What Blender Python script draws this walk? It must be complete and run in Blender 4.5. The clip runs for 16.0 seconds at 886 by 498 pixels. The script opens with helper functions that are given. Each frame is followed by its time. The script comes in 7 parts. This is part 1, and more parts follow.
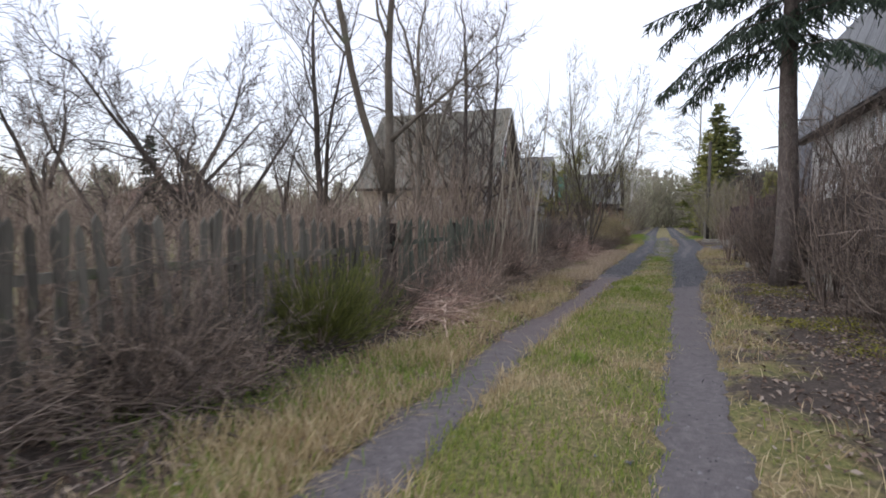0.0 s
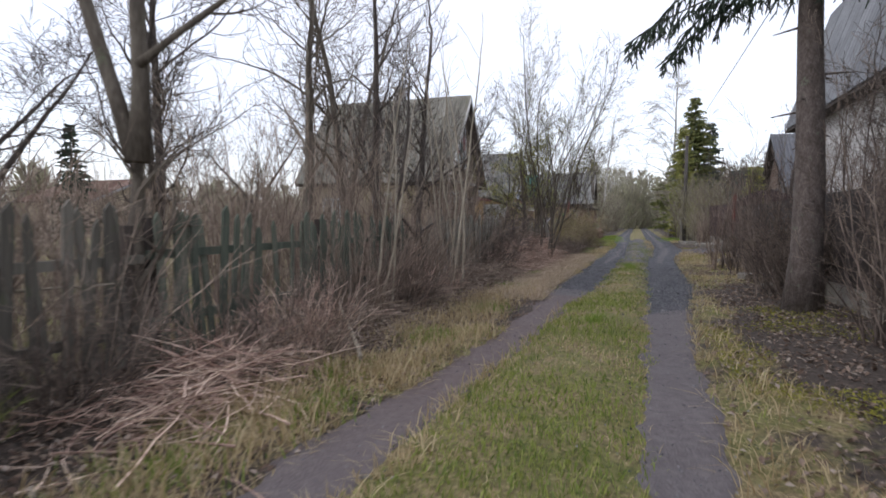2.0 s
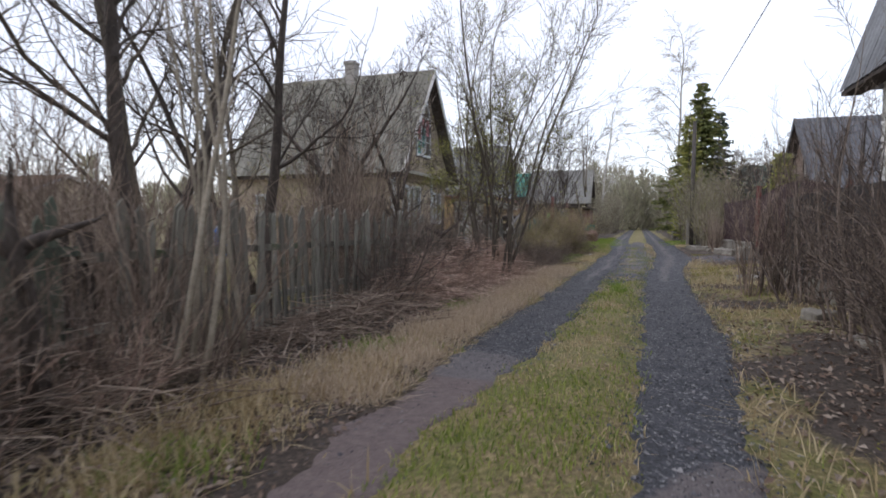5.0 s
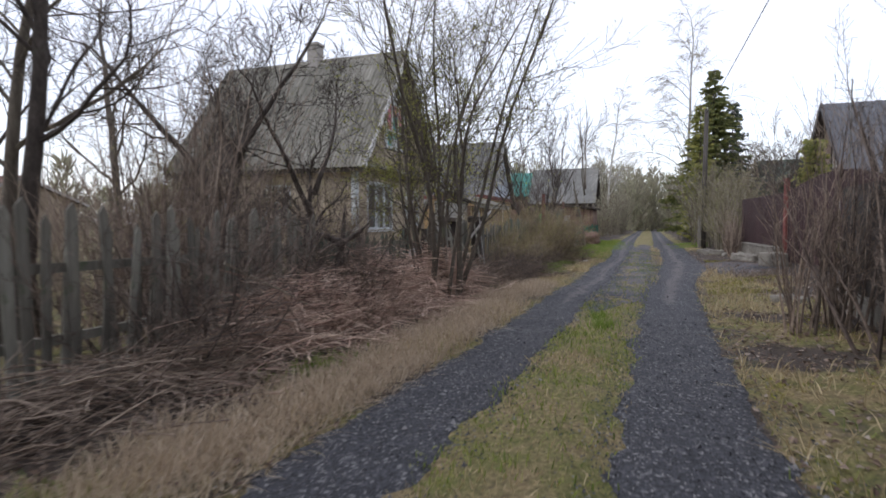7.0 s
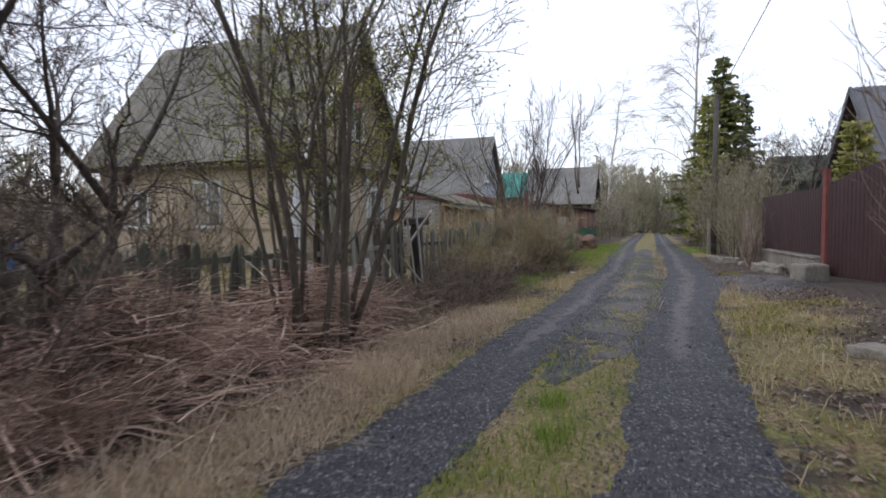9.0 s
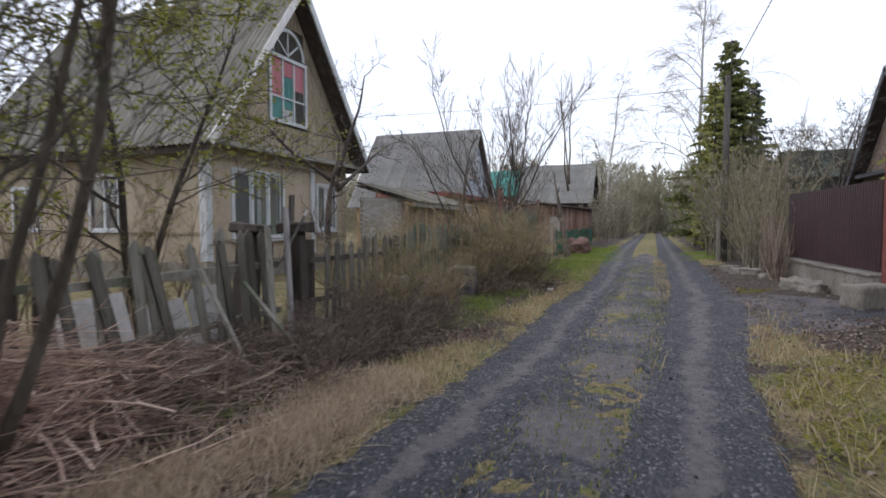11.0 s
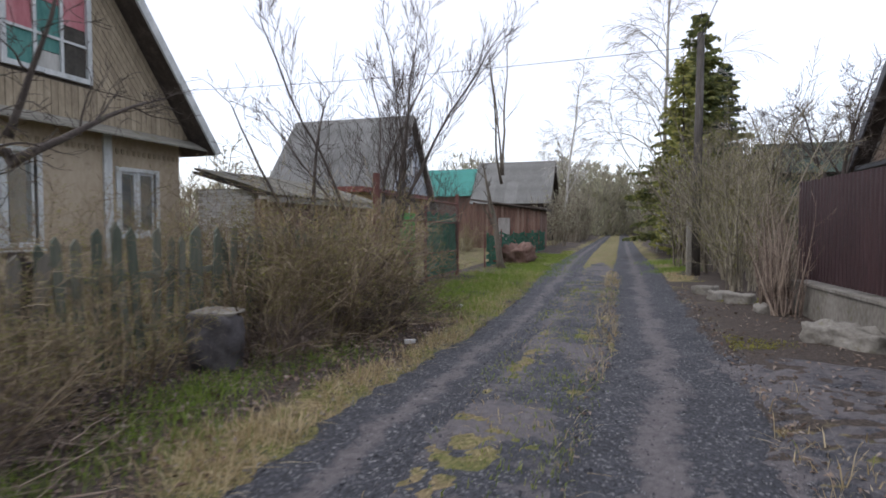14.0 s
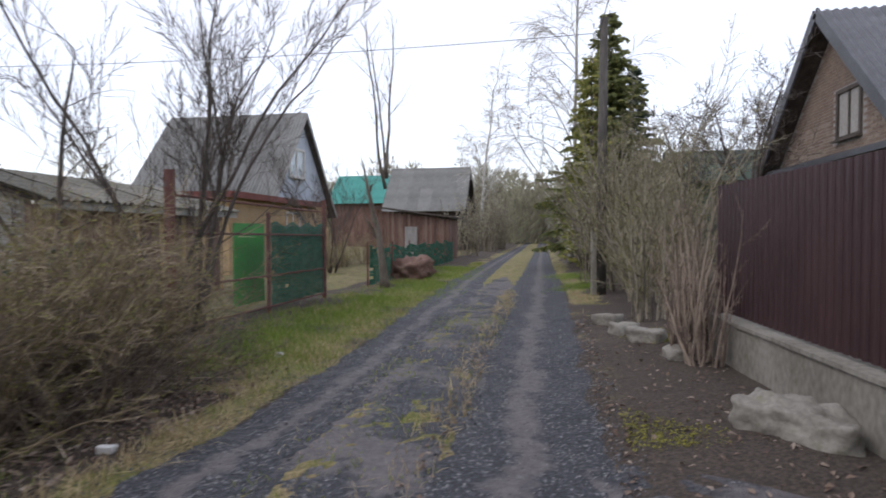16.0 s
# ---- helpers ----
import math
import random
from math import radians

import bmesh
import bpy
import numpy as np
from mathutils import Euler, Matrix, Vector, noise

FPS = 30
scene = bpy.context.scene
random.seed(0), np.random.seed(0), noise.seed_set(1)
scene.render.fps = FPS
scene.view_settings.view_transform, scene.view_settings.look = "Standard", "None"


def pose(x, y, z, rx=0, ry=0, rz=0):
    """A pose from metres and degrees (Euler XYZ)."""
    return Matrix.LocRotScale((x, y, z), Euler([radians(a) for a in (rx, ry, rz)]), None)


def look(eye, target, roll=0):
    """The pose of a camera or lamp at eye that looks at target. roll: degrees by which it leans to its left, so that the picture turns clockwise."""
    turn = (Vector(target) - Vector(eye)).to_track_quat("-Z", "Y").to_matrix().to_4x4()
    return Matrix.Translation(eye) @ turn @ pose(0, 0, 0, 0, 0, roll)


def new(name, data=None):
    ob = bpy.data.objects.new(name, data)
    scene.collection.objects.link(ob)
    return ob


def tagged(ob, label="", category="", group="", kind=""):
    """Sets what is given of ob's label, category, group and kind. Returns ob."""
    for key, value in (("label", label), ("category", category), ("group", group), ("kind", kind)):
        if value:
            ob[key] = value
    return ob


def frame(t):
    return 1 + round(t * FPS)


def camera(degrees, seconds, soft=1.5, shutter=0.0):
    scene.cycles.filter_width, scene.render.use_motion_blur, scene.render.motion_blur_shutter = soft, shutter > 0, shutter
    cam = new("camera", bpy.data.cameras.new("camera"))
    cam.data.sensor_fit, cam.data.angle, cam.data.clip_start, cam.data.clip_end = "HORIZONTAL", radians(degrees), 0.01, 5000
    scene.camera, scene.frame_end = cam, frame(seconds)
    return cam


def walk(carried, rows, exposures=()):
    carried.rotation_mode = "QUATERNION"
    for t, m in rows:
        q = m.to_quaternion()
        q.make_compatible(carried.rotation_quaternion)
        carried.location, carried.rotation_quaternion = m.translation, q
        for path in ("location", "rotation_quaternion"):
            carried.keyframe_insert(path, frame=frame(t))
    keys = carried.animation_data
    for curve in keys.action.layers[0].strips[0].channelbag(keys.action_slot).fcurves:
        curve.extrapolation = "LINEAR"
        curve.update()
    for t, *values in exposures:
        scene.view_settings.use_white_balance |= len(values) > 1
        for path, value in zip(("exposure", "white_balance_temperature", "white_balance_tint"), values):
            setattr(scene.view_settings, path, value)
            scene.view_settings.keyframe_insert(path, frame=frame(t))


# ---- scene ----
cam = camera(76.4, 16.0, soft=1.7, shutter=0.4)
METRES, EYE, TILT, LEAN, TURN = 29.55, 1.3, 0.0, 0.0, 21.3
ROWS = [
    (0.0, 0.0, 0.0, 0.0, 0.01, -2.94, -0.16),
    (0.5, 0.0135, 0.03, -0.001, -0.48, -2.89, -0.17),
    (1.0, 0.0256, 0.061, -0.0017, -1.65, -2.89, -0.24),
    (1.5, 0.037, 0.091, -0.0021, -2.22, -2.81, -0.27),
    (2.0, 0.0489, 0.1214, -0.0021, -2.28, -2.85, -0.31),
    (2.5, 0.0611, 0.1507, -0.0028, -2.23, -2.79, -0.29),
    (3.0, 0.0748, 0.1811, -0.0032, -2.28, -2.8, -0.27),
    (3.5, 0.0867, 0.2108, -0.0035, -2.19, -2.72, -0.29),
    (4.0, 0.1006, 0.2416, -0.0033, -2.22, -2.78, -0.35),
    (4.5, 0.1128, 0.2725, -0.0035, -2.18, -2.74, -0.36),
    (7.0, 0.1761, 0.4114, -0.0025, -1.17, -2.56, 0.09),
    (7.5, 0.1884, 0.4428, -0.0023, -0.96, -2.48, 0.12),
    (8.0, 0.2006, 0.4705, -0.0015, -0.89, -2.43, 0.2),
    (8.5, 0.2122, 0.501, -0.002, -0.76, -2.39, 0.15),
    (9.0, 0.2236, 0.5291, -0.0013, -0.89, -2.38, 0.15),
    (11.5, 0.2815, 0.6725, 0.0024, -0.74, -2.46, 0.1),
    (12.0, 0.2953, 0.7028, 0.0022, -0.84, -2.36, 0.19),
    (12.5, 0.3094, 0.7339, 0.0027, -1.3, -2.43, 0.16),
    (13.0, 0.3239, 0.7623, 0.003, -1.67, -2.31, 0.19),
    (13.5, 0.3391, 0.7928, 0.0027, -2.76, -2.39, 0.08),
    (14.0, 0.3532, 0.8203, 0.003, -3.7, -2.29, 0.02),
    (14.5, 0.3669, 0.8476, 0.0035, -4.48, -2.32, 0.03),
    (15.0, 0.3801, 0.8721, 0.0042, -5.27, -2.17, 0.03),
    (15.5, 0.3938, 0.8944, 0.0049, -7.53, -2.15, -0.02),
    (16.0, 0.4101, 0.9076, 0.0073, -11.1, -1.55, 0.13),
]
walk(cam, [(t, pose(0, 0, EYE, TILT, LEAN, TURN) @ pose(METRES * x, METRES * y, METRES * z, 90 + pitch, roll, yaw)) for t, x, y, z, yaw, pitch, roll in ROWS], [(0.0, 0.05, 6350, 13.5), (16.0, 0.05, 6350, 13.5)])

# ---- world and light: an even, bright overcast ----
world = bpy.data.worlds.new("overcast_sky")
scene.world = world
world.use_nodes = True
wn, wl = world.node_tree.nodes, world.node_tree.links
wn.clear()
sky = wn.new("ShaderNodeTexSky")
sky.sky_type, sky.sun_disc = "NISHITA", False
sky.sun_elevation, sky.sun_rotation = radians(45), radians(-123)
sky_bg = wn.new("ShaderNodeBackground")
sky_bg.inputs["Strength"].default_value = 0.07
cloud = wn.new("ShaderNodeBackground")
cloud.inputs["Color"].default_value = (0.965, 0.965, 1.0, 1)
cloud.inputs["Strength"].default_value = 0.92
both = wn.new("ShaderNodeAddShader")
wout = wn.new("ShaderNodeOutputWorld")
wl.new(sky.outputs[0], sky_bg.inputs[0])
wl.new(sky_bg.outputs[0], both.inputs[0])
wl.new(cloud.outputs[0], both.inputs[1])
wl.new(both.outputs[0], wout.inputs[0])

sun_data = bpy.data.lights.new("sun", "SUN")
sun_data.energy, sun_data.angle, sun_data.color = 0.8, radians(25), (1.0, 0.96, 0.9)
sun = new("sun", sun_data)
sun.matrix_world = look((-25, 4, 30), (0, 20, 0))


# ---- materials ----
def mat(name, stops, scale=8.0, rough=0.85, bump=0.3, fine=6.0, stretch=(1, 1, 1), spots=None, metal=0.0, island=0.0, objrand=0.0, dist=0.01):
    """A surface whose colour runs through stops by noise at two scales, with wear spots, relief and a shift from piece to piece."""
    m = bpy.data.materials.new(name)
    m.use_nodes = True
    nt = m.node_tree
    n, l = nt.nodes, nt.links
    bsdf = n["Principled BSDF"]
    tc = n.new("ShaderNodeTexCoord")
    mp = n.new("ShaderNodeMapping")
    mp.inputs["Scale"].default_value = stretch
    l.new(tc.outputs["Object"], mp.inputs["Vector"])
    big = n.new("ShaderNodeTexNoise")
    big.inputs["Scale"].default_value, big.inputs["Detail"].default_value = scale, 5
    sm = n.new("ShaderNodeTexNoise")
    sm.inputs["Scale"].default_value, sm.inputs["Detail"].default_value = scale * fine, 4
    l.new(mp.outputs[0], big.inputs["Vector"])
    l.new(mp.outputs[0], sm.inputs["Vector"])
    mix = n.new("ShaderNodeMath")
    mix.operation = "MULTIPLY_ADD"
    l.new(sm.outputs["Fac"], mix.inputs[0])
    mix.inputs[1].default_value = 0.45
    half = n.new("ShaderNodeMath")
    half.operation = "MULTIPLY"
    l.new(big.outputs["Fac"], half.inputs[0])
    half.inputs[1].default_value = 0.55
    l.new(half.outputs[0], mix.inputs[2])
    fac = mix.outputs[0]
    if island or objrand:
        src = n.new("ShaderNodeNewGeometry").outputs["Random Per Island"] if island else n.new("ShaderNodeObjectInfo").outputs["Random"]
        amt = island or objrand
        a = n.new("ShaderNodeMath")
        a.operation = "MULTIPLY_ADD"
        l.new(src, a.inputs[0])
        a.inputs[1].default_value = amt
        sub = n.new("ShaderNodeMath")
        sub.operation = "SUBTRACT"
        l.new(fac, sub.inputs[0])
        sub.inputs[1].default_value = amt / 2
        l.new(sub.outputs[0], a.inputs[2])
        fac = a.outputs[0]
    ramp = n.new("ShaderNodeValToRGB")
    el = ramp.color_ramp.elements
    k = len(stops)
    for i, c in enumerate(stops):
        p = 0.28 + 0.44 * i / max(1, k - 1)
        e = el[i] if i < 2 else el.new(p)
        e.position, e.color = p, (*c, 1)
    l.new(fac, ramp.inputs[0])
    col = ramp.outputs[0]
    if spots:
        colour, size, cover = spots
        sp = n.new("ShaderNodeTexNoise")
        sp.inputs["Scale"].default_value, sp.inputs["Detail"].default_value, sp.inputs["Roughness"].default_value = size, 6, 0.7
        l.new(tc.outputs["Object"], sp.inputs["Vector"])
        r2 = n.new("ShaderNodeValToRGB")
        r2.color_ramp.elements[0].position, r2.color_ramp.elements[1].position = cover, cover + 0.12
        l.new(sp.outputs["Fac"], r2.inputs[0])
        mx = n.new("ShaderNodeMix")
        mx.data_type = "RGBA"
        l.new(r2.outputs[0], mx.inputs[0])
        l.new(col, mx.inputs[6])
        mx.inputs[7].default_value = (*colour, 1)
        col = mx.outputs[2]
    l.new(col, bsdf.inputs["Base Color"])
    bsdf.inputs["Roughness"].default_value = rough
    bsdf.inputs["Metallic"].default_value = metal
    if bump:
        b = n.new("ShaderNodeBump")
        b.inputs["Strength"].default_value, b.inputs["Distance"].default_value = bump, dist
        l.new(mix.outputs[0], b.inputs["Height"])
        l.new(b.outputs[0], bsdf.inputs["Normal"])
    return m


def leafy(name, stops, rough=0.6, through_light=0.35):
    """Leaves, needles and blades: a colour from piece to piece, and some light let through."""
    m = bpy.data.materials.new(name)
    m.use_nodes = True
    n, l = m.node_tree.nodes, m.node_tree.links
    bsdf = n["Principled BSDF"]
    geo = n.new("ShaderNodeNewGeometry")
    ramp = n.new("ShaderNodeValToRGB")
    el = ramp.color_ramp.elements
    k = len(stops)
    for i, c in enumerate(stops):
        e = el[i] if i < 2 else el.new(i / (k - 1))
        e.position, e.color = i / (k - 1), (*c, 1)
    l.new(geo.outputs["Random Per Island"], ramp.inputs[0])
    l.new(ramp.outputs[0], bsdf.inputs["Base Color"])
    bsdf.inputs["Roughness"].default_value = rough
    tr = n.new("ShaderNodeBsdfTranslucent")
    l.new(ramp.outputs[0], tr.inputs[0])
    ms = n.new("ShaderNodeMixShader")
    ms.inputs[0].default_value = through_light
    l.new(bsdf.outputs[0], ms.inputs[1])
    l.new(tr.outputs[0], ms.inputs[2])
    l.new(ms.outputs[0], n["Material Output"].inputs[0])
    return m


M_BARK = mat("grey_brown_bark", [(0.0468, 0.0374, 0.0288), (0.1188, 0.0994, 0.0778), (0.1944, 0.1692, 0.1368)], 9, 0.9, 0.6, 5, (1, 1, 0.25), ((0.13, 0.15, 0.09), 3, 0.6), objrand=0.12)
M_DARKBARK = mat("dark_fruit_bark", [(0.025, 0.02, 0.018), (0.07, 0.056, 0.048), (0.13, 0.11, 0.095)], 10, 0.9, 0.6, 5, (1, 1, 0.4), ((0.1, 0.12, 0.07), 4, 0.62))
M_TWIG = mat("brown_twig", [(0.1224, 0.0898, 0.0714), (0.255, 0.1938, 0.153), (0.4182, 0.3366, 0.2652)], 3, 0.85, 0, 4, island=0.5)
M_REDTWIG = mat("reddish_twig", [(0.24, 0.15, 0.123), (0.495, 0.345, 0.2775), (0.78, 0.615, 0.495)], 3, 0.85, 0, 4, island=0.5)
M_PALETWIG = mat("pale_grey_twig", [(0.1207, 0.0899, 0.0571), (0.2414, 0.1843, 0.1187), (0.3715, 0.3012, 0.2067)], 3, 0.85, 0, 4, island=0.5)
M_PALE = mat("pale_sapling_bark", [(0.17, 0.14, 0.11), (0.3, 0.26, 0.2), (0.42, 0.38, 0.31)], 8, 0.85, 0.3, 5)
M_SPRUCEBARK = mat("spruce_bark", [(0.045, 0.035, 0.03), (0.11, 0.088, 0.078), (0.19, 0.16, 0.145)], 14, 0.95, 1.0, 4, (1, 1, 0.5), ((0.16, 0.18, 0.13), 5, 0.6), dist=0.03)
M_BIRCH = mat("birch_bark", [(0.12, 0.11, 0.1), (0.45, 0.43, 0.4), (0.62, 0.6, 0.56)], 3, 0.8, 0.2, 5, (1, 1, 2.5))
M_BUD = leafy("spring_buds", [(0.16, 0.17, 0.035), (0.26, 0.26, 0.05), (0.33, 0.33, 0.08)])
M_HAZE = leafy("olive_brown_budding_haze", [(0.27, 0.245, 0.195), (0.36, 0.335, 0.25), (0.42, 0.42, 0.28)], 0.8, 0.5)
M_GREYTWIG = mat("grey_twig", [(0.104, 0.0874, 0.0634), (0.2, 0.1732, 0.126), (0.32, 0.2808, 0.2124)], 3, 0.85, 0, 4, island=0.5)
M_OLIVE = leafy("olive_evergreen_sprays", [(0.075, 0.085, 0.026), (0.14, 0.16, 0.042), (0.22, 0.225, 0.065)])
M_NEEDLE = leafy("dark_spruce_needles", [(0.0162, 0.0297, 0.0216), (0.0365, 0.0607, 0.0378), (0.0675, 0.1013, 0.0567)], through_light=0.1)
M_YNEEDLE = leafy("yellowish_spruce_needles", [(0.135, 0.162, 0.054), (0.2835, 0.297, 0.0878), (0.459, 0.4185, 0.1283)], through_light=0.4)
M_DARKTWIG = mat("dark_thicket_twig", [(0.0632, 0.0474, 0.04), (0.1422, 0.1095, 0.0906), (0.2527, 0.2001, 0.1633)], 3, 0.85, 0, 4, island=0.5)
M_SPRUCEMID = leafy("olive_spruce_needles", [(0.0819, 0.1092, 0.0473), (0.182, 0.2093, 0.0728), (0.3276, 0.3094, 0.1001)], through_light=0.35)
M_STRAW = leafy("dry_grass", [(0.2808, 0.2052, 0.108), (0.4536, 0.3564, 0.1998), (0.6048, 0.5076, 0.324), (0.378, 0.2916, 0.162)], 0.8)
M_PALESTRAW = leafy("bleached_straw", [(0.36, 0.28, 0.19), (0.52, 0.42, 0.31), (0.64, 0.54, 0.42), (0.45, 0.36, 0.25)], 0.8)
M_GREEN = leafy("green_grass", [(0.108, 0.156, 0.0336), (0.18, 0.24, 0.0456), (0.264, 0.312, 0.066), (0.36, 0.36, 0.114)], 0.7)
M_LUSH = leafy("lush_grass", [(0.12, 0.2025, 0.033), (0.192, 0.2835, 0.044), (0.276, 0.351, 0.0715)], 0.6)
M_LITTER = leafy("fallen_leaves", [(0.0918, 0.0574, 0.042), (0.1683, 0.1148, 0.0842), (0.2525, 0.1913, 0.1492), (0.3366, 0.2831, 0.2372)], 0.8, 0.1)
M_MOSS = leafy("yellow_green_moss", [(0.15, 0.15, 0.02), (0.24, 0.23, 0.03), (0.3, 0.29, 0.05)], 0.9, 0.1)
M_STONE = mat("grey_boulder", [(0.1275, 0.1148, 0.0978), (0.221, 0.2057, 0.1785), (0.323, 0.306, 0.272)], 5, 0.9, 0.9, 5, (1, 1, 1), ((0.13, 0.125, 0.055), 4, 0.58), dist=0.03)
M_CHIP = mat("gravel_chip", [(0.02, 0.021, 0.027), (0.06, 0.062, 0.074), (0.24, 0.235, 0.24)], 4, 0.7, 0, 4, island=0.5)
M_CONCRETE = mat("weathered_concrete", [(0.112, 0.1, 0.08), (0.216, 0.2, 0.172), (0.304, 0.288, 0.256)], 2.5, 0.95, 0.5, 8, (1, 1, 0.6), ((0.12, 0.115, 0.06), 3, 0.58))
M_DARKCON = mat("damp_grey_concrete", [(0.0542, 0.051, 0.0542), (0.102, 0.0956, 0.102), (0.153, 0.1435, 0.1466)], 5, 0.95, 0.6, 6, (1, 1, 1), ((0.1, 0.11, 0.05), 4, 0.6))
M_PICKET = mat("weathered_grey_picket", [(0.0853, 0.08, 0.0672), (0.1938, 0.184, 0.1552), (0.3255, 0.32, 0.2752)], 5, 0.95, 0.5, 6, (1, 1, 0.12), ((0.07, 0.105, 0.04), 3, 0.55), objrand=0.25)
M_BROWNPICKET = mat("brown_grey_old_picket", [(0.05, 0.046, 0.038), (0.11, 0.102, 0.086), (0.19, 0.178, 0.15)], 5, 0.95, 0.5, 6, (1, 1, 0.12), ((0.085, 0.105, 0.05), 3, 0.55), objrand=0.35)
M_GREENPICKET = mat("mossy_green_picket", [(0.0512, 0.0675, 0.0525), (0.112, 0.1283, 0.099), (0.2, 0.189, 0.15)], 5, 0.95, 0.5, 6, (1, 1, 0.12), ((0.1, 0.1, 0.075), 3, 0.56), objrand=0.25)
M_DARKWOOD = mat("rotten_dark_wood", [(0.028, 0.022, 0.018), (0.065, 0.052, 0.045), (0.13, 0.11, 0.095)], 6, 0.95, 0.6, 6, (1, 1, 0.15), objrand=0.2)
M_GREYBOARD = mat("silver_grey_board", [(0.2, 0.19, 0.18), (0.34, 0.33, 0.32), (0.48, 0.46, 0.44)], 5, 0.9, 0.4, 6, (1, 1, 0.15), objrand=0.2)
M_WALLTAN = mat("faded_tan_wall_panel", [(0.2852, 0.23, 0.1656), (0.414, 0.345, 0.2576), (0.4968, 0.4278, 0.3358)], 1.2, 0.9, 0.25, 10, (1, 1, 0.5), ((0.2, 0.165, 0.12), 1.8, 0.6), objrand=0.12)
M_GABLEWOOD = mat("grey_ochre_gable_board", [(0.19, 0.155, 0.11), (0.31, 0.258, 0.185), (0.43, 0.365, 0.27)], 3, 0.9, 0.4, 8, (1, 1, 0.3), ((0.13, 0.11, 0.09), 2, 0.6), objrand=0.18)
M_BLUETRIM = mat("peeling_blue_white_trim", [(0.34, 0.36, 0.36), (0.52, 0.55, 0.56), (0.68, 0.69, 0.69)], 6, 0.8, 0.3, 6, (1, 1, 0.4), ((0.25, 0.21, 0.16), 9, 0.64))
M_WHITETRIM = mat("white_painted_trim", [(0.5, 0.49, 0.47), (0.66, 0.65, 0.63), (0.78, 0.77, 0.75)], 5, 0.7, 0.2, 6, (1, 1, 0.4), ((0.35, 0.31, 0.26), 8, 0.66))
M_SLATE = mat("old_asbestos_slate", [(0.1, 0.096, 0.082), (0.2, 0.192, 0.162), (0.32, 0.31, 0.272)], 0.9, 0.95, 0.4, 5, (7, 0.5, 0.5), ((0.16, 0.152, 0.085), 1.2, 0.55), objrand=0.14)
M_GREYSLATE = mat("grey_slate_sheet", [(0.13, 0.13, 0.122), (0.215, 0.215, 0.205), (0.3, 0.3, 0.29)], 1.0, 0.95, 0.3, 12, (1, 1, 1), ((0.17, 0.165, 0.11), 1.5, 0.6), objrand=0.12)
M_BLUESLATE = mat("blue_grey_mansard_roof", [(0.11, 0.115, 0.125), (0.17, 0.178, 0.19), (0.24, 0.25, 0.262)], 1.2, 0.9, 0.3, 12, objrand=0.1)
M_TILE = mat("dark_metal_tile", [(0.05, 0.052, 0.06), (0.085, 0.088, 0.1), (0.13, 0.135, 0.15)], 1.5, 0.5, 0.1, 9, objrand=0.1)
M_TEAL = mat("teal_metal_roof", [(0.035, 0.2, 0.17), (0.055, 0.28, 0.24), (0.085, 0.34, 0.3)], 1, 0.5, 0.1, 8)
M_DARKGREEN = mat("dark_green_roof", [(0.025, 0.042, 0.03), (0.045, 0.07, 0.05), (0.07, 0.1, 0.072)], 1, 0.7, 0.1, 8)
M_STEEL = mat("maroon_steel_sheet", [(0.028, 0.013, 0.015), (0.042, 0.019, 0.021), (0.06, 0.028, 0.03)], 1.2, 0.45, 0.05, 10, (1, 1, 0.4), ((0.07, 0.05, 0.045), 2, 0.7))
M_REDPOST = mat("red_oxide_paint", [(0.1, 0.028, 0.024), (0.17, 0.05, 0.042), (0.24, 0.08, 0.065)], 6, 0.7, 0.2, 6, spots=((0.14, 0.09, 0.07), 8, 0.6))
M_RUST = mat("rusty_dull_red_steel", [(0.085, 0.035, 0.03), (0.15, 0.065, 0.055), (0.2, 0.11, 0.09)], 9, 0.85, 0.3, 5, spots=((0.11, 0.1, 0.09), 7, 0.56))
M_DARKSHEET = mat("dark_brown_fence_sheet", [(0.012, 0.009, 0.008), (0.022, 0.016, 0.014), (0.036, 0.027, 0.023)], 2, 0.6, 0.1, 8)
M_WHITEBRICK = mat("white_silicate_brick", [(0.46, 0.45, 0.43), (0.6, 0.59, 0.57), (0.7, 0.69, 0.67)], 5, 0.9, 0.3, 6, objrand=0.35)
M_MORTAR = mat("grey_mortar", [(0.24, 0.22, 0.2), (0.33, 0.31, 0.29), (0.42, 0.4, 0.37)], 8, 0.95, 0.3, 6)
M_REDBRICK = mat("salmon_brick", [(0.168, 0.115, 0.0882), (0.248, 0.184, 0.1421), (0.32, 0.2576, 0.2058)], 5, 0.9, 0.3, 6, objrand=0.35)
M_OCHRE = mat("ochre_plaster", [(0.33, 0.21, 0.1), (0.44, 0.3, 0.16), (0.52, 0.38, 0.22)], 1.5, 0.9, 0.2, 9)
M_SHACK = mat("faded_rust_red_boards", [(0.1, 0.055, 0.042), (0.19, 0.115, 0.09), (0.28, 0.2, 0.165)], 3, 0.9, 0.4, 7, (1, 1, 0.15), ((0.16, 0.14, 0.125), 3, 0.58), objrand=0.3)
M_NET = leafy("green_fence_netting", [(0.02, 0.11, 0.075), (0.03, 0.16, 0.105), (0.05, 0.2, 0.14)], 0.8, 0.3)
M_BRIGHTGREEN = mat("bright_green_sheet", [(0.035, 0.25, 0.04), (0.05, 0.33, 0.06), (0.08, 0.38, 0.09)], 2, 0.6, 0.1, 8)
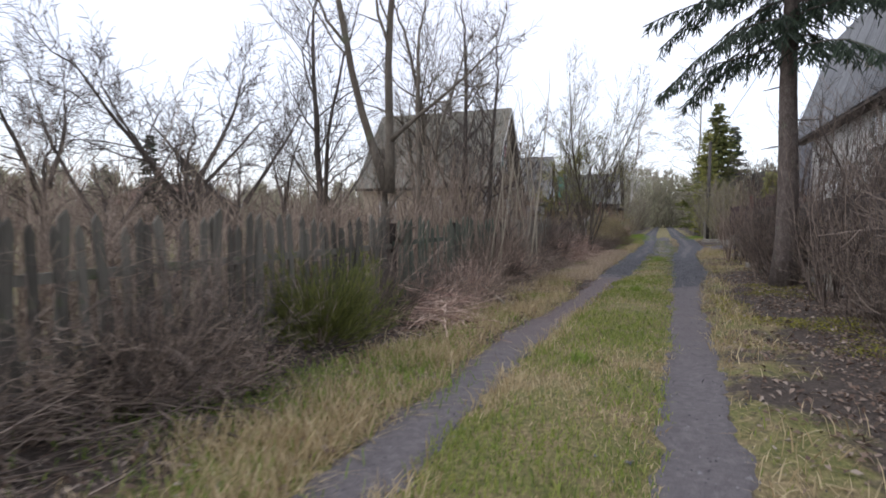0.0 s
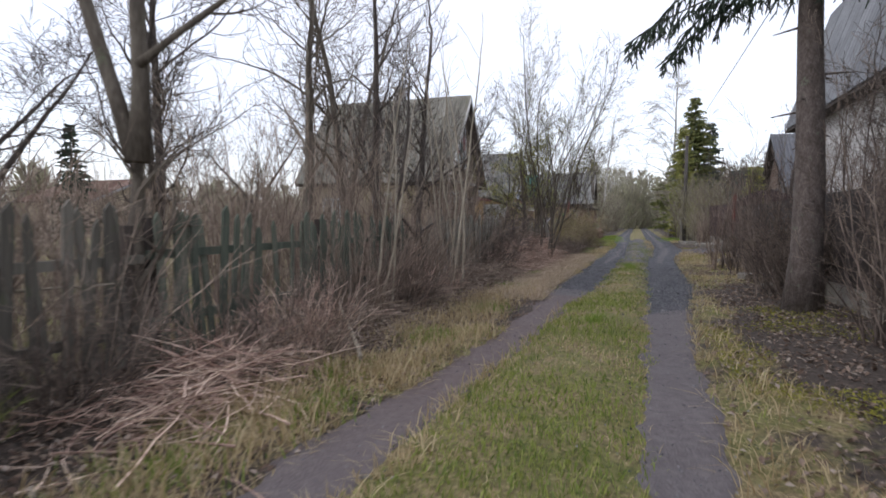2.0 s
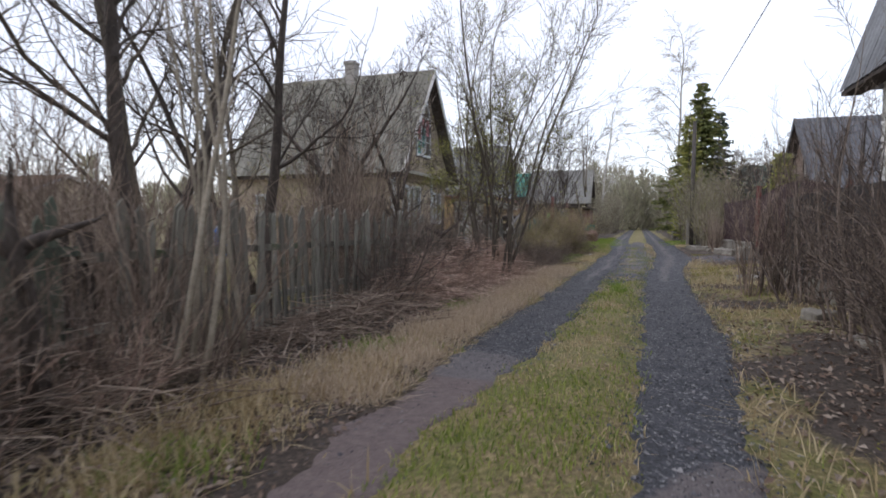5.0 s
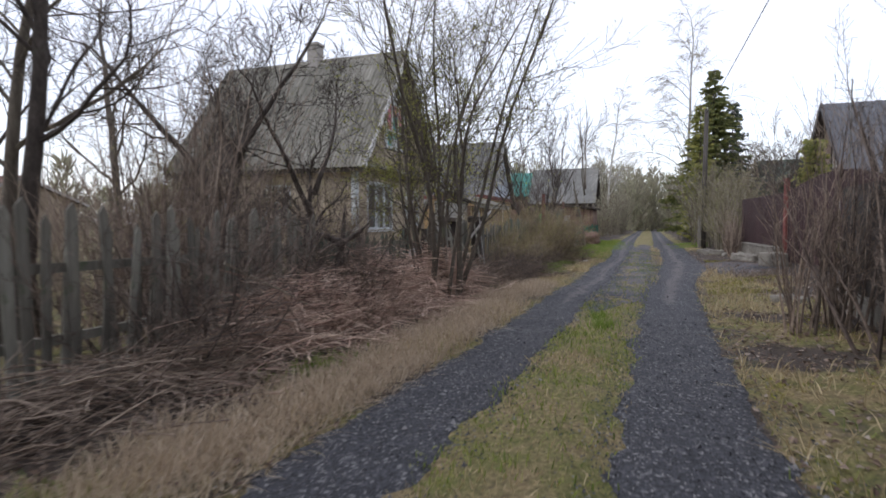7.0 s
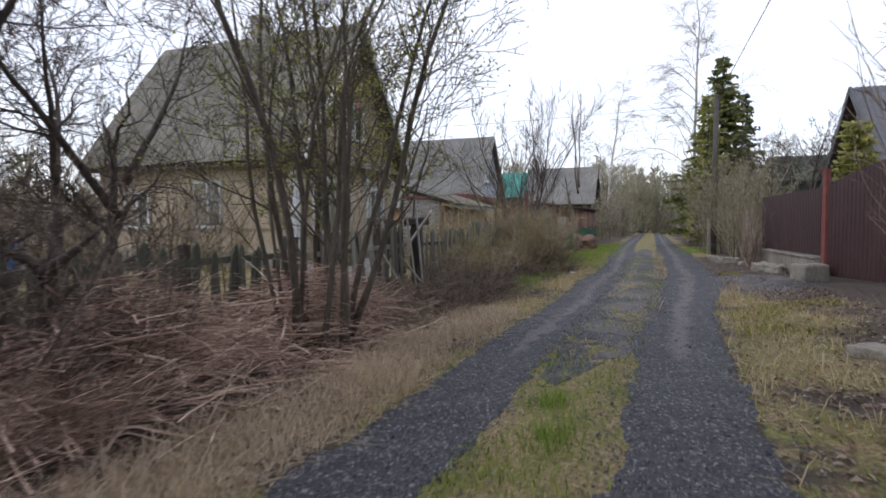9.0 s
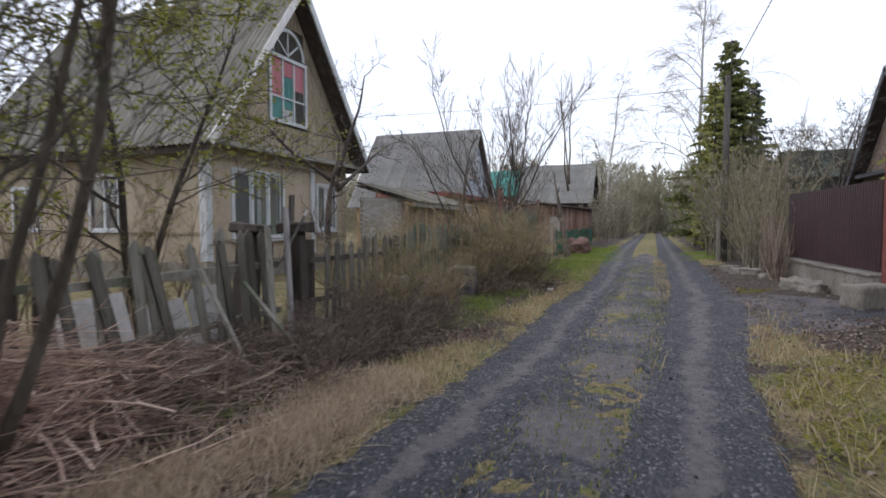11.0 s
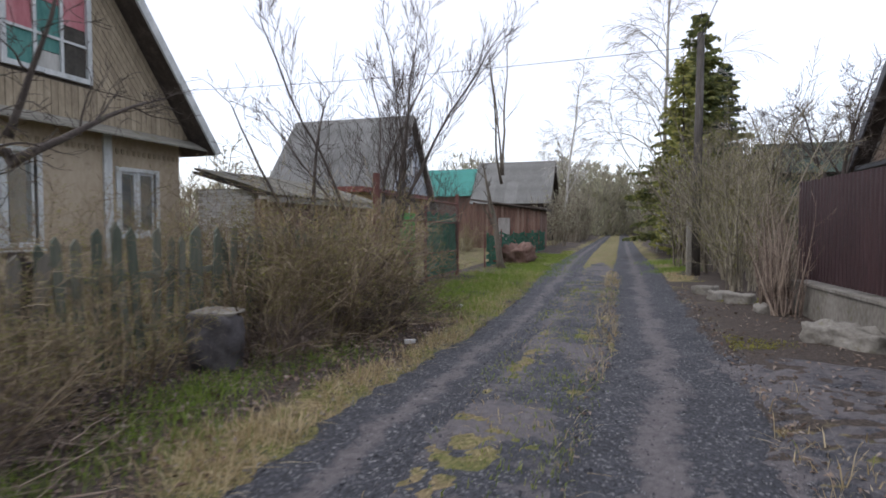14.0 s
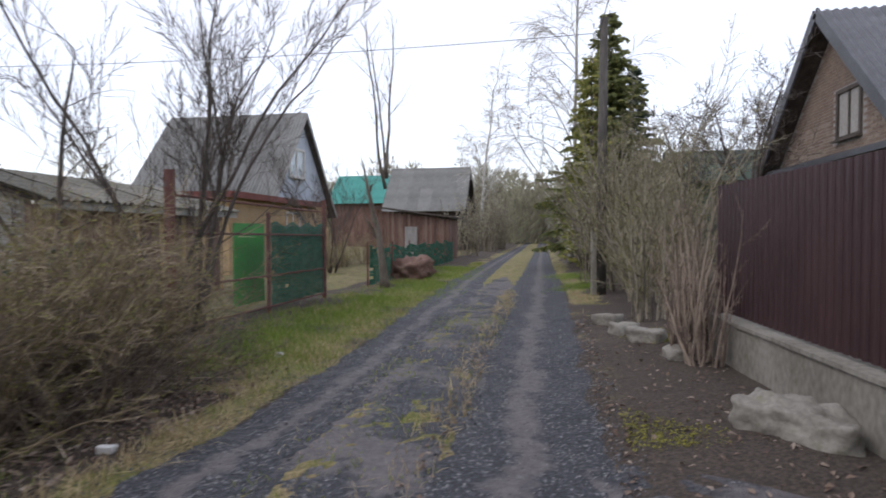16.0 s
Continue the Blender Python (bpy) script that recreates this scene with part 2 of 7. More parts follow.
M_WIRE = mat("galvanised_wire", [(0.1, 0.1, 0.095), (0.17, 0.17, 0.16), (0.25, 0.25, 0.24)], 20, 0.6, 0, 4, metal=0.5)
M_CABLE = mat("black_cable", [(0.02, 0.02, 0.02), (0.03, 0.03, 0.032), (0.04, 0.04, 0.04)], 20, 0.6, 0, 4)
M_POLE = mat("tarred_pole_wood", [(0.03, 0.026, 0.023), (0.07, 0.062, 0.056), (0.13, 0.12, 0.11)], 9, 0.95, 0.5, 5, (1, 1, 0.12))
M_PINK = mat("faded_pink_curtain", [(0.336, 0.11, 0.132), (0.448, 0.176, 0.198), (0.496, 0.286, 0.297)], 4, 0.9, 0.2, 5, (1, 1, 0.3))
M_TEALCLOTH = mat("teal_curtain", [(0.04, 0.14, 0.13), (0.08, 0.23, 0.21), (0.15, 0.32, 0.29)], 4, 0.9, 0.2, 5, (1, 1, 0.3))
# near-black colour that stands for the shade of unlit rooms behind windows
M_ROOMSHADE = mat("unlit_room_shade", [(0.03, 0.028, 0.025), (0.05, 0.046, 0.04), (0.075, 0.07, 0.06)], 3, 0.9, 0, 4)
M_CURTAIN = mat("grey_net_curtain", [(0.3, 0.3, 0.28), (0.42, 0.42, 0.4), (0.52, 0.52, 0.5)], 5, 0.9, 0.1, 5, (1, 1, 0.2))
M_BLUEPAINT = mat("pale_blue_painted_board", [(0.36, 0.41, 0.5), (0.48, 0.53, 0.6), (0.6, 0.63, 0.68)], 4, 0.85, 0.3, 6, (1, 1, 0.3), objrand=0.12)
M_BLUEDRUM = mat("blue_plastic", [(0.03, 0.1, 0.3), (0.05, 0.15, 0.4), (0.07, 0.2, 0.48)], 4, 0.5, 0.05, 5)
M_LAMP = mat("pale_litter_plastic", [(0.6, 0.6, 0.6), (0.72, 0.72, 0.72), (0.8, 0.8, 0.8)], 8, 0.5, 0.1, 5)

M_GLASS = bpy.data.materials.new("window_glass")
M_GLASS.use_nodes = True
_g = M_GLASS.node_tree.nodes["Principled BSDF"]
_g.inputs["Base Color"].default_value = (0.9, 0.95, 0.95, 1)
_g.inputs["Roughness"].default_value = 0.03
_g.inputs["Transmission Weight"].default_value = 0.95
_g.inputs["IOR"].default_value = 1.45


# ---- building blocks ----
class Geo:
    """Vertices and faces gathered for one mesh."""

    def __init__(self):
        self.v, self.f = [], []

    def add(self, verts, faces):
        k = len(self.v)
        self.v.extend(tuple(p) for p in verts)
        self.f.extend(tuple(i + k for i in face) for face in faces)
        return self

    def box(self, x0, x1, y0, y1, z0, z1, m=None, ch=0.0):
        """A box, its upright edges chamfered by ch."""
        if ch:
            ring = [(x0 + ch, y0), (x1 - ch, y0), (x1, y0 + ch), (x1, y1 - ch), (x1 - ch, y1), (x0 + ch, y1), (x0, y1 - ch), (x0, y0 + ch)]
        else:
            ring = [(x0, y0), (x1, y0), (x1, y1), (x0, y1)]
        k = len(ring)
        pts = [Vector((x, y, z0)) for x, y in ring] + [Vector((x, y, z1)) for x, y in ring]
        if m is not None:
            pts = [m @ p for p in pts]
        return self.add(pts, [tuple(range(k))[::-1], tuple(range(k, 2 * k))] + [(i, (i + 1) % k, k + (i + 1) % k, k + i) for i in range(k)])

    def prism(self, ring, shift):
        """A flat ring of points, thickened along shift."""
        k = len(ring)
        a = [Vector(p) for p in ring]
        b = [p + Vector(shift) for p in a]
        return self.add(a + b, [tuple(range(k))[::-1], tuple(range(k, 2 * k))] + [(i, (i + 1) % k, k + (i + 1) % k, k + i) for i in range(k)])

    def beam(self, a, b, w, h, up=(0, 0, 1)):
        """A squared beam from a to b, w wide and h high."""
        a, b = Vector(a), Vector(b)
        d = (b - a).normalized()
        s = d.cross(Vector(up))
        if s.length < 1e-4:
            s = d.cross(Vector((1, 0, 0)))
        s.normalize()
        u = s.cross(d)
        ring = [a + s * (i * w / 2) + u * (j * h / 2) for i, j in ((-1, -1), (1, -1), (1, 1), (-1, 1))]
        return self.prism(ring, b - a)

    def tube(self, pts, radii, n=5, cap=True):
        pts = [Vector(p) for p in pts]
        k = len(self.v)
        m = len(pts)
        ref = None
        for i, p in enumerate(pts):
            d = (pts[min(i + 1, m - 1)] - pts[max(i - 1, 0)])
            if d.length < 1e-6:
                d = Vector((0, 0, 1))
            d.normalize()
            if ref is None:
                ref = Vector((1, 0, 0)) if abs(d.x) < 0.8 else Vector((0, 1, 0))
            s = d.cross(ref).normalized()
            u = d.cross(s)
            ref = s.cross(d)
            for j in range(n):
                a = 2 * math.pi * j / n
                q = p + (s * math.cos(a) + u * math.sin(a)) * radii[i]
                self.v.append((q.x, q.y, q.z))
        for i in range(m - 1):
            for j in range(n):
                self.f.append((k + i * n + j, k + i * n + (j + 1) % n, k + (i + 1) * n + (j + 1) % n, k + (i + 1) * n + j))
        if cap:
            self.f.append(tuple(k + j for j in range(n))[::-1])
            self.f.append(tuple(k + (m - 1) * n + j for j in range(n)))
        return self

    def mesh(self, name, material, smooth=False):
        me = bpy.data.meshes.new(name)
        me.from_pydata(self.v, [], self.f)
        me.materials.append(material)
        if smooth:
            me.polygons.foreach_set("use_smooth", [True] * len(me.polygons))
        me.update()
        return me


def part(name, geo, material, parent, label="", smooth=False):
    """Links a Geo, or a ready mesh, as one mesh object under a thing or a part."""
    ob = new(name, geo.mesh(name, material, smooth) if isinstance(geo, Geo) else geo)
    ob.parent = parent
    return tagged(ob, label)


def thing(name, x, y, z, label, category, group="", kind=""):
    ob = new(name)
    ob.location = (x, y, z)
    ob.empty_display_size = 0.2
    return tagged(ob, label, category, group, kind)


def solid(name, geo, material, x, y, z, label, category, group="", kind="", smooth=False):
    """A top-level thing that is one mesh."""
    ob = new(name, geo.mesh(name, material, smooth))
    ob.location = (x, y, z)
    return tagged(ob, label, category, group, kind)


# ---- ground and lane ----
def fbm(x, y, s, o=0.0):
    return noise.noise((x * s, y * s, o))


def lerp_rows(rows, y):
    for (y0, *a), (y1, *b) in zip(rows, rows[1:]):
        if y <= y1:
            k = max(0.0, min(1.0, (y - y0) / (y1 - y0)))
            return [p + (q - p) * k for p, q in zip(a, b)]
    return list(rows[-1][1:])


# y, then the edges of the two wheel tracks: left outer, left inner, right inner, right outer
TRACKS = [
    (-30, -1.75, -1.2, -0.1, 0.5), (3, -1.72, -1.2, -0.06, 0.5), (6.5, -1.78, -1.2, 0.04, 0.58), (10, -1.5, -1.0, 0.12, 0.68), (13, -1.45, -0.9, 0.15, 0.86),
    (16, -1.5, -0.6, 0.2, 1.2), (20, -1.35, -0.5, 0.22, 1.22), (24, -1.35, -0.45, 0.3, 1.35), (27, -1.2, -0.3, 0.5, 1.5), (31, -1.3, -0.35, 0.62, 2.1),
    (34, -1.1, -0.3, 0.8, 2.1), (38, -1.15, -0.35, 0.75, 2.15), (42, -1.4, -0.3, 0.8, 2.2), (48, -1.7, -0.4, 0.6, 2.2), (60, -1.7, -0.5, 0.6, 2.0), (150, -1.6, -0.5, 0.6, 2.0),
]


def gz(x, y):
    """The height of the ground."""
    z = -0.05 - 0.04 * max(0.0, min(1.0, (y - 16) / 14))
    z += 0.035 * fbm(x, y, 0.9) + 0.02 * fbm(x, y, 2.6, 5)
    left = max(0.0, min(1.0, (-2.0 - x) / 1.5))
    z += 0.07 * left
    right = max(0.0, min(1.0, (x - 1.7) / 1.6))
    z += 0.1 * right
    if -6 < x < 6:
        a, b, c, d = lerp_rows(TRACKS, y)
        for e, f in ((a, b), (c, d)):
            t = abs(x - (e + f) / 2) / ((f - e) / 2 + 0.15)
            if t < 1:
                z -= 0.035 * (1 - t * t)
        m = abs(x - (b + c) / 2) / max(0.3, (c - b) / 2)
        if m < 1:
            z += 0.03 * (1 - m * m) * max(0.15, min(1, (30 - y) / 14))
    return z


def ground_material():
    m = bpy.data.materials.new("verge_soil_and_turf")
    m.use_nodes = True
    n, l = m.node_tree.nodes, m.node_tree.links
    bsdf = n["Principled BSDF"]
    tc = n.new("ShaderNodeTexCoord")

    def nz(scale, detail=6, rough=0.6):
        t = n.new("ShaderNodeTexNoise")
        t.inputs["Scale"].default_value, t.inputs["Detail"].default_value, t.inputs["Roughness"].default_value = scale, detail, rough
        l.new(tc.outputs["Object"], t.inputs["Vector"])
        return t.outputs["Fac"]

    def ramp(fac, rows):
        r = n.new("ShaderNodeValToRGB")
        for i, (p, c) in enumerate(rows):
            e = r.color_ramp.elements[i] if i < 2 else r.color_ramp.elements.new(p)
            e.position, e.color = p, (*c, 1)
        l.new(fac, r.inputs[0])
        return r.outputs[0]

    def mixed(f, a, b):
        x = n.new("ShaderNodeMix")
        x.data_type = "RGBA"
        l.new(f, x.inputs[0])
        l.new(a, x.inputs[6])
        l.new(b, x.inputs[7])
        return x.outputs[2]

    fine = nz(30, 8, 0.7)
    soil = ramp(fine, [(0.33, (0.021, 0.016, 0.013)), (0.5, (0.058, 0.044, 0.035)), (0.67, (0.13, 0.1, 0.08))])
    greens = ramp(fine, [(0.33, (0.045, 0.052, 0.016)), (0.5, (0.14, 0.145, 0.04)), (0.67, (0.26, 0.23, 0.085))])
    straws = ramp(fine, [(0.33, (0.075, 0.055, 0.03)), (0.5, (0.22, 0.17, 0.085)), (0.67, (0.4, 0.32, 0.185))])
    turf = mixed(ramp(nz(1.7, 7, 0.75), [(0.42, (0, 0, 0)), (0.58, (1, 1, 1))]), greens, straws)
    at = n.new("ShaderNodeAttribute")
    at.attribute_name = "turf"
    add = n.new("ShaderNodeMath")
    add.operation = "MULTIPLY_ADD"
    l.new(nz(3.5, 6, 0.7), add.inputs[0])
    add.inputs[1].default_value = 1.6
    sub = n.new("ShaderNodeMath")
    sub.operation = "SUBTRACT"
    l.new(at.outputs["Fac"], sub.inputs[0])
    sub.inputs[1].default_value = 0.8
    l.new(sub.outputs[0], add.inputs[2])
    edge = ramp(add.outputs[0], [(0.35, (0, 0, 0)), (0.65, (1, 1, 1))])
    l.new(mixed(edge, soil, turf), bsdf.inputs["Base Color"])
    bsdf.inputs["Roughness"].default_value = 0.95
    b = n.new("ShaderNodeBump")
    b.inputs["Strength"].default_value, b.inputs["Distance"].default_value = 0.8, 0.03
    l.new(fine, b.inputs["Height"])
    l.new(b.outputs[0], bsdf.inputs["Normal"])
    return m


def turf_amount(x, y):
    """How grassy the ground is: the median and verges, less among the shrubs and leaf litter."""
    a, b, c, d = lerp_rows(TRACKS, y)
    v = 0.1
    if b - 0.15 < x < c + 0.15:
        v = 0.95
    elif x < a + 0.1:
        w = (0.95 if y < 15 else 0.85 if y < 30 else 0.6) + 0.35 * fbm(x, y, 0.3, 9) + (1.4 if 34.5 < y < 56 else 0)
        v = max(0.05, 0.95 - max(0, (a - x) - 0.45 * w) / w)
    elif x > d - 0.1:
        w = 0.75 + 0.35 * fbm(x, y, 0.3, 3) + (1.2 if 17 < y < 29 else 0)
        if 32 < y < 41:
            w = 0.3
        v = max(0.08, 0.9 - max(0, (x - d) - 0.4 * w) / w)
    if x > d - 0.15 and 31 < y < 42:
        v = min(v, 0.3 if x < d + 0.35 else 0.1)
    if not b - 0.15 < x < c + 0.15:
        v *= max(0.15, 0.8 + 1.3 * fbm(x, y, 0.9, 33))
    if x < -4.2:
        v = 0.62
    if x > 5:
        v = 0.4
    return v


def spread(a, b, step):
    return list(np.arange(a, b, step))


def build_ground():
    far = [-2500, -900, -350, -150, -80, -50, -32, -22]
    xs = far + spread(-16, -6, 0.8) + spread(-6, 6, 0.1) + spread(6, 16, 0.8) + [22, 32, 50, 80, 150, 350, 900, 2500]
    ys = [-2500, -900, -300, -100, -40, -20, -10, -5] + spread(-3, 50, 0.16) + spread(50, 90, 0.8) + [95, 105, 120, 150, 220, 400, 900, 2500]
    verts, turf = [], []
    for y in ys:
        for x in xs:
            verts.append((x, y, gz(x, y)))
            turf.append(turf_amount(x, y))
    w = len(xs)
    faces = [(j * w + i, j * w + i + 1, (j + 1) * w + i + 1, (j + 1) * w + i) for j in range(len(ys) - 1) for i in range(w - 1)]
    me = bpy.data.meshes.new("ground")
    me.from_pydata(verts, [], faces)
    me.attributes.new("turf", "FLOAT", "POINT").data.foreach_set("value", turf)
    me.materials.append(ground_material())
    me.polygons.foreach_set("use_smooth", [True] * len(me.polygons))
    ob = new("ground", me)
    tagged(ob, "dull verge of soil, moss and thin grass beside the lane", "ground", kind="structure")


build_ground()


def road_material():
    m = bpy.data.materials.new("dark_gravel_lane")
    m.use_nodes = True
    n, l = m.node_tree.nodes, m.node_tree.links
    bsdf = n["Principled BSDF"]
    tc = n.new("ShaderNodeTexCoord")

    def nz(scale, detail=5, rough=0.6):
        t = n.new("ShaderNodeTexNoise")
        t.inputs["Scale"].default_value, t.inputs["Detail"].default_value, t.inputs["Roughness"].default_value = scale, detail, rough
        l.new(tc.outputs["Object"], t.inputs["Vector"])
        return t.outputs["Fac"]

    def ramp(fac, rows):
        r = n.new("ShaderNodeValToRGB")
        for i, (p, c) in enumerate(rows):
            e = r.color_ramp.elements[i] if i < 2 else r.color_ramp.elements.new(p)
            e.position, e.color = p, (*c, 1)
        l.new(fac, r.inputs[0])
        return r.outputs[0]

    vor = n.new("ShaderNodeTexVoronoi")
    vor.inputs["Scale"].default_value = 55
    l.new(tc.outputs["Object"], vor.inputs["Vector"])
    sep = n.new("ShaderNodeSeparateColor")
    l.new(vor.outputs["Color"], sep.inputs[0])
    stones = ramp(sep.outputs[0], [(0.0, (0.011, 0.012, 0.016)), (0.6, (0.031, 0.033, 0.042)), (0.9, (0.062, 0.064, 0.076)), (1.0, (0.22, 0.22, 0.225))])
    sand = ramp(nz(14, 8, 0.7), [(0.3, (0.068, 0.06, 0.063)), (0.5, (0.105, 0.094, 0.098)), (0.72, (0.16, 0.145, 0.145))])
    red = ramp(nz(16, 8, 0.7), [(0.3, (0.075, 0.055, 0.054)), (0.5, (0.115, 0.087, 0.084)), (0.72, (0.17, 0.135, 0.125))])
    at = n.new("ShaderNodeAttribute")
    at.attribute_name = "gravel"
    at2 = n.new("ShaderNodeAttribute")
    at2.attribute_name = "reddish"

    def mixed(f, a, b):
        x = n.new("ShaderNodeMix")
        x.data_type = "RGBA"
        l.new(f, x.inputs[0])
        l.new(a, x.inputs[6])
        l.new(b, x.inputs[7])
        return x.outputs[2]

    add = n.new("ShaderNodeMath")
    add.operation = "ADD"
    l.new(at.outputs["Fac"], add.inputs[0])
    l.new(nz(5, 7, 0.7), add.inputs[1])
    edge = ramp(add.outputs[0], [(0.85, (0, 0, 0)), (1.12, (1, 1, 1))])
    l.new(mixed(edge, mixed(at2.outputs["Fac"], sand, red), stones), bsdf.inputs["Base Color"])
    bsdf.inputs["Roughness"].default_value = 0.75
    b = n.new("ShaderNodeBump")
    b.inputs["Strength"].default_value, b.inputs["Distance"].default_value = 0.7, 0.012
    l.new(vor.outputs["Distance"], b.inputs["Height"])
    l.new(b.outputs[0], bsdf.inputs["Normal"])
    return m


M_ROAD = road_material()


def build_track(k, name, label):
    """One wheel track, its edges ragged, sunk into the ground at both sides."""
    ys = spread(-12, 0, 0.3) + spread(0, 46, 0.07) + spread(46, 140, 0.5)
    n = 11
    verts, gravel, reddish = [], [], []
    for y in ys:
        a, b, c, d = lerp_rows(TRACKS, y)
        lo, hi = ((a, b), (c, d))[k]
        lo += 0.11 * fbm(0, y, 1.3, k * 9) + 0.09 * fbm(0, y, 4, k * 9) + 0.05 * fbm(0, y, 14, k)
        hi += 0.11 * fbm(0, y, 1.3, k * 9 + 4) + 0.09 * fbm(0, y, 4, k * 9 + 4) + 0.05 * fbm(0, y, 14, k + 4)
        merge = max(0.0, min(1.0, (y - 22) / 6)) * max(0.0, 1 - max(0, y - 44) / 8)
        if k == 0:
            hi += 0.28 * merge * (0.6 + fbm(3, y, 0.8))
        else:
            lo -= 0.28 * merge * (0.6 + fbm(7, y, 0.8))
        for i in range(n):
            t = i / (n - 1)
            x = lo + (hi - lo) * t
            drop = 0.012 if 0 < i < n - 1 else -0.03
            verts.append((x, y, gz(x, y) + drop + 0.006 * fbm(x, y, 8, 2)))
            start = 12.4 if k else 14.2
            g = max(0.0, min(1.0, (y - start + 0.8 * fbm(x, y, 2)) / 1.0))
            if y > 20.5:
                worn = max(0, 1 - abs(t - 0.5) / 0.36) * min(1, (y - 20.5) / 3)
                g *= 1 - 0.75 * worn
            gravel.append(g)
            reddish.append((1.0 if k == 0 else 0.25) * max(0.0, min(1.0, (y - 5) / 3)) * (1 if y < 14 else 0.0))
    faces = [(j * n + i, j * n + i + 1, (j + 1) * n + i + 1, (j + 1) * n + i) for j in range(len(ys) - 1) for i in range(n - 1)]
    me = bpy.data.meshes.new(name)
    me.from_pydata(verts, [], faces)
    me.attributes.new("gravel", "FLOAT", "POINT").data.foreach_set("value", gravel)
    me.attributes.new("reddish", "FLOAT", "POINT").data.foreach_set("value", reddish)
    me.materials.append(M_ROAD)
    me.polygons.foreach_set("use_smooth", [True] * len(me.polygons))
    tagged(new(name, me), label, "road", kind="structure")


build_track(0, "road_left_track", "worn wheel track of purple-grey sand and dark gravel")
build_track(1, "road_right_track", "worn wheel track of grey sand and dark gravel")


def build_strip(name, label, rows, ys, n, lift, rise):
    """A further gravelled strip; rise lets the turf show through in patches."""
    verts, gravel = [], []
    for y in ys:
        lo, hi = lerp_rows(rows, y)
        lo += 0.1 * fbm(1, y, 1.2, 50) + 0.05 * fbm(1, y, 5, 51)
        hi += 0.1 * fbm(1, y, 1.2, 52) + 0.05 * fbm(1, y, 5, 53)
        for i in range(n):
            x = lo + (hi - lo) * i / (n - 1)
            edge = 0 < i < n - 1
            verts.append((x, y, gz(x, y) + (lift + rise * (0.5 * fbm(x * 1.6, y * 0.6, 1.2, 60) + 0.5 * fbm(x, y, 6, 61) + 0.35 * fbm(x, y, 15, 64)) if edge else -0.03)))
            gravel.append(0.42 + 0.5 * fbm(x, y, 1.0, 62))
    faces = [(j * n + i, j * n + i + 1, (j + 1) * n + i + 1, (j + 1) * n + i) for j in range(len(ys) - 1) for i in range(n - 1)]
    me = bpy.data.meshes.new(name)
    me.from_pydata(verts, [], faces)
    me.attributes.new("gravel", "FLOAT", "POINT").data.foreach_set("value", gravel)
    me.materials.append(M_ROAD)
    me.polygons.foreach_set("use_smooth", [True] * len(me.polygons))
    tagged(new(name, me), label, "road", kind="structure")


build_strip("road_middle", "gravelly worn middle of the lane with thin grass patches", [(21.5, -0.35, -0.25), (23.5, -0.6, 0.4), (27, -0.5, 0.65), (31, -0.5, 0.8), (38, -0.5, 0.95), (46, -0.5, 0.8), (50, 0.0, 0.2)], spread(21.5, 50, 0.05), 27, 0.006, 0.03)
build_strip("road_drive", "short gravel drive to the maroon gate", [(28.6, 1.4, 1.9), (29.6, 1.3, 3.4), (31.0, 1.5, 4.1), (32.6, 1.6, 3.6), (33.4, 1.7, 2.2)], spread(28.6, 33.4, 0.07), 25, 0.004, 0.03)


# ---- houses ----
def clip(poly, a, b):
    """The part of a flat polygon (pairs) to the left of the line from a to b."""
    out = []
    for p, q in zip(poly, poly[1:] + poly[:1]):
        sp = (b[0] - a[0]) * (p[1] - a[1]) - (b[1] - a[1]) * (p[0] - a[0])
        sq = (b[0] - a[0]) * (q[1] - a[1]) - (b[1] - a[1]) * (q[0] - a[0])
        if sp >= 0:
            out.append(p)
        if sp * sq < 0:
            k = sp / (sp - sq)
            out.append((p[0] + (q[0] - p[0]) * k, p[1] + (q[1] - p[1]) * k))
    return out


def clipped(poly, region):
    """poly cut to a convex region whose corners run anticlockwise."""
    for a, b in zip(region, region[1:] + region[:1]):
        if len(poly) < 3:
            return []
        poly = clip(poly, a, b)
    return poly if len(poly) > 2 else []


def shell(geo, d0, d1, u0, u1, z0, z1, holes, place):
    """A wall with holes as one closed shell; place turns depth, length and height into a point."""
    us = sorted({u0, u1, *(h[0] for h in holes), *(h[1] for h in holes)})
    zs = sorted({z0, z1, *(h[2] for h in holes), *(h[3] for h in holes)})
    m, n = len(us), len(zs)

    def full(i, j):
        if not (0 <= i < m - 1 and 0 <= j < n - 1):
            return False
        mu, mz = (us[i] + us[i + 1]) / 2, (zs[j] + zs[j + 1]) / 2
        return not any(h[0] < mu < h[1] and h[2] < mz < h[3] for h in holes)

    def idx(i, j, k):
        return (k * n + j) * m + i

    vs = [place(d, u, z) for d in (d0, d1) for z in zs for u in us]
    fs = []
    for i in range(m - 1):
        for j in range(n - 1):
            if not full(i, j):
                continue
            fs += [(idx(i, j, 0), idx(i + 1, j, 0), idx(i + 1, j + 1, 0), idx(i, j + 1, 0)), (idx(i, j + 1, 1), idx(i + 1, j + 1, 1), idx(i + 1, j, 1), idx(i, j, 1))]
            for di, dj, a, b in ((-1, 0, (i, j), (i, j + 1)), (1, 0, (i + 1, j), (i + 1, j + 1)), (0, -1, (i, j), (i + 1, j)), (0, 1, (i, j + 1), (i + 1, j + 1))):
                if not full(i + di, j + dj):
                    fs.append((idx(*a, 0), idx(*b, 0), idx(*b, 1), idx(*a, 1)))
    return geo.add(vs, fs)


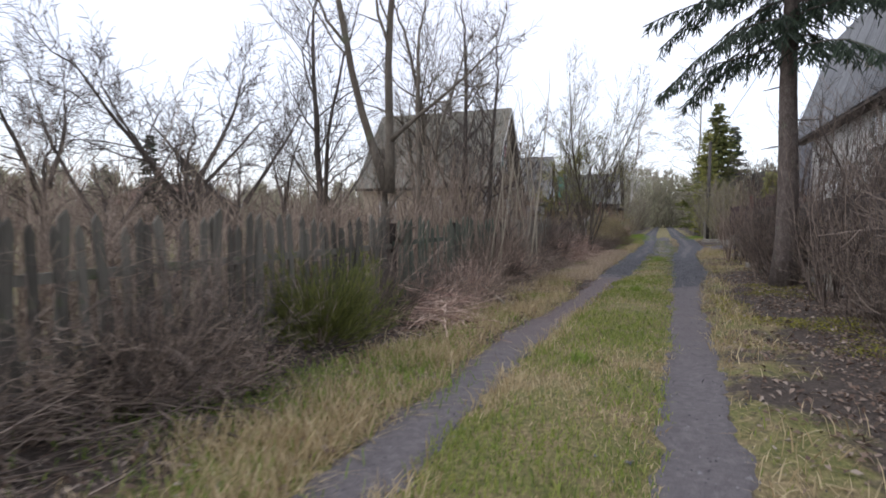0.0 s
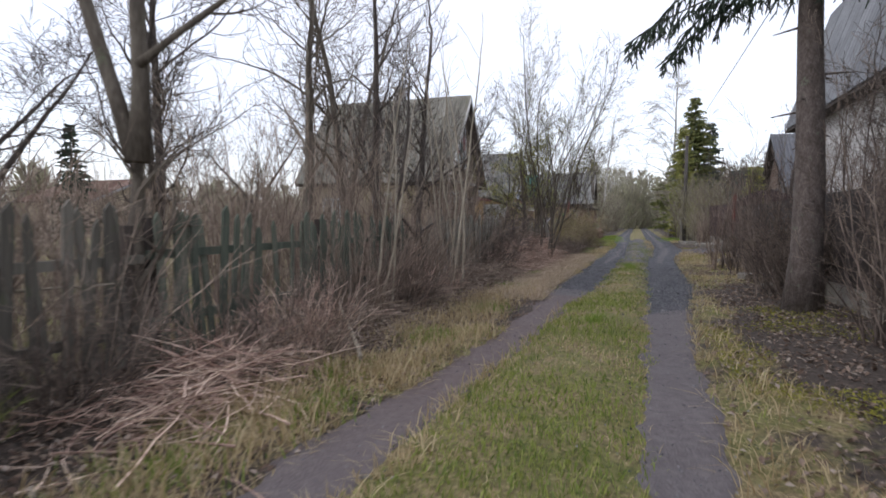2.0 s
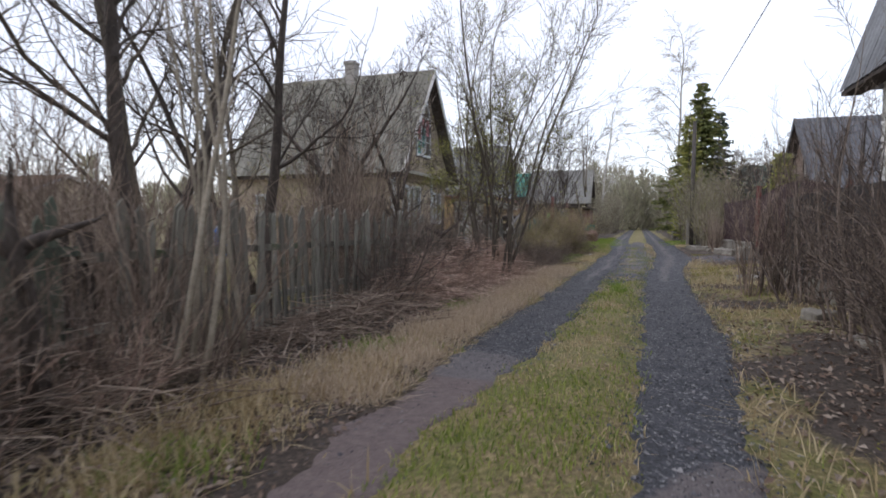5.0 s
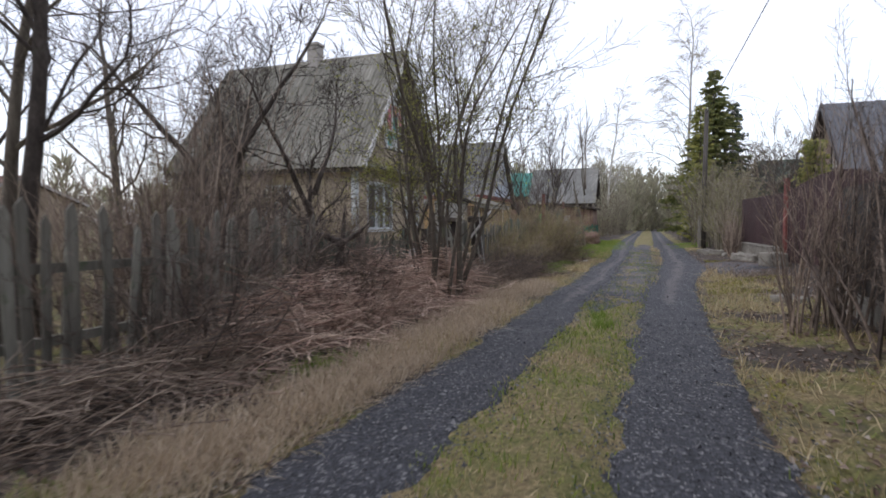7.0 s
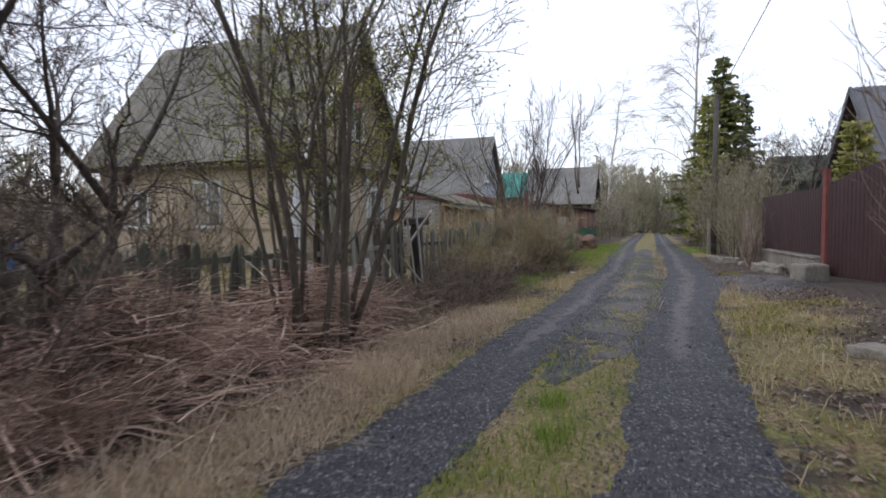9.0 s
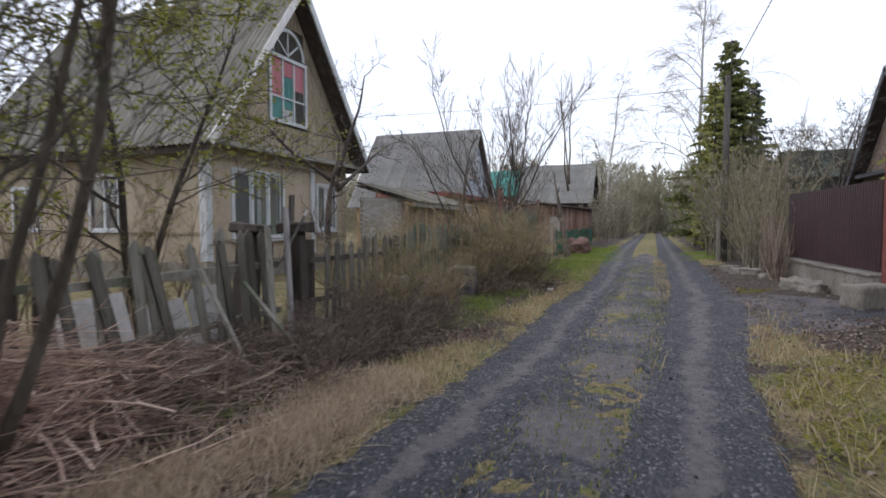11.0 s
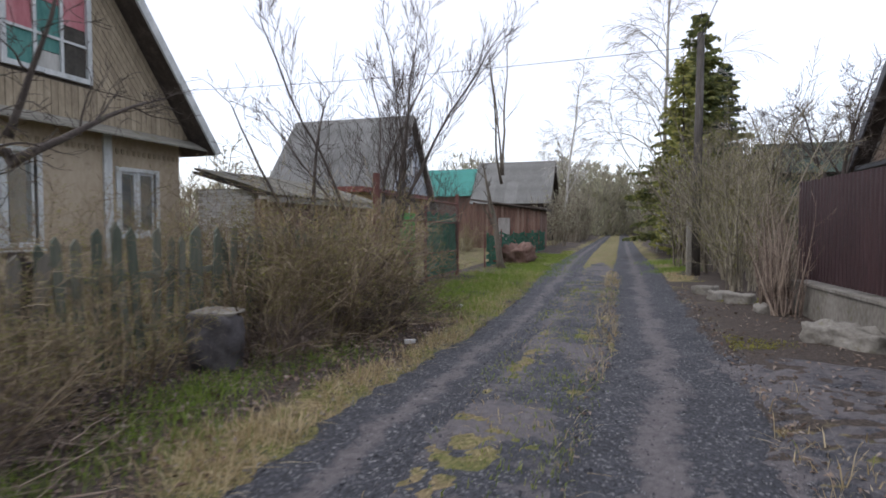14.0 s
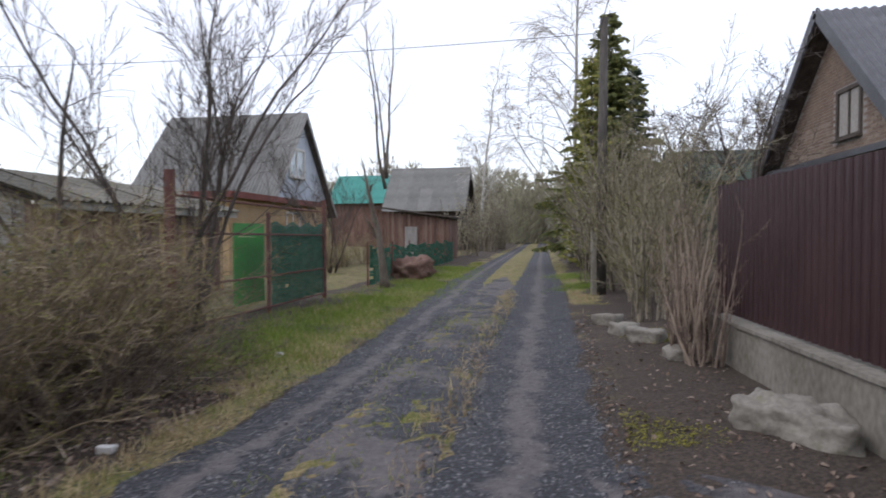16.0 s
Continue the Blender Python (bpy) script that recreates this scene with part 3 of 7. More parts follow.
def wall_x(geo, x0, x1, u0, u1, z0, z1, holes=()):
    return shell(geo, x0, x1, u0, u1, z0, z1, holes, lambda d, u, z: (d, u, z))


def wall_y(geo, y0, y1, u0, u1, z0, z1, holes=()):
    return shell(geo, y0, y1, u0, u1, z0, z1, holes, lambda d, u, z: (u, d, z))


def wave_sheet(a, along, down, width, length, pitch=0.15, amp=0.022, thick=0.008, steps=6):
    """One corrugated sheet: a is its upper corner, along its width, down its length."""
    a, along, down = Vector(a), Vector(along).normalized(), Vector(down).normalized()
    up = along.cross(down)
    if up.z < 0:
        up = -up
    n = max(2, int(width / pitch * steps))
    g = Geo()
    top = []
    for k in range(n + 1):
        u = width * k / n
        h = amp * math.cos(2 * math.pi * u / pitch)
        top.append((a + along * u + up * h, a + along * u + up * h + down * length))
    vs = [p for t in top for p in t] + [p - up * thick for t in top for p in t]
    off = 2 * (n + 1)
    fs = []
    for k in range(n):
        i = 2 * k
        fs += [(i, i + 1, i + 3, i + 2), (off + i + 2, off + i + 3, off + i + 1, off + i), (i + 1, off + i + 1, off + i + 3, i + 3), (i + 2, off + i + 2, off + i, i)]
    fs += [(1, 0, off, off + 1), (2 * n, 2 * n + 1, off + 2 * n + 1, off + 2 * n)]
    return g.add(vs, fs)


def slate_slope(house, origin, ridge_a, along, down, width, length, material, rows=4, sheet=1.1, name="slate_sheet", pitch=0.16, amp=0.03):
    """A roof slope laid with corrugated sheets in overlapping rows, one mesh shared by the sheets of a kind."""
    along, down = Vector(along).normalized(), Vector(down).normalized()
    up = along.cross(down)
    if up.z < 0:
        up = -up
    cols = max(1, round(width / sheet))
    w, h = width / cols, length / rows
    tilt = (down * h + up * -0.0).normalized()
    me = wave_sheet((0, 0, 0), along, (tilt * h - up * 0.012).normalized(), w + 0.03, h + 0.12, pitch, amp).mesh(name, material)
    rng = random.Random(int(width * 100))
    for r in range(rows):
        for c in range(cols):
            ob = part(name, me, material, house)
            ob.location = Vector(ridge_a) - Vector(origin) + along * (w * c) + down * (h * r) + up * (0.05 + rng.uniform(-0.006, 0.006) + 0.006 * (c % 2))


def window_x(house, o, x, y0, y1, z0, z1, face, trim, bars, curtain=None, depth=0.1, label="window with a painted timber frame"):
    """A window in a wall that faces along x (face +1 or -1), with its frame as the part and bars, sill and panes under it. bars: shares of the width."""
    ox, oy, oz = o
    x, y0, y1, z0, z1 = x - ox, y0 - oy, y1 - oy, z0 - oz, z1 - oz
    w = 0.09
    g = Geo()
    xa, xb = sorted((x + 0.035 * face, x - depth * face))
    g.box(xa, xb, y0 - w, y0, z0 - w, z1 + w).box(xa, xb, y1, y1 + w, z0 - w, z1 + w).box(xa, xb, y0, y1, z1, z1 + w).box(xa, xb, y0, y1, z0 - w, z0)
    win = part("window", g, trim, house, label)
    s = Geo()
    s.box(*sorted((x + 0.036 * face, x + 0.12 * face)), y0 - w - 0.03, y1 + w + 0.03, z0 - w - 0.03, z0 - w + 0.012)
    part("window_sill", s, trim, win)
    edges = [y0] + [y0 + (y1 - y0) * b for b in bars] + [y1]
    for b in edges[1:-1]:
        part("mullion", Geo().box(*sorted((x + 0.01 * face, x - 0.06 * face)), b - 0.04, b + 0.04, z0, z1), trim, win)
    for a, b in zip(edges, edges[1:]):
        ob = part("pane", Geo().box(*sorted((x - 0.028 * face, x - 0.034 * face)), a, b, z0, z1), M_GLASS, win)
        ob.visible_shadow = False
    for a, b in zip(edges, edges[1:]):
        sash = Geo()
        xs = sorted((x - 0.015 * face, x - 0.05 * face))
        a2, b2 = a + 0.04, b - 0.04
        sash.box(*xs, a2, a2 + 0.045, z0, z1).box(*xs, b2 - 0.045, b2, z0, z1).box(*xs, a2 + 0.045, b2 - 0.045, z0, z0 + 0.05).box(*xs, a2 + 0.045, b2 - 0.045, z1 - 0.05, z1)
        part("sash", sash, trim, win)
    # dark board behind the panes: the room's shade put into its colour
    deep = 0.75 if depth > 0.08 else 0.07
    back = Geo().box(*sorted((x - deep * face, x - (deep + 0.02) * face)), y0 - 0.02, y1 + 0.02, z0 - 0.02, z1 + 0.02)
    part("room_shade_back", back, M_ROOMSHADE, win)
    if curtain:
        c = Geo()
        n = 24
        pts = [(x - (0.14 + 0.02 * math.sin(k * 1.7)) * face, y0 + (y1 - y0) * k / n) for k in range(n + 1)]
        for k in range(n):
            share = k / n
            if curtain(share):
                (xa, ya), (xb, yb) = pts[k], pts[k + 1]
                c.prism([(xa, ya, z0), (xb, yb, z0), (xb, yb, z1), (xa, ya, z1)], (-0.006 * face, 0, 0))
        if c.v:
            part("curtain", c, M_CURTAIN, win, "thin grey net curtain")
    return win


def window_y(house, o, y, x0, x1, z0, z1, trim, bars, label="window with a painted timber frame"):
    """A window in a wall that faces the near end of the lane (towards -y)."""
    ox, oy, oz = o
    y, x0, x1, z0, z1 = y - oy, x0 - ox, x1 - ox, z0 - oz, z1 - oz
    w = 0.09
    g = Geo()
    g.box(x0 - w, x0, y - 0.035, y + 0.1, z0 - w, z1 + w).box(x1, x1 + w, y - 0.035, y + 0.1, z0 - w, z1 + w)
    g.box(x0, x1, y - 0.035, y + 0.1, z1, z1 + w).box(x0, x1, y - 0.035, y + 0.1, z0 - w, z0)
    win = part("window", g, trim, house, label)
    part("window_sill", Geo().box(x0 - w - 0.03, x1 + w + 0.03, y - 0.12, y - 0.036, z0 - w - 0.03, z0 - w + 0.012), trim, win)
    edges = [x0] + [x0 + (x1 - x0) * b for b in bars] + [x1]
    for b in edges[1:-1]:
        part("mullion", Geo().box(b - 0.04, b + 0.04, y - 0.01, y + 0.06, z0, z1), trim, win)
    for a, b in zip(edges, edges[1:]):
        part("pane", Geo().box(a, b, y + 0.028, y + 0.034, z0, z1), M_GLASS, win).visible_shadow = False
    # indoor shade as a dark-coloured board behind the panes
    part("room_shade_back", Geo().box(x0 - 0.3, x1 + 0.3, y + 0.75, y + 0.8, z0 - 0.3, z1 + 0.3), M_ROOMSHADE, win)
    return win


def planks(parent, region, plane, step, angle, material, name="plank", thick=0.022):
    """Boards laid at an angle over a convex region (pairs) of a wall; plane turns a pair and a depth into a place."""
    c, s = math.cos(angle), math.sin(angle)
    us = [p[0] * c + p[1] * s for p in region]
    vs = [-p[0] * s + p[1] * c for p in region]
    u = min(us)
    rng = random.Random(int(step * 1000) + len(region))
    while u < max(us):
        a, b = u + 0.007, u + step - 0.007
        strip = [(a * c - v * s, a * s + v * c) for v in (min(vs), max(vs))]
        strip = [(a * c - min(vs) * s, a * s + min(vs) * c), (b * c - min(vs) * s, b * s + min(vs) * c), (b * c - max(vs) * s, b * s + max(vs) * c), (a * c - max(vs) * s, a * s + max(vs) * c)]
        poly = clipped(strip, region)
        if poly:
            d = rng.uniform(0, 0.006)
            g = Geo().prism([plane(p[0], p[1], 0) for p in poly], Vector(plane(0, 0, thick + d)) - Vector(plane(0, 0, 0)))
            part(name, g, material, parent)
        u += step


def build_dacha():
    """The old house with a steep slate roof: ridge across the lane's line, gable towards the lane."""
    o = (-13.4, 34.45, -0.05)
    X0, X1, Y0, Y1 = -17.5, -9.5, 31.2, 37.7
    ZE, ZR = 3.3, 8.15
    house = thing("old_house", *o, "old tan dacha with steep mossy slate roof and diagonal-boarded gable", "house")

    def L(x, y, z):
        return (x - o[0], y - o[1], z - o[2])

    east = Geo()
    s_holes = [(-13.3, -12.35, 1.3, 2.62), (-16.3, -15.35, 1.3, 2.35)]
    e_holes = [(32.14, 34.14, 1.05, 2.75), (35.95, 36.95, 1.25, 2.6)]
    south = wall_y(Geo(), Y0 - o[1], Y0 + 0.2 - o[1], X0 - o[0], X1 - o[0], 0, 3.45, [(a - o[0], b - o[0], c - o[2], d - o[2]) for a, b, c, d in s_holes])
    part("wall", south, M_WALLTAN, house)
    eastw = wall_x(east, X1 - 0.2 - o[0], X1 - o[0], Y0 + 0.2 - o[1], Y1 - o[1], 0, 3.45, [(a - o[1], b - o[1], c - o[2], d - o[2]) for a, b, c, d in e_holes])
    part("wall", eastw, M_WALLTAN, house)
    part("wall", Geo().box(*L(X0, 0, 0)[:1], L(X0 + 0.2, 0, 0)[0], Y0 + 0.2 - o[1], Y1 - o[1], 0, 3.45), M_WALLTAN, house)
    part("wall", Geo().box(L(X0 + 0.2, 0, 0)[0], L(X1 - 0.2, 0, 0)[0], Y1 - 0.2 - o[1], Y1 - o[1], 0, 3.45), M_WALLTAN, house)
    part("plinth", Geo().box(X0 - 0.08 - o[0], X1 + 0.08 - o[0], Y0 - 0.08 - o[1], Y0 - 0.002 - o[1], -0.2, 0.5).box(X1 + 0.002 - o[0], X1 + 0.08 - o[0], Y0 - o[1], Y1 - o[1], -0.2, 0.5), M_CONCRETE, house)
    # belt and corner boards
    t = Geo().box(X1 + 0.004 - o[0], X1 + 0.045 - o[0], Y0 + 0.05 - o[1], Y1 - o[1], 1.0, 1.06).box(X0 - o[0], X1 - 0.05 - o[0], Y0 - 0.045 - o[1], Y0 - 0.004 - o[1], 1.2, 1.25)
    part("belt_board", t, M_GABLEWOOD, house)
    for y in (Y0 - 0.05, 35.55):
        part("corner_board", Geo().box(X1 + 0.003 - o[0], X1 + 0.05 - o[0], y - o[1], y + 0.2 - o[1], 0.55, 3.42), M_BLUETRIM, house, "peeling pale blue board")
    part("corner_board", Geo().box(X1 - 0.16 - o[0], X1 + 0.0 - o[0], Y0 - 0.05 - o[1], Y0 - 0.003 - o[1], 0.55, 3.42), M_BLUETRIM, house, "peeling pale blue board")
    # fretwork under the skirt: a row of small drops
    drop = Geo().prism([(0, -0.035, 0.12), (0, 0.035, 0.12), (0, 0.035, 0.03), (0, 0, 0), (0, -0.035, 0.03)][::-1], (0.02, 0, 0)).mesh("fretwork_drop", M_GABLEWOOD)
    for k in range(44):
        part("fretwork_drop", drop, M_GABLEWOOD, house).location = (X1 + 0.02 - o[0], Y0 + 0.2 + k * 0.145 - o[1], 3.0)
    # gable
    def plane(u, z, d):
        return (X1 + 0.06 + d - o[0], u - o[1], z - o[2])

    yr = 34.45
    tri = [(Y0 - 0.3, ZE + 0.1), (Y1 + 0.35, ZE + 0.1), (yr, ZR - 0.15)]
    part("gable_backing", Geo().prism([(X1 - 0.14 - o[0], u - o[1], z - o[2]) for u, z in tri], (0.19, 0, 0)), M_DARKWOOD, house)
    cutl = [(33.45, 4.2), (35.3, 4.2), (35.3, 6.2), (33.45, 6.2)]
    low = clipped([(Y0 - 1, ZE + 0.1), (Y1 + 1, ZE + 0.1), (Y1 + 1, 4.18), (Y0 - 1, 4.18)], tri)
    planks(house, low, plane, 0.14, 0.0, M_GABLEWOOD)
    planks(house, clipped([(Y0 - 1, 4.2), (33.44, 4.2), (33.44, 9), (Y0 - 1, 9)], tri), plane, 0.12, radians(-38), M_GABLEWOOD)
    planks(house, clipped([(35.31, 4.2), (Y1 + 1, 4.2), (Y1 + 1, 9), (35.31, 9)], tri), plane, 0.12, radians(38), M_GABLEWOOD)
    planks(house, clipped([(33.44, 7.02), (35.31, 7.02), (35.31, 9), (33.44, 9)], tri), plane, 0.14, 0.0, M_GABLEWOOD)
    planks(house, clipped([(33.44, 6.2), (33.6, 6.2), (33.6, 7.02), (33.44, 7.02)], tri), plane, 0.14, 0.0, M_GABLEWOOD)
    planks(house, clipped([(35.15, 6.2), (35.31, 6.2), (35.31, 7.02), (35.15, 7.02)], tri), plane, 0.14, 0.0, M_GABLEWOOD)
    # attic window with faded cloths, and an arched light above it
    xg = X1 + 0.085
    g = Geo()
    y0, y1, z0, z1 = 33.58, 35.16, 4.35, 6.05
    for a, b, c, d in ((y0 - 0.1, y0, z0 - 0.1, z1 + 0.1), (y1, y1 + 0.1, z0 - 0.1, z1 + 0.1), (y0, y1, z1, z1 + 0.1), (y0, y1, z0 - 0.1, z0)):
        g.box(xg - 0.06 - o[0], xg + 0.05 - o[0], a - o[1], b - o[1], c - o[2], d - o[2])
    win = part("window", g, M_BLUETRIM, house, "attic window hung with faded pink and teal cloth")
    for k, (share, zt) in enumerate(((1 / 3, z1), (2 / 3, z1))):
        yy = y0 + (y1 - y0) * share
        part("mullion", Geo().box(xg - 0.03 - o[0], xg + 0.03 - o[0], yy - 0.03 - o[1], yy + 0.03 - o[1], z0 - o[2], zt - o[2]), M_BLUETRIM, win)
    part("transom", Geo().box(xg - 0.03 - o[0], xg + 0.028 - o[0], y0 - o[1], y1 - o[1], 4.95 - o[2], 5.0 - o[2]), M_BLUETRIM, win)
    # the last piece is no cloth but a dark fill for the attic's shade
    cloth = [(0, 0.33, 5.0, 6.05, M_PINK), (0, 0.33, 4.35, 4.98, M_TEALCLOTH), (0.36, 0.66, 4.7, 5.6, M_TEALCLOTH), (0.36, 0.66, 5.62, 6.05, M_PINK), (0.36, 0.66, 4.35, 4.68, M_CURTAIN), (0.68, 1, 5.3, 6.05, M_PINK), (0.68, 1, 4.35, 5.28, M_ROOMSHADE)]
    for a, b, c, d, m in cloth:
        n = 8
        ring = []
        for k in range(n + 1):
            ring.append((xg - 0.014 + 0.006 * math.sin(k * 2.1) - o[0], y0 + (y1 - y0) * (a + (b - a) * k / n) - o[1]))
        rows = [(x, y, z) for dx, z in ((0, c - o[2]), (0, d - o[2]), (-0.005, d - o[2]), (-0.005, c - o[2])) for x, y in [(px + dx, py) for px, py in ring]]
        w = n + 1
        cg = Geo().add(rows, [(r * w + k, r * w + k + 1, (r + 1) % 4 * w + k + 1, (r + 1) % 4 * w + k) for r in range(4) for k in range(n)])
        part("cloth", cg, m, win)
    arch = Geo()
    pts = [(yr - 0.08 + 0.72 * math.cos(math.pi * k / 14), 6.2 + 0.72 * math.sin(math.pi * k / 14)) for k in range(15)]
    ring = []
    for r, dx in ((0.67, -0.045), (0.77, -0.045), (0.77, 0.045), (0.67, 0.045)):
        ring += [(xg + dx - o[0], yr - 0.08 + r * math.cos(math.pi * k / 14) - o[1], 6.2 + r * math.sin(math.pi * k / 14) - o[2]) for k in range(15)]
    arch.add(ring, [(r * 15 + k, r * 15 + k + 1, (r + 1) % 4 * 15 + k + 1, (r + 1) % 4 * 15 + k) for r in range(4) for k in range(14)])
    aw = part("arched_window", arch, M_BLUETRIM, house, "small arched light with spokes")
    for k in (3, 7, 11):
        part("spoke", Geo().beam((xg - o[0], yr - 0.08 - o[1], 6.2 - o[2]), (xg - o[0], pts[k][0] - o[1], pts[k][1] - o[2]), 0.05, 0.04, (1, 0, 0)), M_BLUETRIM, aw)
    fan = Geo().prism([(xg - 0.02 - o[0], p[0] - o[1], p[1] - o[2]) for p in pts], (0.006, 0, 0))
    # opaque dark fill: attic shade painted in instead of glass
    part("pane", fan, M_ROOMSHADE, aw)
    # ground-floor windows
    window_x(house, o, X1, 32.14, 34.14, 1.05, 2.75, 1, M_BLUETRIM, (0.36, 0.7), lambda s: 0.52 < s < 0.6 or s > 0.93)
    window_x(house, o, X1, 35.95, 36.95, 1.25, 2.6, 1, M_BLUETRIM, (0.5,))
    for a, b, c, d in s_holes:
        window_y(house, o, Y0, a, b, c, d, M_BLUETRIM, (0.5,))
    # roof slopes with their bargeboards, skirt and soffit
    xa, xb = -17.85, -8.9
    for side, ye in ((-1, 30.72), (1, 38.35)):
        run = abs(ye - yr)
        rise = ZR - ZE + 0.0
        length = math.hypot(run, rise)
        down = Vector((0, side * run, -rise)).normalized()
        deck = [(xa - o[0], yr - o[1], ZR - 0.03 - o[2]), (xa - o[0], ye - side * 0.03 - o[1], ZE - 0.03 - o[2]), (xb - o[0], ye - side * 0.03 - o[1], ZE - 0.03 - o[2]), (xb - o[0], yr - o[1], ZR - 0.03 - o[2])]
        part("roof_deck", Geo().prism(deck if side < 0 else deck[::-1], (0, 0, -0.09)), M_DARKWOOD, house)
        slate_slope(house, o, (xa, yr, ZR), (1, 0, 0), down, xb - xa, length, M_SLATE, rows=4)
        part("bargeboard", Geo().beam(L(xb + 0.025, yr, ZR - 0.05), L(xb + 0.025, ye, ZE - 0.05), 0.05, 0.2, (0, 0, 1)), M_WHITETRIM if side < 0 else M_BLUETRIM, house, "flaking pale bargeboard")
    part("ridge_cap", Geo().prism([(xa - o[0], yr - 0.2 - o[1], ZR - 0.17 - o[2]), (xa - o[0], yr + 0.2 - o[1], ZR - 0.17 - o[2]), (xa - o[0], yr - o[1], ZR + 0.12 - o[2])], (xb - xa, 0, 0)), M_SLATE, house)
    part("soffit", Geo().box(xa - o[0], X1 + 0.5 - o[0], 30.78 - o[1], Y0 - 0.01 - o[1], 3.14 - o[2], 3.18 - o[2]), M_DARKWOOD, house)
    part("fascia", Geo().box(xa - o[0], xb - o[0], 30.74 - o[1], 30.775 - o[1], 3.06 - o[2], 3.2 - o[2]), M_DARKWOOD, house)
    sk = [(X1 + 0.02 - o[0], 3.55 - o[2]), (X1 + 0.5 - o[0], 3.3 - o[2]), (X1 + 0.5 - o[0], 3.26 - o[2]), (X1 + 0.02 - o[0], 3.36 - o[2])]
    part("skirt_roof", Geo().prism([(x, Y0 - 0.35 - o[1], z) for x, z in sk], (0, Y1 - Y0 + 0.75, 0)), M_SLATE, house)
    # brick chimney on the ridge
    ch = part("chimney", Geo().box(-13.42 - o[0], -12.98 - o[0], 34.23 - o[1], 34.67 - o[1], 7.8 - o[2], 9.0 - o[2]), M_MORTAR, house, "grey weathered chimney")
    for r in range(9):
        z = 7.85 + r * 0.11 - o[2]
        part("brick_course", Geo().box(-13.45 + 0.005 * (r % 2) - o[0], -12.95 - o[0], 34.2 - o[1], 34.7 + 0.004 * (r % 2) - o[1], z, z + 0.1), M_MORTAR, ch)
    part("chimney_cap", Geo().box(-13.5 - o[0], -12.9 - o[0], 34.15 - o[1], 34.75 - o[1], 8.86 - o[2], 8.96 - o[2]), M_MORTAR, ch)


build_dacha()


def build_leanto():
    """The low annexe beside the old house: pale brick front, patched slate roof that falls towards the lane."""
    o = (-8.0, 38.1, -0.05)
    t = thing("lean_to_annexe", *o, "low annexe with white brick wall and patched slate roof", "outbuilding")
    part("wall", Geo().box(-1.0, 0.6, -0.3, -0.15, 0, 2.35), M_MORTAR, t)
    brick = Geo().box(-0.122, 0.122, -0.03, 0.03, 0, 0.068).mesh("brick", M_WHITEBRICK)
    for r in range(29):
        for c in range(6):
            x = -0.87 + c * 0.255 + (0.127 if r % 2 else 0)
            if x < 0.5:
                part("brick", brick, M_WHITEBRICK, t).location = (x, -0.3, 0.1 + r * 0.077)
    part("wall", Geo().box(0.6, 0.75, -0.3, 5.6, 0, 2.1), M_SHACK, t, "rust-red boarded side wall")
    for k in range(36):
        part("board", Geo().box(0.752, 0.775, -0.28 + k * 0.163, -0.13 + k * 0.163, 0.05, 2.05 - 0.05 * (k % 3)), M_SHACK if k % 5 else M_OCHRE, t)
    down = Vector((1.9, 0, -0.55)).normalized()
    part("roof_deck", Geo().prism([(-1.0, -0.5, 2.78), (1.1, -0.5, 2.17), (1.1, 5.7, 2.17), (-1.0, 5.7, 2.78)], (0, 0, -0.06)), M_DARKWOOD, t)
    slate_slope(t, (0, 0, 0), (-1.0, -0.5, 2.8), (0, 1, 0), down, 6.2, 2.2, M_SLATE, rows=2)
    part("gutter_board", Geo().box(1.1, 1.14, -0.5, 5.7, 2.02, 2.16), M_GREYBOARD, t)


build_leanto()


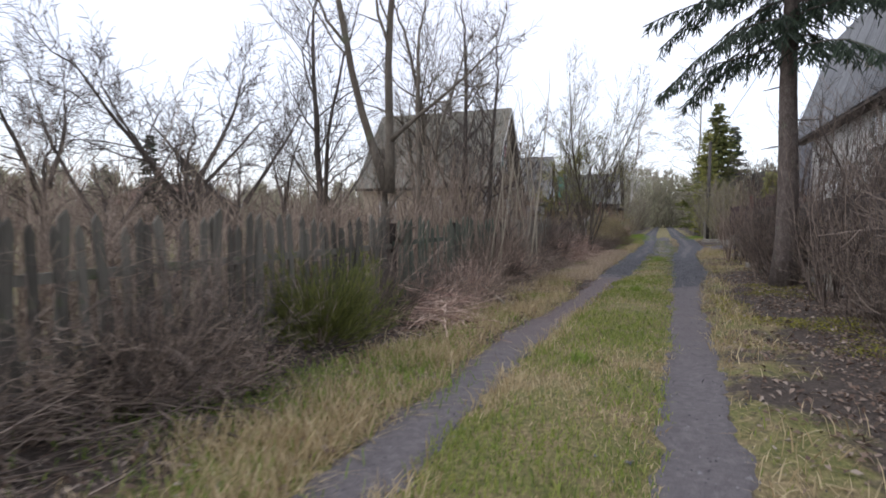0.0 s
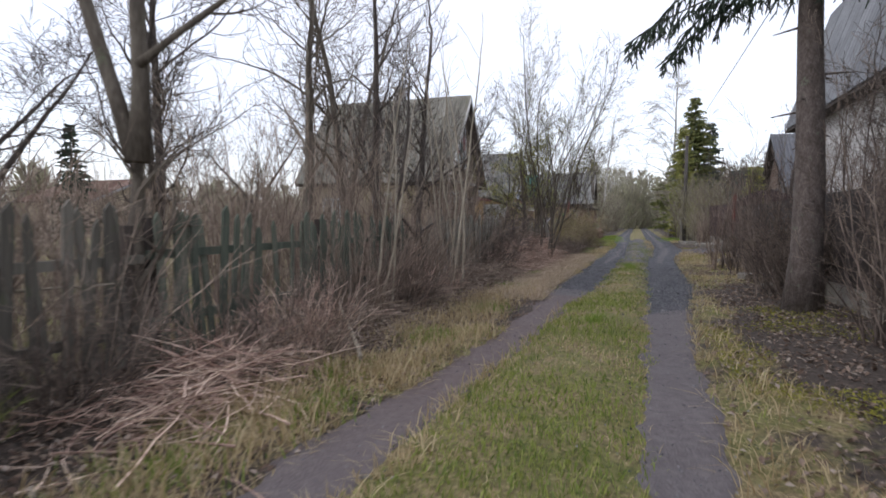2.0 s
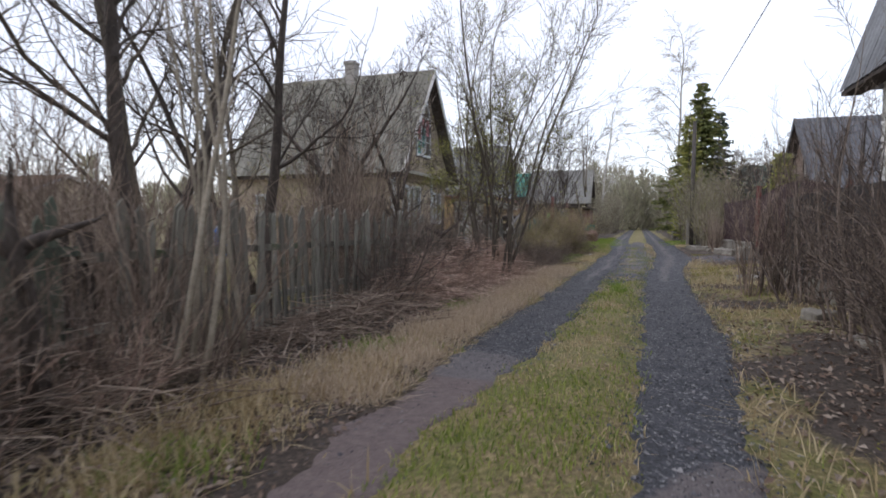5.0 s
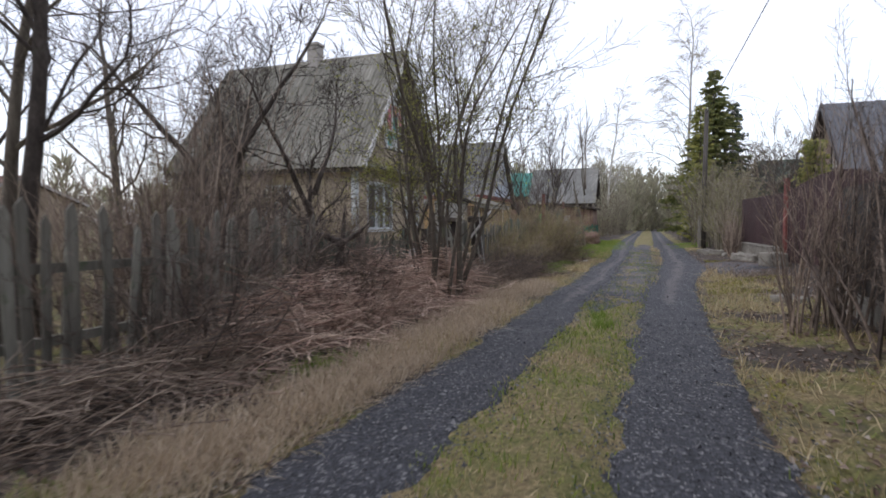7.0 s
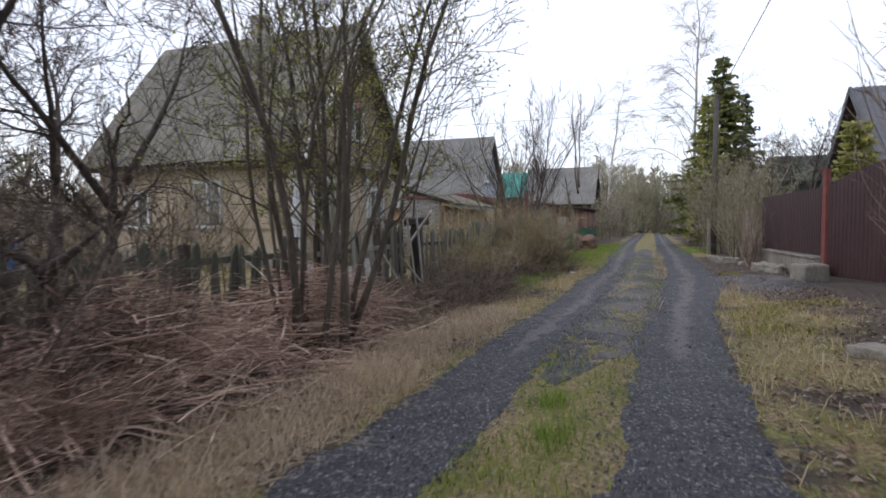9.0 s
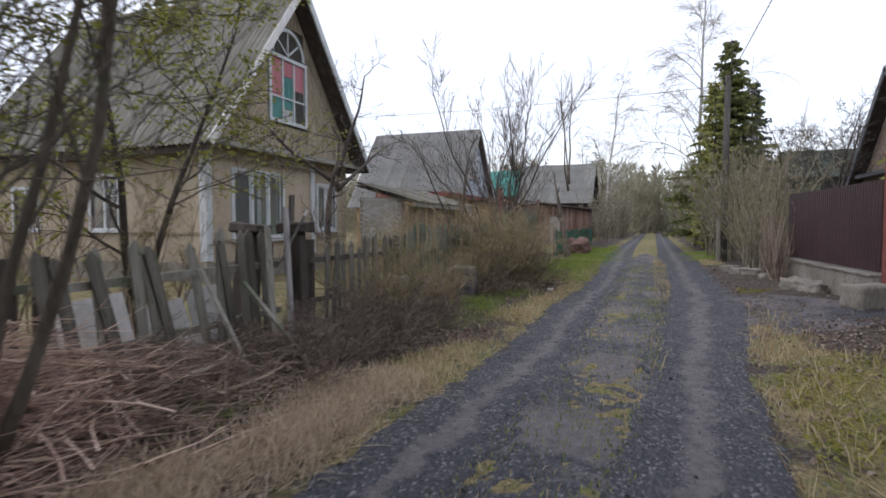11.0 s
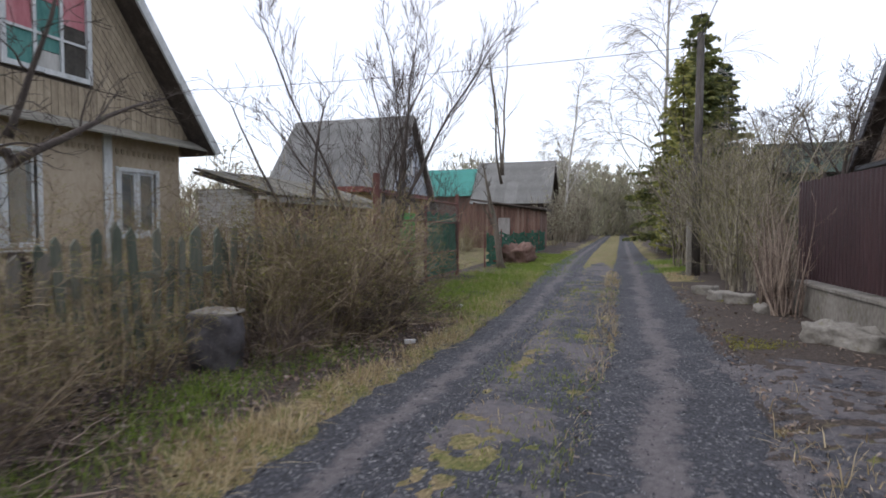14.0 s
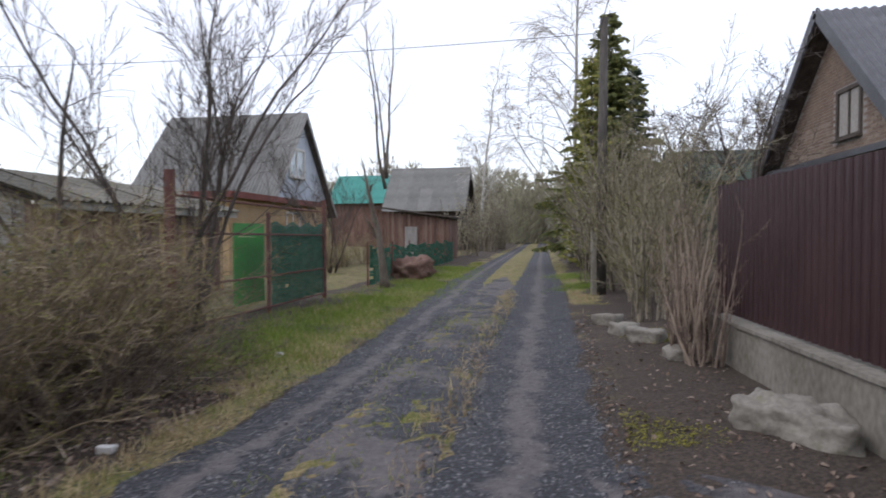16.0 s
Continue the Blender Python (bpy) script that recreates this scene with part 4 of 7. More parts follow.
def gable_house(name, o, label, x0, x1, y0, y1, ze, zr, over, wall_m, roof_m, gable_m, trim, rows=3, eave_over=0.45, sheet=1.1):
    """A small house with its ridge along x and a gable at x1."""
    h = thing(name, *o, label, "house")
    yr = (y0 + y1) / 2
    ox, oy, oz = o
    part("wall", Geo().box(x0 - ox, x1 - ox, y0 - oy, y0 + 0.2 - oy, 0, ze - oz), wall_m, h)
    part("wall", Geo().box(x0 - ox, x1 - ox, y1 - 0.2 - oy, y1 - oy, 0, ze - oz), wall_m, h)
    part("wall", Geo().box(x0 - ox, x0 + 0.2 - ox, y0 + 0.2 - oy, y1 - 0.2 - oy, 0, ze - oz), wall_m, h)
    part("wall", Geo().box(x1 - 0.2 - ox, x1 - ox, y0 + 0.2 - oy, y1 - 0.2 - oy, 0, ze - oz), wall_m, h)
    part("gable", Geo().prism([(x1 - 0.15 - ox, y0 - oy, ze - oz), (x1 - 0.15 - ox, y1 - oy, ze - oz), (x1 - 0.15 - ox, yr - oy, zr - 0.15 - oz)], (0.15, 0, 0)), gable_m, h)
    part("gable", Geo().prism([(x0 - ox, y0 - oy, ze - oz), (x0 - ox, y1 - oy, ze - oz), (x0 - ox, yr - oy, zr - 0.15 - oz)], (0.15, 0, 0)), gable_m, h)
    slope = (zr - ze) / (yr - y0)
    for side in (-1, 1):
        ye = (y0 - eave_over) if side < 0 else (y1 + eave_over)
        zee = zr - slope * abs(ye - yr)
        length = math.hypot(ye - yr, zr - zee)
        down = Vector((0, ye - yr, zee - zr)).normalized()
        deck = [(x0 - over - ox, yr - oy, zr - 0.03 - oz), (x0 - over - ox, ye - oy, zee - 0.03 - oz), (x1 + over - ox, ye - oy, zee - 0.03 - oz), (x1 + over - ox, yr - oy, zr - 0.03 - oz)]
        part("roof_deck", Geo().prism(deck, (0, 0, -0.08)), M_DARKWOOD, h)
        slate_slope(h, o, (x0 - over, yr, zr), (1, 0, 0), down, x1 - x0 + 2 * over, length, roof_m, rows=rows, sheet=sheet)
        for xe in (x0 - over - 0.03, x1 + over + 0.03):
            part("bargeboard", Geo().beam((xe - ox, yr - oy, zr - 0.05 - oz), (xe - ox, ye - oy, zee - 0.05 - oz), 0.04, 0.16), trim, h)
    part("ridge_cap", Geo().prism([(x0 - over - ox, yr - 0.18 - oy, zr - 0.14 - oz), (x0 - over - ox, yr + 0.18 - oy, zr - 0.14 - oz), (x0 - over - ox, yr - oy, zr + 0.1 - oz)], (x1 - x0 + 2 * over, 0, 0)), roof_m, h)
    return h


# second house: pale blue gable with a white window
o2 = (-14, 56.1, -0.05)
house2 = gable_house("slate_roofed_house", o2, "small house with grey slate roof and pale blue boarded gable", -17.4, -10.5, 52.6, 59.6, 3.1, 7.5, 0.32, M_OCHRE, M_GREYSLATE, M_BLUEPAINT, M_GREYBOARD)
planks(house2, [(53.2, 3.5), (59.0, 3.5), (56.1, 7.15)], lambda u, z, d: (-10.5 + d - o2[0], u - o2[1], z - o2[2]), 0.16, 0.0, M_BLUEPAINT)
window_x(house2, o2, -10.44, 54.7, 56.3, 4.35, 5.65, 1, M_WHITETRIM, (0.5,), None, 0.06, "white-framed attic window")
# its porch with a red edge
o2p = (-10, 53.2, -0.05)
porch = thing("ochre_porch", *o2p, "ochre annexe porch with a dark red flat roof edge", "porch")
part("wall", Geo().box(-3.6, 0.0, -4.6, 3.6, 0, 3.0), M_OCHRE, porch)
part("roof_slab", Geo().box(-3.8, 0.35, -4.9, 3.9, 3.02, 3.12), M_DARKGREEN, porch)
part("fascia", Geo().box(0.355, 0.4, -4.9, 3.9, 2.92, 3.16).box(-3.8, 0.355, -4.95, -4.905, 2.92, 3.16), M_REDPOST, porch, "dark red fascia board")
window_x(porch, (0, 0, 0), 0.01, 0.2, 1.5, 1.55, 2.5, 1, M_WHITETRIM, (0.5,), None, 0.04)

# far shed with a big slate roof, teal roof and boarded shack beside it
house3 = gable_house("slate_barn", (-9, 81.5, -0.05), "grey barn with a wide old slate roof", -12.6, -5.8, 79.4, 86, 4.1, 7.75, 0.45, M_DARKWOOD, M_GREYSLATE, M_DARKWOOD, M_DARKWOOD, rows=2)
teal = gable_house("teal_roofed_house", (-18, 98, -0.05), "red-walled house with a teal metal roof", -24, -14.6, 94.5, 102, 5.6, 8.8, 0.4, M_SHACK, M_TEAL, M_SHACK, M_WHITETRIM, rows=3)


def build_shack():
    o = (-6.2, 62.5, -0.05)
    t = thing("boarded_shack", *o, "rust-red boarded shack with a sagging tar-paper roof", "shed")
    part("wall", Geo().box(-2.3, 2.1, 0.1, 3.6, 0, 2.7), M_DARKWOOD, t)
    rng = random.Random(8)
    for k in range(30):
        x = -2.28 + k * 0.147
        part("board", Geo().box(x, x + 0.135, 0.06 + rng.uniform(0, 0.02), 0.099, 0, 3.0 - 0.17 * k / 10 * 1.2 + rng.uniform(-0.05, 0.05)), M_SHACK, t)
    for k in range(22):
        part("board", Geo().box(2.102, 2.13, 0.12 + k * 0.158, 0.26 + k * 0.158, 0, 2.42 + rng.uniform(-0.04, 0.04)), M_SHACK, t)
    part("door", Geo().box(-0.55, 0.2, 0.0, 0.05, 0.05, 2.0), M_GREYBOARD, t, "pale grey plank door")
    part("roof", Geo().prism([(-2.6, -0.3, 3.2), (2.45, -0.3, 2.5), (2.45, 3.9, 2.5), (-2.6, 3.9, 3.2)], (0, 0, 0.09)), M_DARKWOOD, t)


build_shack()

# low brown house far across the gardens
far1 = gable_house("distant_brown_house", (-39, 38, -0.05), "low brown house beyond the gardens", -43, -36.5, 33.5, 41, 2.7, 4.2, 0.5, M_WALLTAN, M_SHACK, M_WALLTAN, M_GREYBOARD, rows=2)
# dark green roof behind the maroon fence
far2 = gable_house("green_roofed_shed", (12, 63, -0.05), "shed with a dark green sheet roof", 8.5, 15.5, 60, 66, 4.4, 6.0, 0.3, M_DARKGREEN, M_DARKGREEN, M_DARKGREEN, M_DARKGREEN, rows=2)


def build_brick_house():
    """The brick house behind the maroon fence: gable towards the lane, dark tile roof."""
    o = (11, 44.2, -0.05)
    h = thing("brick_house", *o, "salmon brick house with a dark metal tile roof", "house")
    x0, y0, y1, ze, zr, yr = 8.35, 40.6, 47.9, 3.1, 6.75, 44.25
    part("wall", wall_x(Geo(), x0 - o[0], x0 + 0.3 - o[0], y0 - o[1], y1 - o[1], 0, ze - o[2]), M_MORTAR, h)
    part("wall", Geo().box(x0 + 0.3 - o[0], 15 - o[0], y0 - o[1], y0 + 0.3 - o[1], 0, ze - o[2]), M_REDBRICK, h)
    part("wall", Geo().box(x0 + 0.3 - o[0], 15 - o[0], y1 - 0.3 - o[1], y1 - o[1], 0, ze - o[2]), M_REDBRICK, h)
    part("wall", Geo().box(14.7 - o[0], 15 - o[0], y0 + 0.3 - o[1], y1 - 0.3 - o[1], 0, ze - o[2]), M_REDBRICK, h)
    part("gable", Geo().prism([(x0 - o[0], y0 - o[1], ze - o[2]), (x0 - o[0], y1 - o[1], ze - o[2]), (x0 - o[0], yr - o[1], zr - 0.2 - o[2])], (0.3, 0, 0)), M_MORTAR, h)
    tri = [(y0, ze), (y1, ze), (yr, zr - 0.25)]
    hole = (43.2, 44.1, 3.75, 4.75)
    rest = Geo()
    count = 0
    z, r = 2.2, 0
    while z < zr - 0.3:
        y = y0 - 0.15 + (0.13 if r % 2 else 0)
        while y < y1:
            a, b = max(y, y0), min(y + 0.25, y1)
            if b - a > 0.06:
                inside = z < ze or abs((a + b) / 2 - yr) < (zr - 0.28 - z) / (zr - ze) * (y1 - y0) / 2
                if inside and not (b > hole[0] - 0.1 and a < hole[1] + 0.1 and z + 0.065 > hole[2] - 0.1 and z < hole[3] + 0.1):
                    if count < 290 and z > 3.0:
                        part("brick", Geo().box(x0 - 0.012 - o[0], x0 - 0.002 - o[0], a - o[1], b - o[1], z - o[2], z + 0.065 - o[2]), M_REDBRICK, h)
                        count += 1
                    else:
                        rest.box(x0 - 0.012 - o[0], x0 - 0.002 - o[0], a - o[1], b - o[1], z - o[2], z + 0.065 - o[2])
            y += 0.262
        z += 0.077
        r += 1
    tagged(part("brickwork", rest, M_REDBRICK, h), kind="stuff")
    window_x(h, o, x0 - 0.01, *hole, -1, M_DARKWOOD, (0.5,), None, 0.02, "small dark-framed gable window")
    part("ledge", Geo().box(x0 - 0.35 - o[0], x0 - 0.013 - o[0], y0 - o[1], y1 - o[1], 3.16 - o[2], 3.3 - o[2]), M_TILE, h)
    for side, ye in ((-1, 40.1), (1, 48.4)):
        zee = zr - (zr - ze) * abs(ye - yr) / ((y1 - y0) / 2)
        down = Vector((0, ye - yr, zee - zr)).normalized()
        deck = [(x0 - 0.45 - o[0], yr - o[1], zr - 0.03 - o[2]), (x0 - 0.45 - o[0], ye - o[1], zee - 0.03 - o[2]), (15.4 - o[0], ye - o[1], zee - 0.03 - o[2]), (15.4 - o[0], yr - o[1], zr - 0.03 - o[2])]
        part("roof_deck", Geo().prism(deck, (0, 0, -0.1)), M_DARKWOOD, h)
        slate_slope(h, o, (x0 - 0.45, yr, zr), (1, 0, 0), down, 15.4 - x0 + 0.45, math.hypot(ye - yr, zee - zr), M_TILE, rows=12, sheet=1.6, name="tile_course", pitch=0.2, amp=0.025)
        part("bargeboard", Geo().beam((x0 - 0.48 - o[0], yr - o[1], zr - 0.02 - o[2]), (x0 - 0.48 - o[0], ye - o[1], zee - 0.02 - o[2]), 0.05, 0.26), M_TILE, h)


build_brick_house()


def build_mansard():
    """The white brick house at the lane's start, its steep blue-grey roof overhanging the lane side."""
    o = (9, 18, -0.05)
    h = thing("mansard_house", *o, "white brick house with a steep blue-grey mansard roof", "house")
    xw, ya, yb = 5.0, 9.0, 24.0
    hole = (16.6, 17.9, 3.25, 4.2)
    part("wall", wall_x(Geo(), xw - o[0], xw + 0.3 - o[0], ya - o[1], yb - o[1], 0, 5.0, [(hole[0] - o[1], hole[1] - o[1], hole[2] - o[2], hole[3] - o[2])]), M_MORTAR, h)
    part("wall", Geo().box(xw + 0.3 - o[0], 13 - o[0], yb - 0.3 - o[1], yb - o[1], 0, 5.0), M_WHITEBRICK, h)
    part("wall", Geo().box(xw + 0.3 - o[0], 13 - o[0], ya - o[1], ya + 0.3 - o[1], 0, 5.0), M_WHITEBRICK, h)
    part("wall", Geo().box(12.7 - o[0], 13 - o[0], ya + 0.3 - o[1], yb - 0.3 - o[1], 0, 5.0), M_WHITEBRICK, h)
    rest = Geo()
    r, count, z = 0, 0, 1.6
    block = Geo().box(-0.014, -0.002, 0.004, 0.246, 0.003, 0.075).mesh("brick", M_WHITEBRICK)
    while z < 4.9:
        y = yb - 0.25 - (0.127 if r % 2 else 0)
        while y > ya:
            if not (y + 0.25 > hole[0] - 0.1 and y < hole[1] + 0.1 and z + 0.08 > hole[2] - 0.1 and z < hole[3] + 0.1):
                if count < 290 and y > 20.5 and z > 2:
                    part("brick", block, M_WHITEBRICK, h).location = (xw - o[0], y - o[1], z - o[2])
                    count += 1
                else:
                    rest.box(xw - 0.014 - o[0], xw - 0.002 - o[0], y + 0.004 - o[1], y + 0.246 - o[1], z + 0.003 - o[2], z + 0.075 - o[2])
            y -= 0.255
        z += 0.085
        r += 1
    tagged(part("brickwork", rest, M_WHITEBRICK, h), kind="stuff")
    window_x(h, o, xw - 0.01, *hole, -1, M_WHITETRIM, (0.5,), None, 0.06)
    y0, y1 = ya - 0.9, 25.2
    for k in range(12):
        ys = y0 + (y1 - y0) * k / 12
        a, b = Vector((4.55 - o[0], ys - o[1], 4.28 - o[2])), Vector((5.75 - o[0], ys - o[1], 7.9 - o[2]))
        part("roof_sheet", wave_sheet(b, (0, 1, 0), a - b, (y1 - y0) / 12 + 0.02, (a - b).length, 0.3, 0.01).mesh("roof_sheet", M_BLUESLATE), M_BLUESLATE, h)
    part("roof_deck", Geo().prism([(5.78 - o[0], y0 - o[1], 7.9 - o[2]), (4.62 - o[0], y0 - o[1], 4.28 - o[2]), (5.1 - o[0], y0 - o[1], 4.28 - o[2]), (9 - o[0], y0 - o[1], 4.4 - o[2]), (13 - o[0], y0 - o[1], 4.4 - o[2]), (12.2 - o[0], y0 - o[1], 7.9 - o[2]), (9 - o[0], y0 - o[1], 9.0 - o[2])][::-1], (0, y1 - y0, 0)), M_BLUESLATE, h)
    part("soffit", Geo().box(4.58 - o[0], 4.98 - o[0], y0 - o[1], y1 - o[1], 4.18 - o[2], 4.27 - o[2]), M_DARKWOOD, h)


build_mansard()


# ---- fences and posts ----
def picket_fence(label, y0, y1, x, material, seed, top=1.3, gap=0.125, lean=3.0, group="lane-side picket fences", wide=0.034, tilt=0.0):
    """A run of picket fence along the lane: posts, two rails, and each picket with a pointed head."""
    rng = random.Random(seed)
    f = thing("picket_fence", x, y0, gz(x, y0), label, "fence", group)
    z0 = gz(x, y0)
    n = max(2, round((y1 - y0) / 2.4) + 1)
    for k in range(n):
        y = (y1 - y0) * k / (n - 1)
        part("post", Geo().box(-0.12, -0.03, y - 0.05, y + 0.05, -0.3, 1.12 + rng.uniform(-0.05, 0.1), ch=0.012), M_DARKWOOD, f)
    for z in (0.38, 0.92):
        part("rail", Geo().beam((-0.005, -0.1, z), (-0.005, y1 - y0 + 0.1, z + rng.uniform(-0.03, 0.03)), 0.045, 0.07), material, f)
    kinds = []
    for k in range(4):
        h = top + 0.05 * k - 0.08
        w = wide + 0.004 * k
        kinds.append(Geo().prism([(0.02, -w, 0.05), (0.02, w, 0.05), (0.02, w, h - 0.07), (0.02, 0.006 * (k - 1), h), (0.02, -w, h - 0.06)], (0.022, 0, 0)).mesh("picket", material))
    y = 0.05
    while y < y1 - y0:
        if rng.random() > 0.05:
            ob = part("picket", rng.choice(kinds), material, f)
            ob.location = (rng.uniform(0, 0.01), y, gz(x, y0 + y) - z0 + rng.uniform(-0.04, 0.02))
            ob.rotation_euler = (radians(rng.gauss(tilt, lean)), radians(rng.gauss(0, 1.5)), radians(rng.gauss(0, 3)))
        y += gap * rng.uniform(0.92, 1.1)
    return f


picket_fence("weathered grey picket fence, mossy and overgrown", 1.2, 7.2, -3.65, M_BROWNPICKET, 1, 1.27, 0.105, 3.5, wide=0.026)
picket_fence("dark green mossy picket fence, overgrown by shrubs", 7.4, 12.5, -3.6, M_GREENPICKET, 2, 1.27, 0.105, 3.5, wide=0.028)
picket_fence("weathered grey picket fence, silvered and leaning", 12.7, 19.4, -3.6, M_PICKET, 3, 1.3, 0.11, 4, wide=0.028)
picket_fence("low mossy picket fence behind cut brushwood", 19.6, 23.4, -4.0, M_GREENPICKET, 4, 1.05)
picket_fence("broken grey picket fence, pickets leaning apart", 23.4, 26.0, -3.62, M_PICKET, 5, 1.3, 0.185, 4, wide=0.048, tilt=8.0)
picket_fence("brown-grey picket fence before the old house", 27.0, 29.7, -3.72, M_BROWNPICKET, 6, 1.16, 0.15, 4, wide=0.042)
picket_fence("grey-green picket fence beside the lean-to", 29.8, 35.6, -3.72, M_GREENPICKET, 7, 1.38, 0.17, 3.5, wide=0.042)


def rough_block(w, d, h, seed, rough=0.03, n=7):
    """A worn block: a box of many faces, its corners rubbed off and its sides uneven."""
    g = Geo()
    rng = random.Random(seed)
    off = rng.uniform(0, 50)

    def pt(u, v, s):
        e = 11.0
        r = (abs(u) ** e + abs(v) ** e + abs(s) ** e) ** (1 / e)
        p = Vector((u, v, s)) / max(r, 1e-6) * max(abs(u), abs(v), abs(s))
        q = Vector((p.x * w / 2, p.y * d / 2, (p.z + 1) * h / 2))
        k = rough * (noise.noise((q.x * 4 + off, q.y * 4, q.z * 4)) + 0.5 * noise.noise((q.x * 11 + off, q.y * 11, q.z * 11)))
        return q + Vector((p.x, p.y, p.z)) * k

    for axis in range(3):
        for sgn in (-1, 1):
            k0 = len(g.v)
            for i in range(n + 1):
                for j in range(n + 1):
                    a, b = -1 + 2 * i / n, -1 + 2 * j / n
                    c = [0, 0, 0]
                    c[axis], c[(axis + 1) % 3], c[(axis + 2) % 3] = sgn, a, b
                    g.v.append(tuple(pt(*c)))
            for i in range(n):
                for j in range(n):
                    q = (k0 + i * (n + 1) + j, k0 + (i + 1) * (n + 1) + j, k0 + (i + 1) * (n + 1) + j + 1, k0 + i * (n + 1) + j + 1)
                    g.f.append(q if sgn > 0 else q[::-1])
    seen, keep, remap = {}, [], []
    for q in g.v:
        key = tuple(round(c, 4) for c in q)
        if key not in seen:
            seen[key] = len(keep)
            keep.append(q)
        remap.append(seen[key])
    g.v, g.f = keep, [tuple(remap[i] for i in face) for face in g.f]
    return g


def gate_ruin():
    """The rotten gateway: two thick posts with cap boards and loose boards leaning on them."""
    for x, y, h, w, lean in ((-3.45, 26.25, 1.3, 0.2, 2), (-4.25, 26.2, 1.32, 0.26, -4)):
        p = thing("gate_post", x, y, gz(x, y), "rotten dark timber gate post with a thick board on top", "post", "gateway posts")
        p.rotation_euler = (radians(lean), radians(-lean * 0.6), radians(lean * 4))
        part("post", rough_block(w, w * 0.9, h + 0.15, int(h * 100), 0.022, 12), M_DARKWOOD, p, smooth=True).location = (0, 0, -0.15)
        part("cap_board", rough_block(0.62 if w > 0.22 else 0.4, 0.24, 0.11, int(h * 90), 0.035, 10), M_DARKWOOD, p, smooth=True).location = (0, 0, h - 0.01)
    for x, y, w, h, lean in ((-4.05, 24.2, 0.7, 0.75, 14), (-4.0, 25.0, 0.55, 0.62, 18), (-4.1, 25.6, 0.5, 0.7, 12)):
        pane = solid("loose_board", Geo().box(-0.012, 0.012, -w / 2, w / 2, 0, h, ch=0.004), M_WHITETRIM, x, y, gz(x, y), "dirty white painted board leaning behind the broken fence", "board", "white boards behind the fence")
        pane.rotation_euler = (radians(4), radians(-lean), radians(lean * 2 - 30))
    boards = [((-3.05, 25.55, 0.1), (-3.3, 25.8, 1.55), 0.13, M_GREYBOARD), ((-3.55, 26.0, 0.95), (-3.0, 25.75, 1.5), 0.12, M_GREYBOARD), ((-3.0, 25.2, 0.02), (-3.35, 25.55, 1.35), 0.14, M_PICKET), ((-3.62, 26.3, 0.6), (-3.5, 26.2, 1.72), 0.14, M_DARKWOOD), ((-2.75, 24.6, 0.03), (-3.45, 24.7, 0.95), 0.09, M_PICKET), ((-2.6, 25.3, 0.02), (-3.3, 25.1, 0.8), 0.08, M_PICKET)]
    for a, b, w, m in boards:
        a = Vector((a[0], a[1], a[2] + gz(a[0], a[1]) - 0.05))
        g = Geo().beam((0, 0, 0), Vector(b) - a, w, 0.025, (1, 0.3, 0))
        solid("loose_board", g, m, a.x, a.y, a.z, "loose weathered board leaning at the broken gate", "board", "boards at the gate")


gate_ruin()


for x, y, w, h, s, turn in ((-3.0, 31.1, 0.46, 0.6, 1, 12), (-3.5, 28.85, 0.48, 0.56, 2, -8)):
    stub = thing("concrete_stub", x, y, gz(x, y) - 0.03, "squat dark grey concrete stub standing in dead leaves", "concrete block", "concrete stubs")
    stub.rotation_euler = (0, radians(2 * s), radians(turn))
    part("block", rough_block(w, w * 0.85, h, s, 0.05, 12), M_DARKCON, stub, smooth=True)
    part("worn_top", rough_block(w * 0.97, w * 0.82, 0.04, s + 5, 0.03, 8), M_CONCRETE, stub, "pale worn mossy top", smooth=True).location = (0, 0, h - 0.015)

# maroon steel fence on its concrete footing
FA, FB = Vector((4.08, 31.9, 0)), Vector((3.72, 36.95, 0))


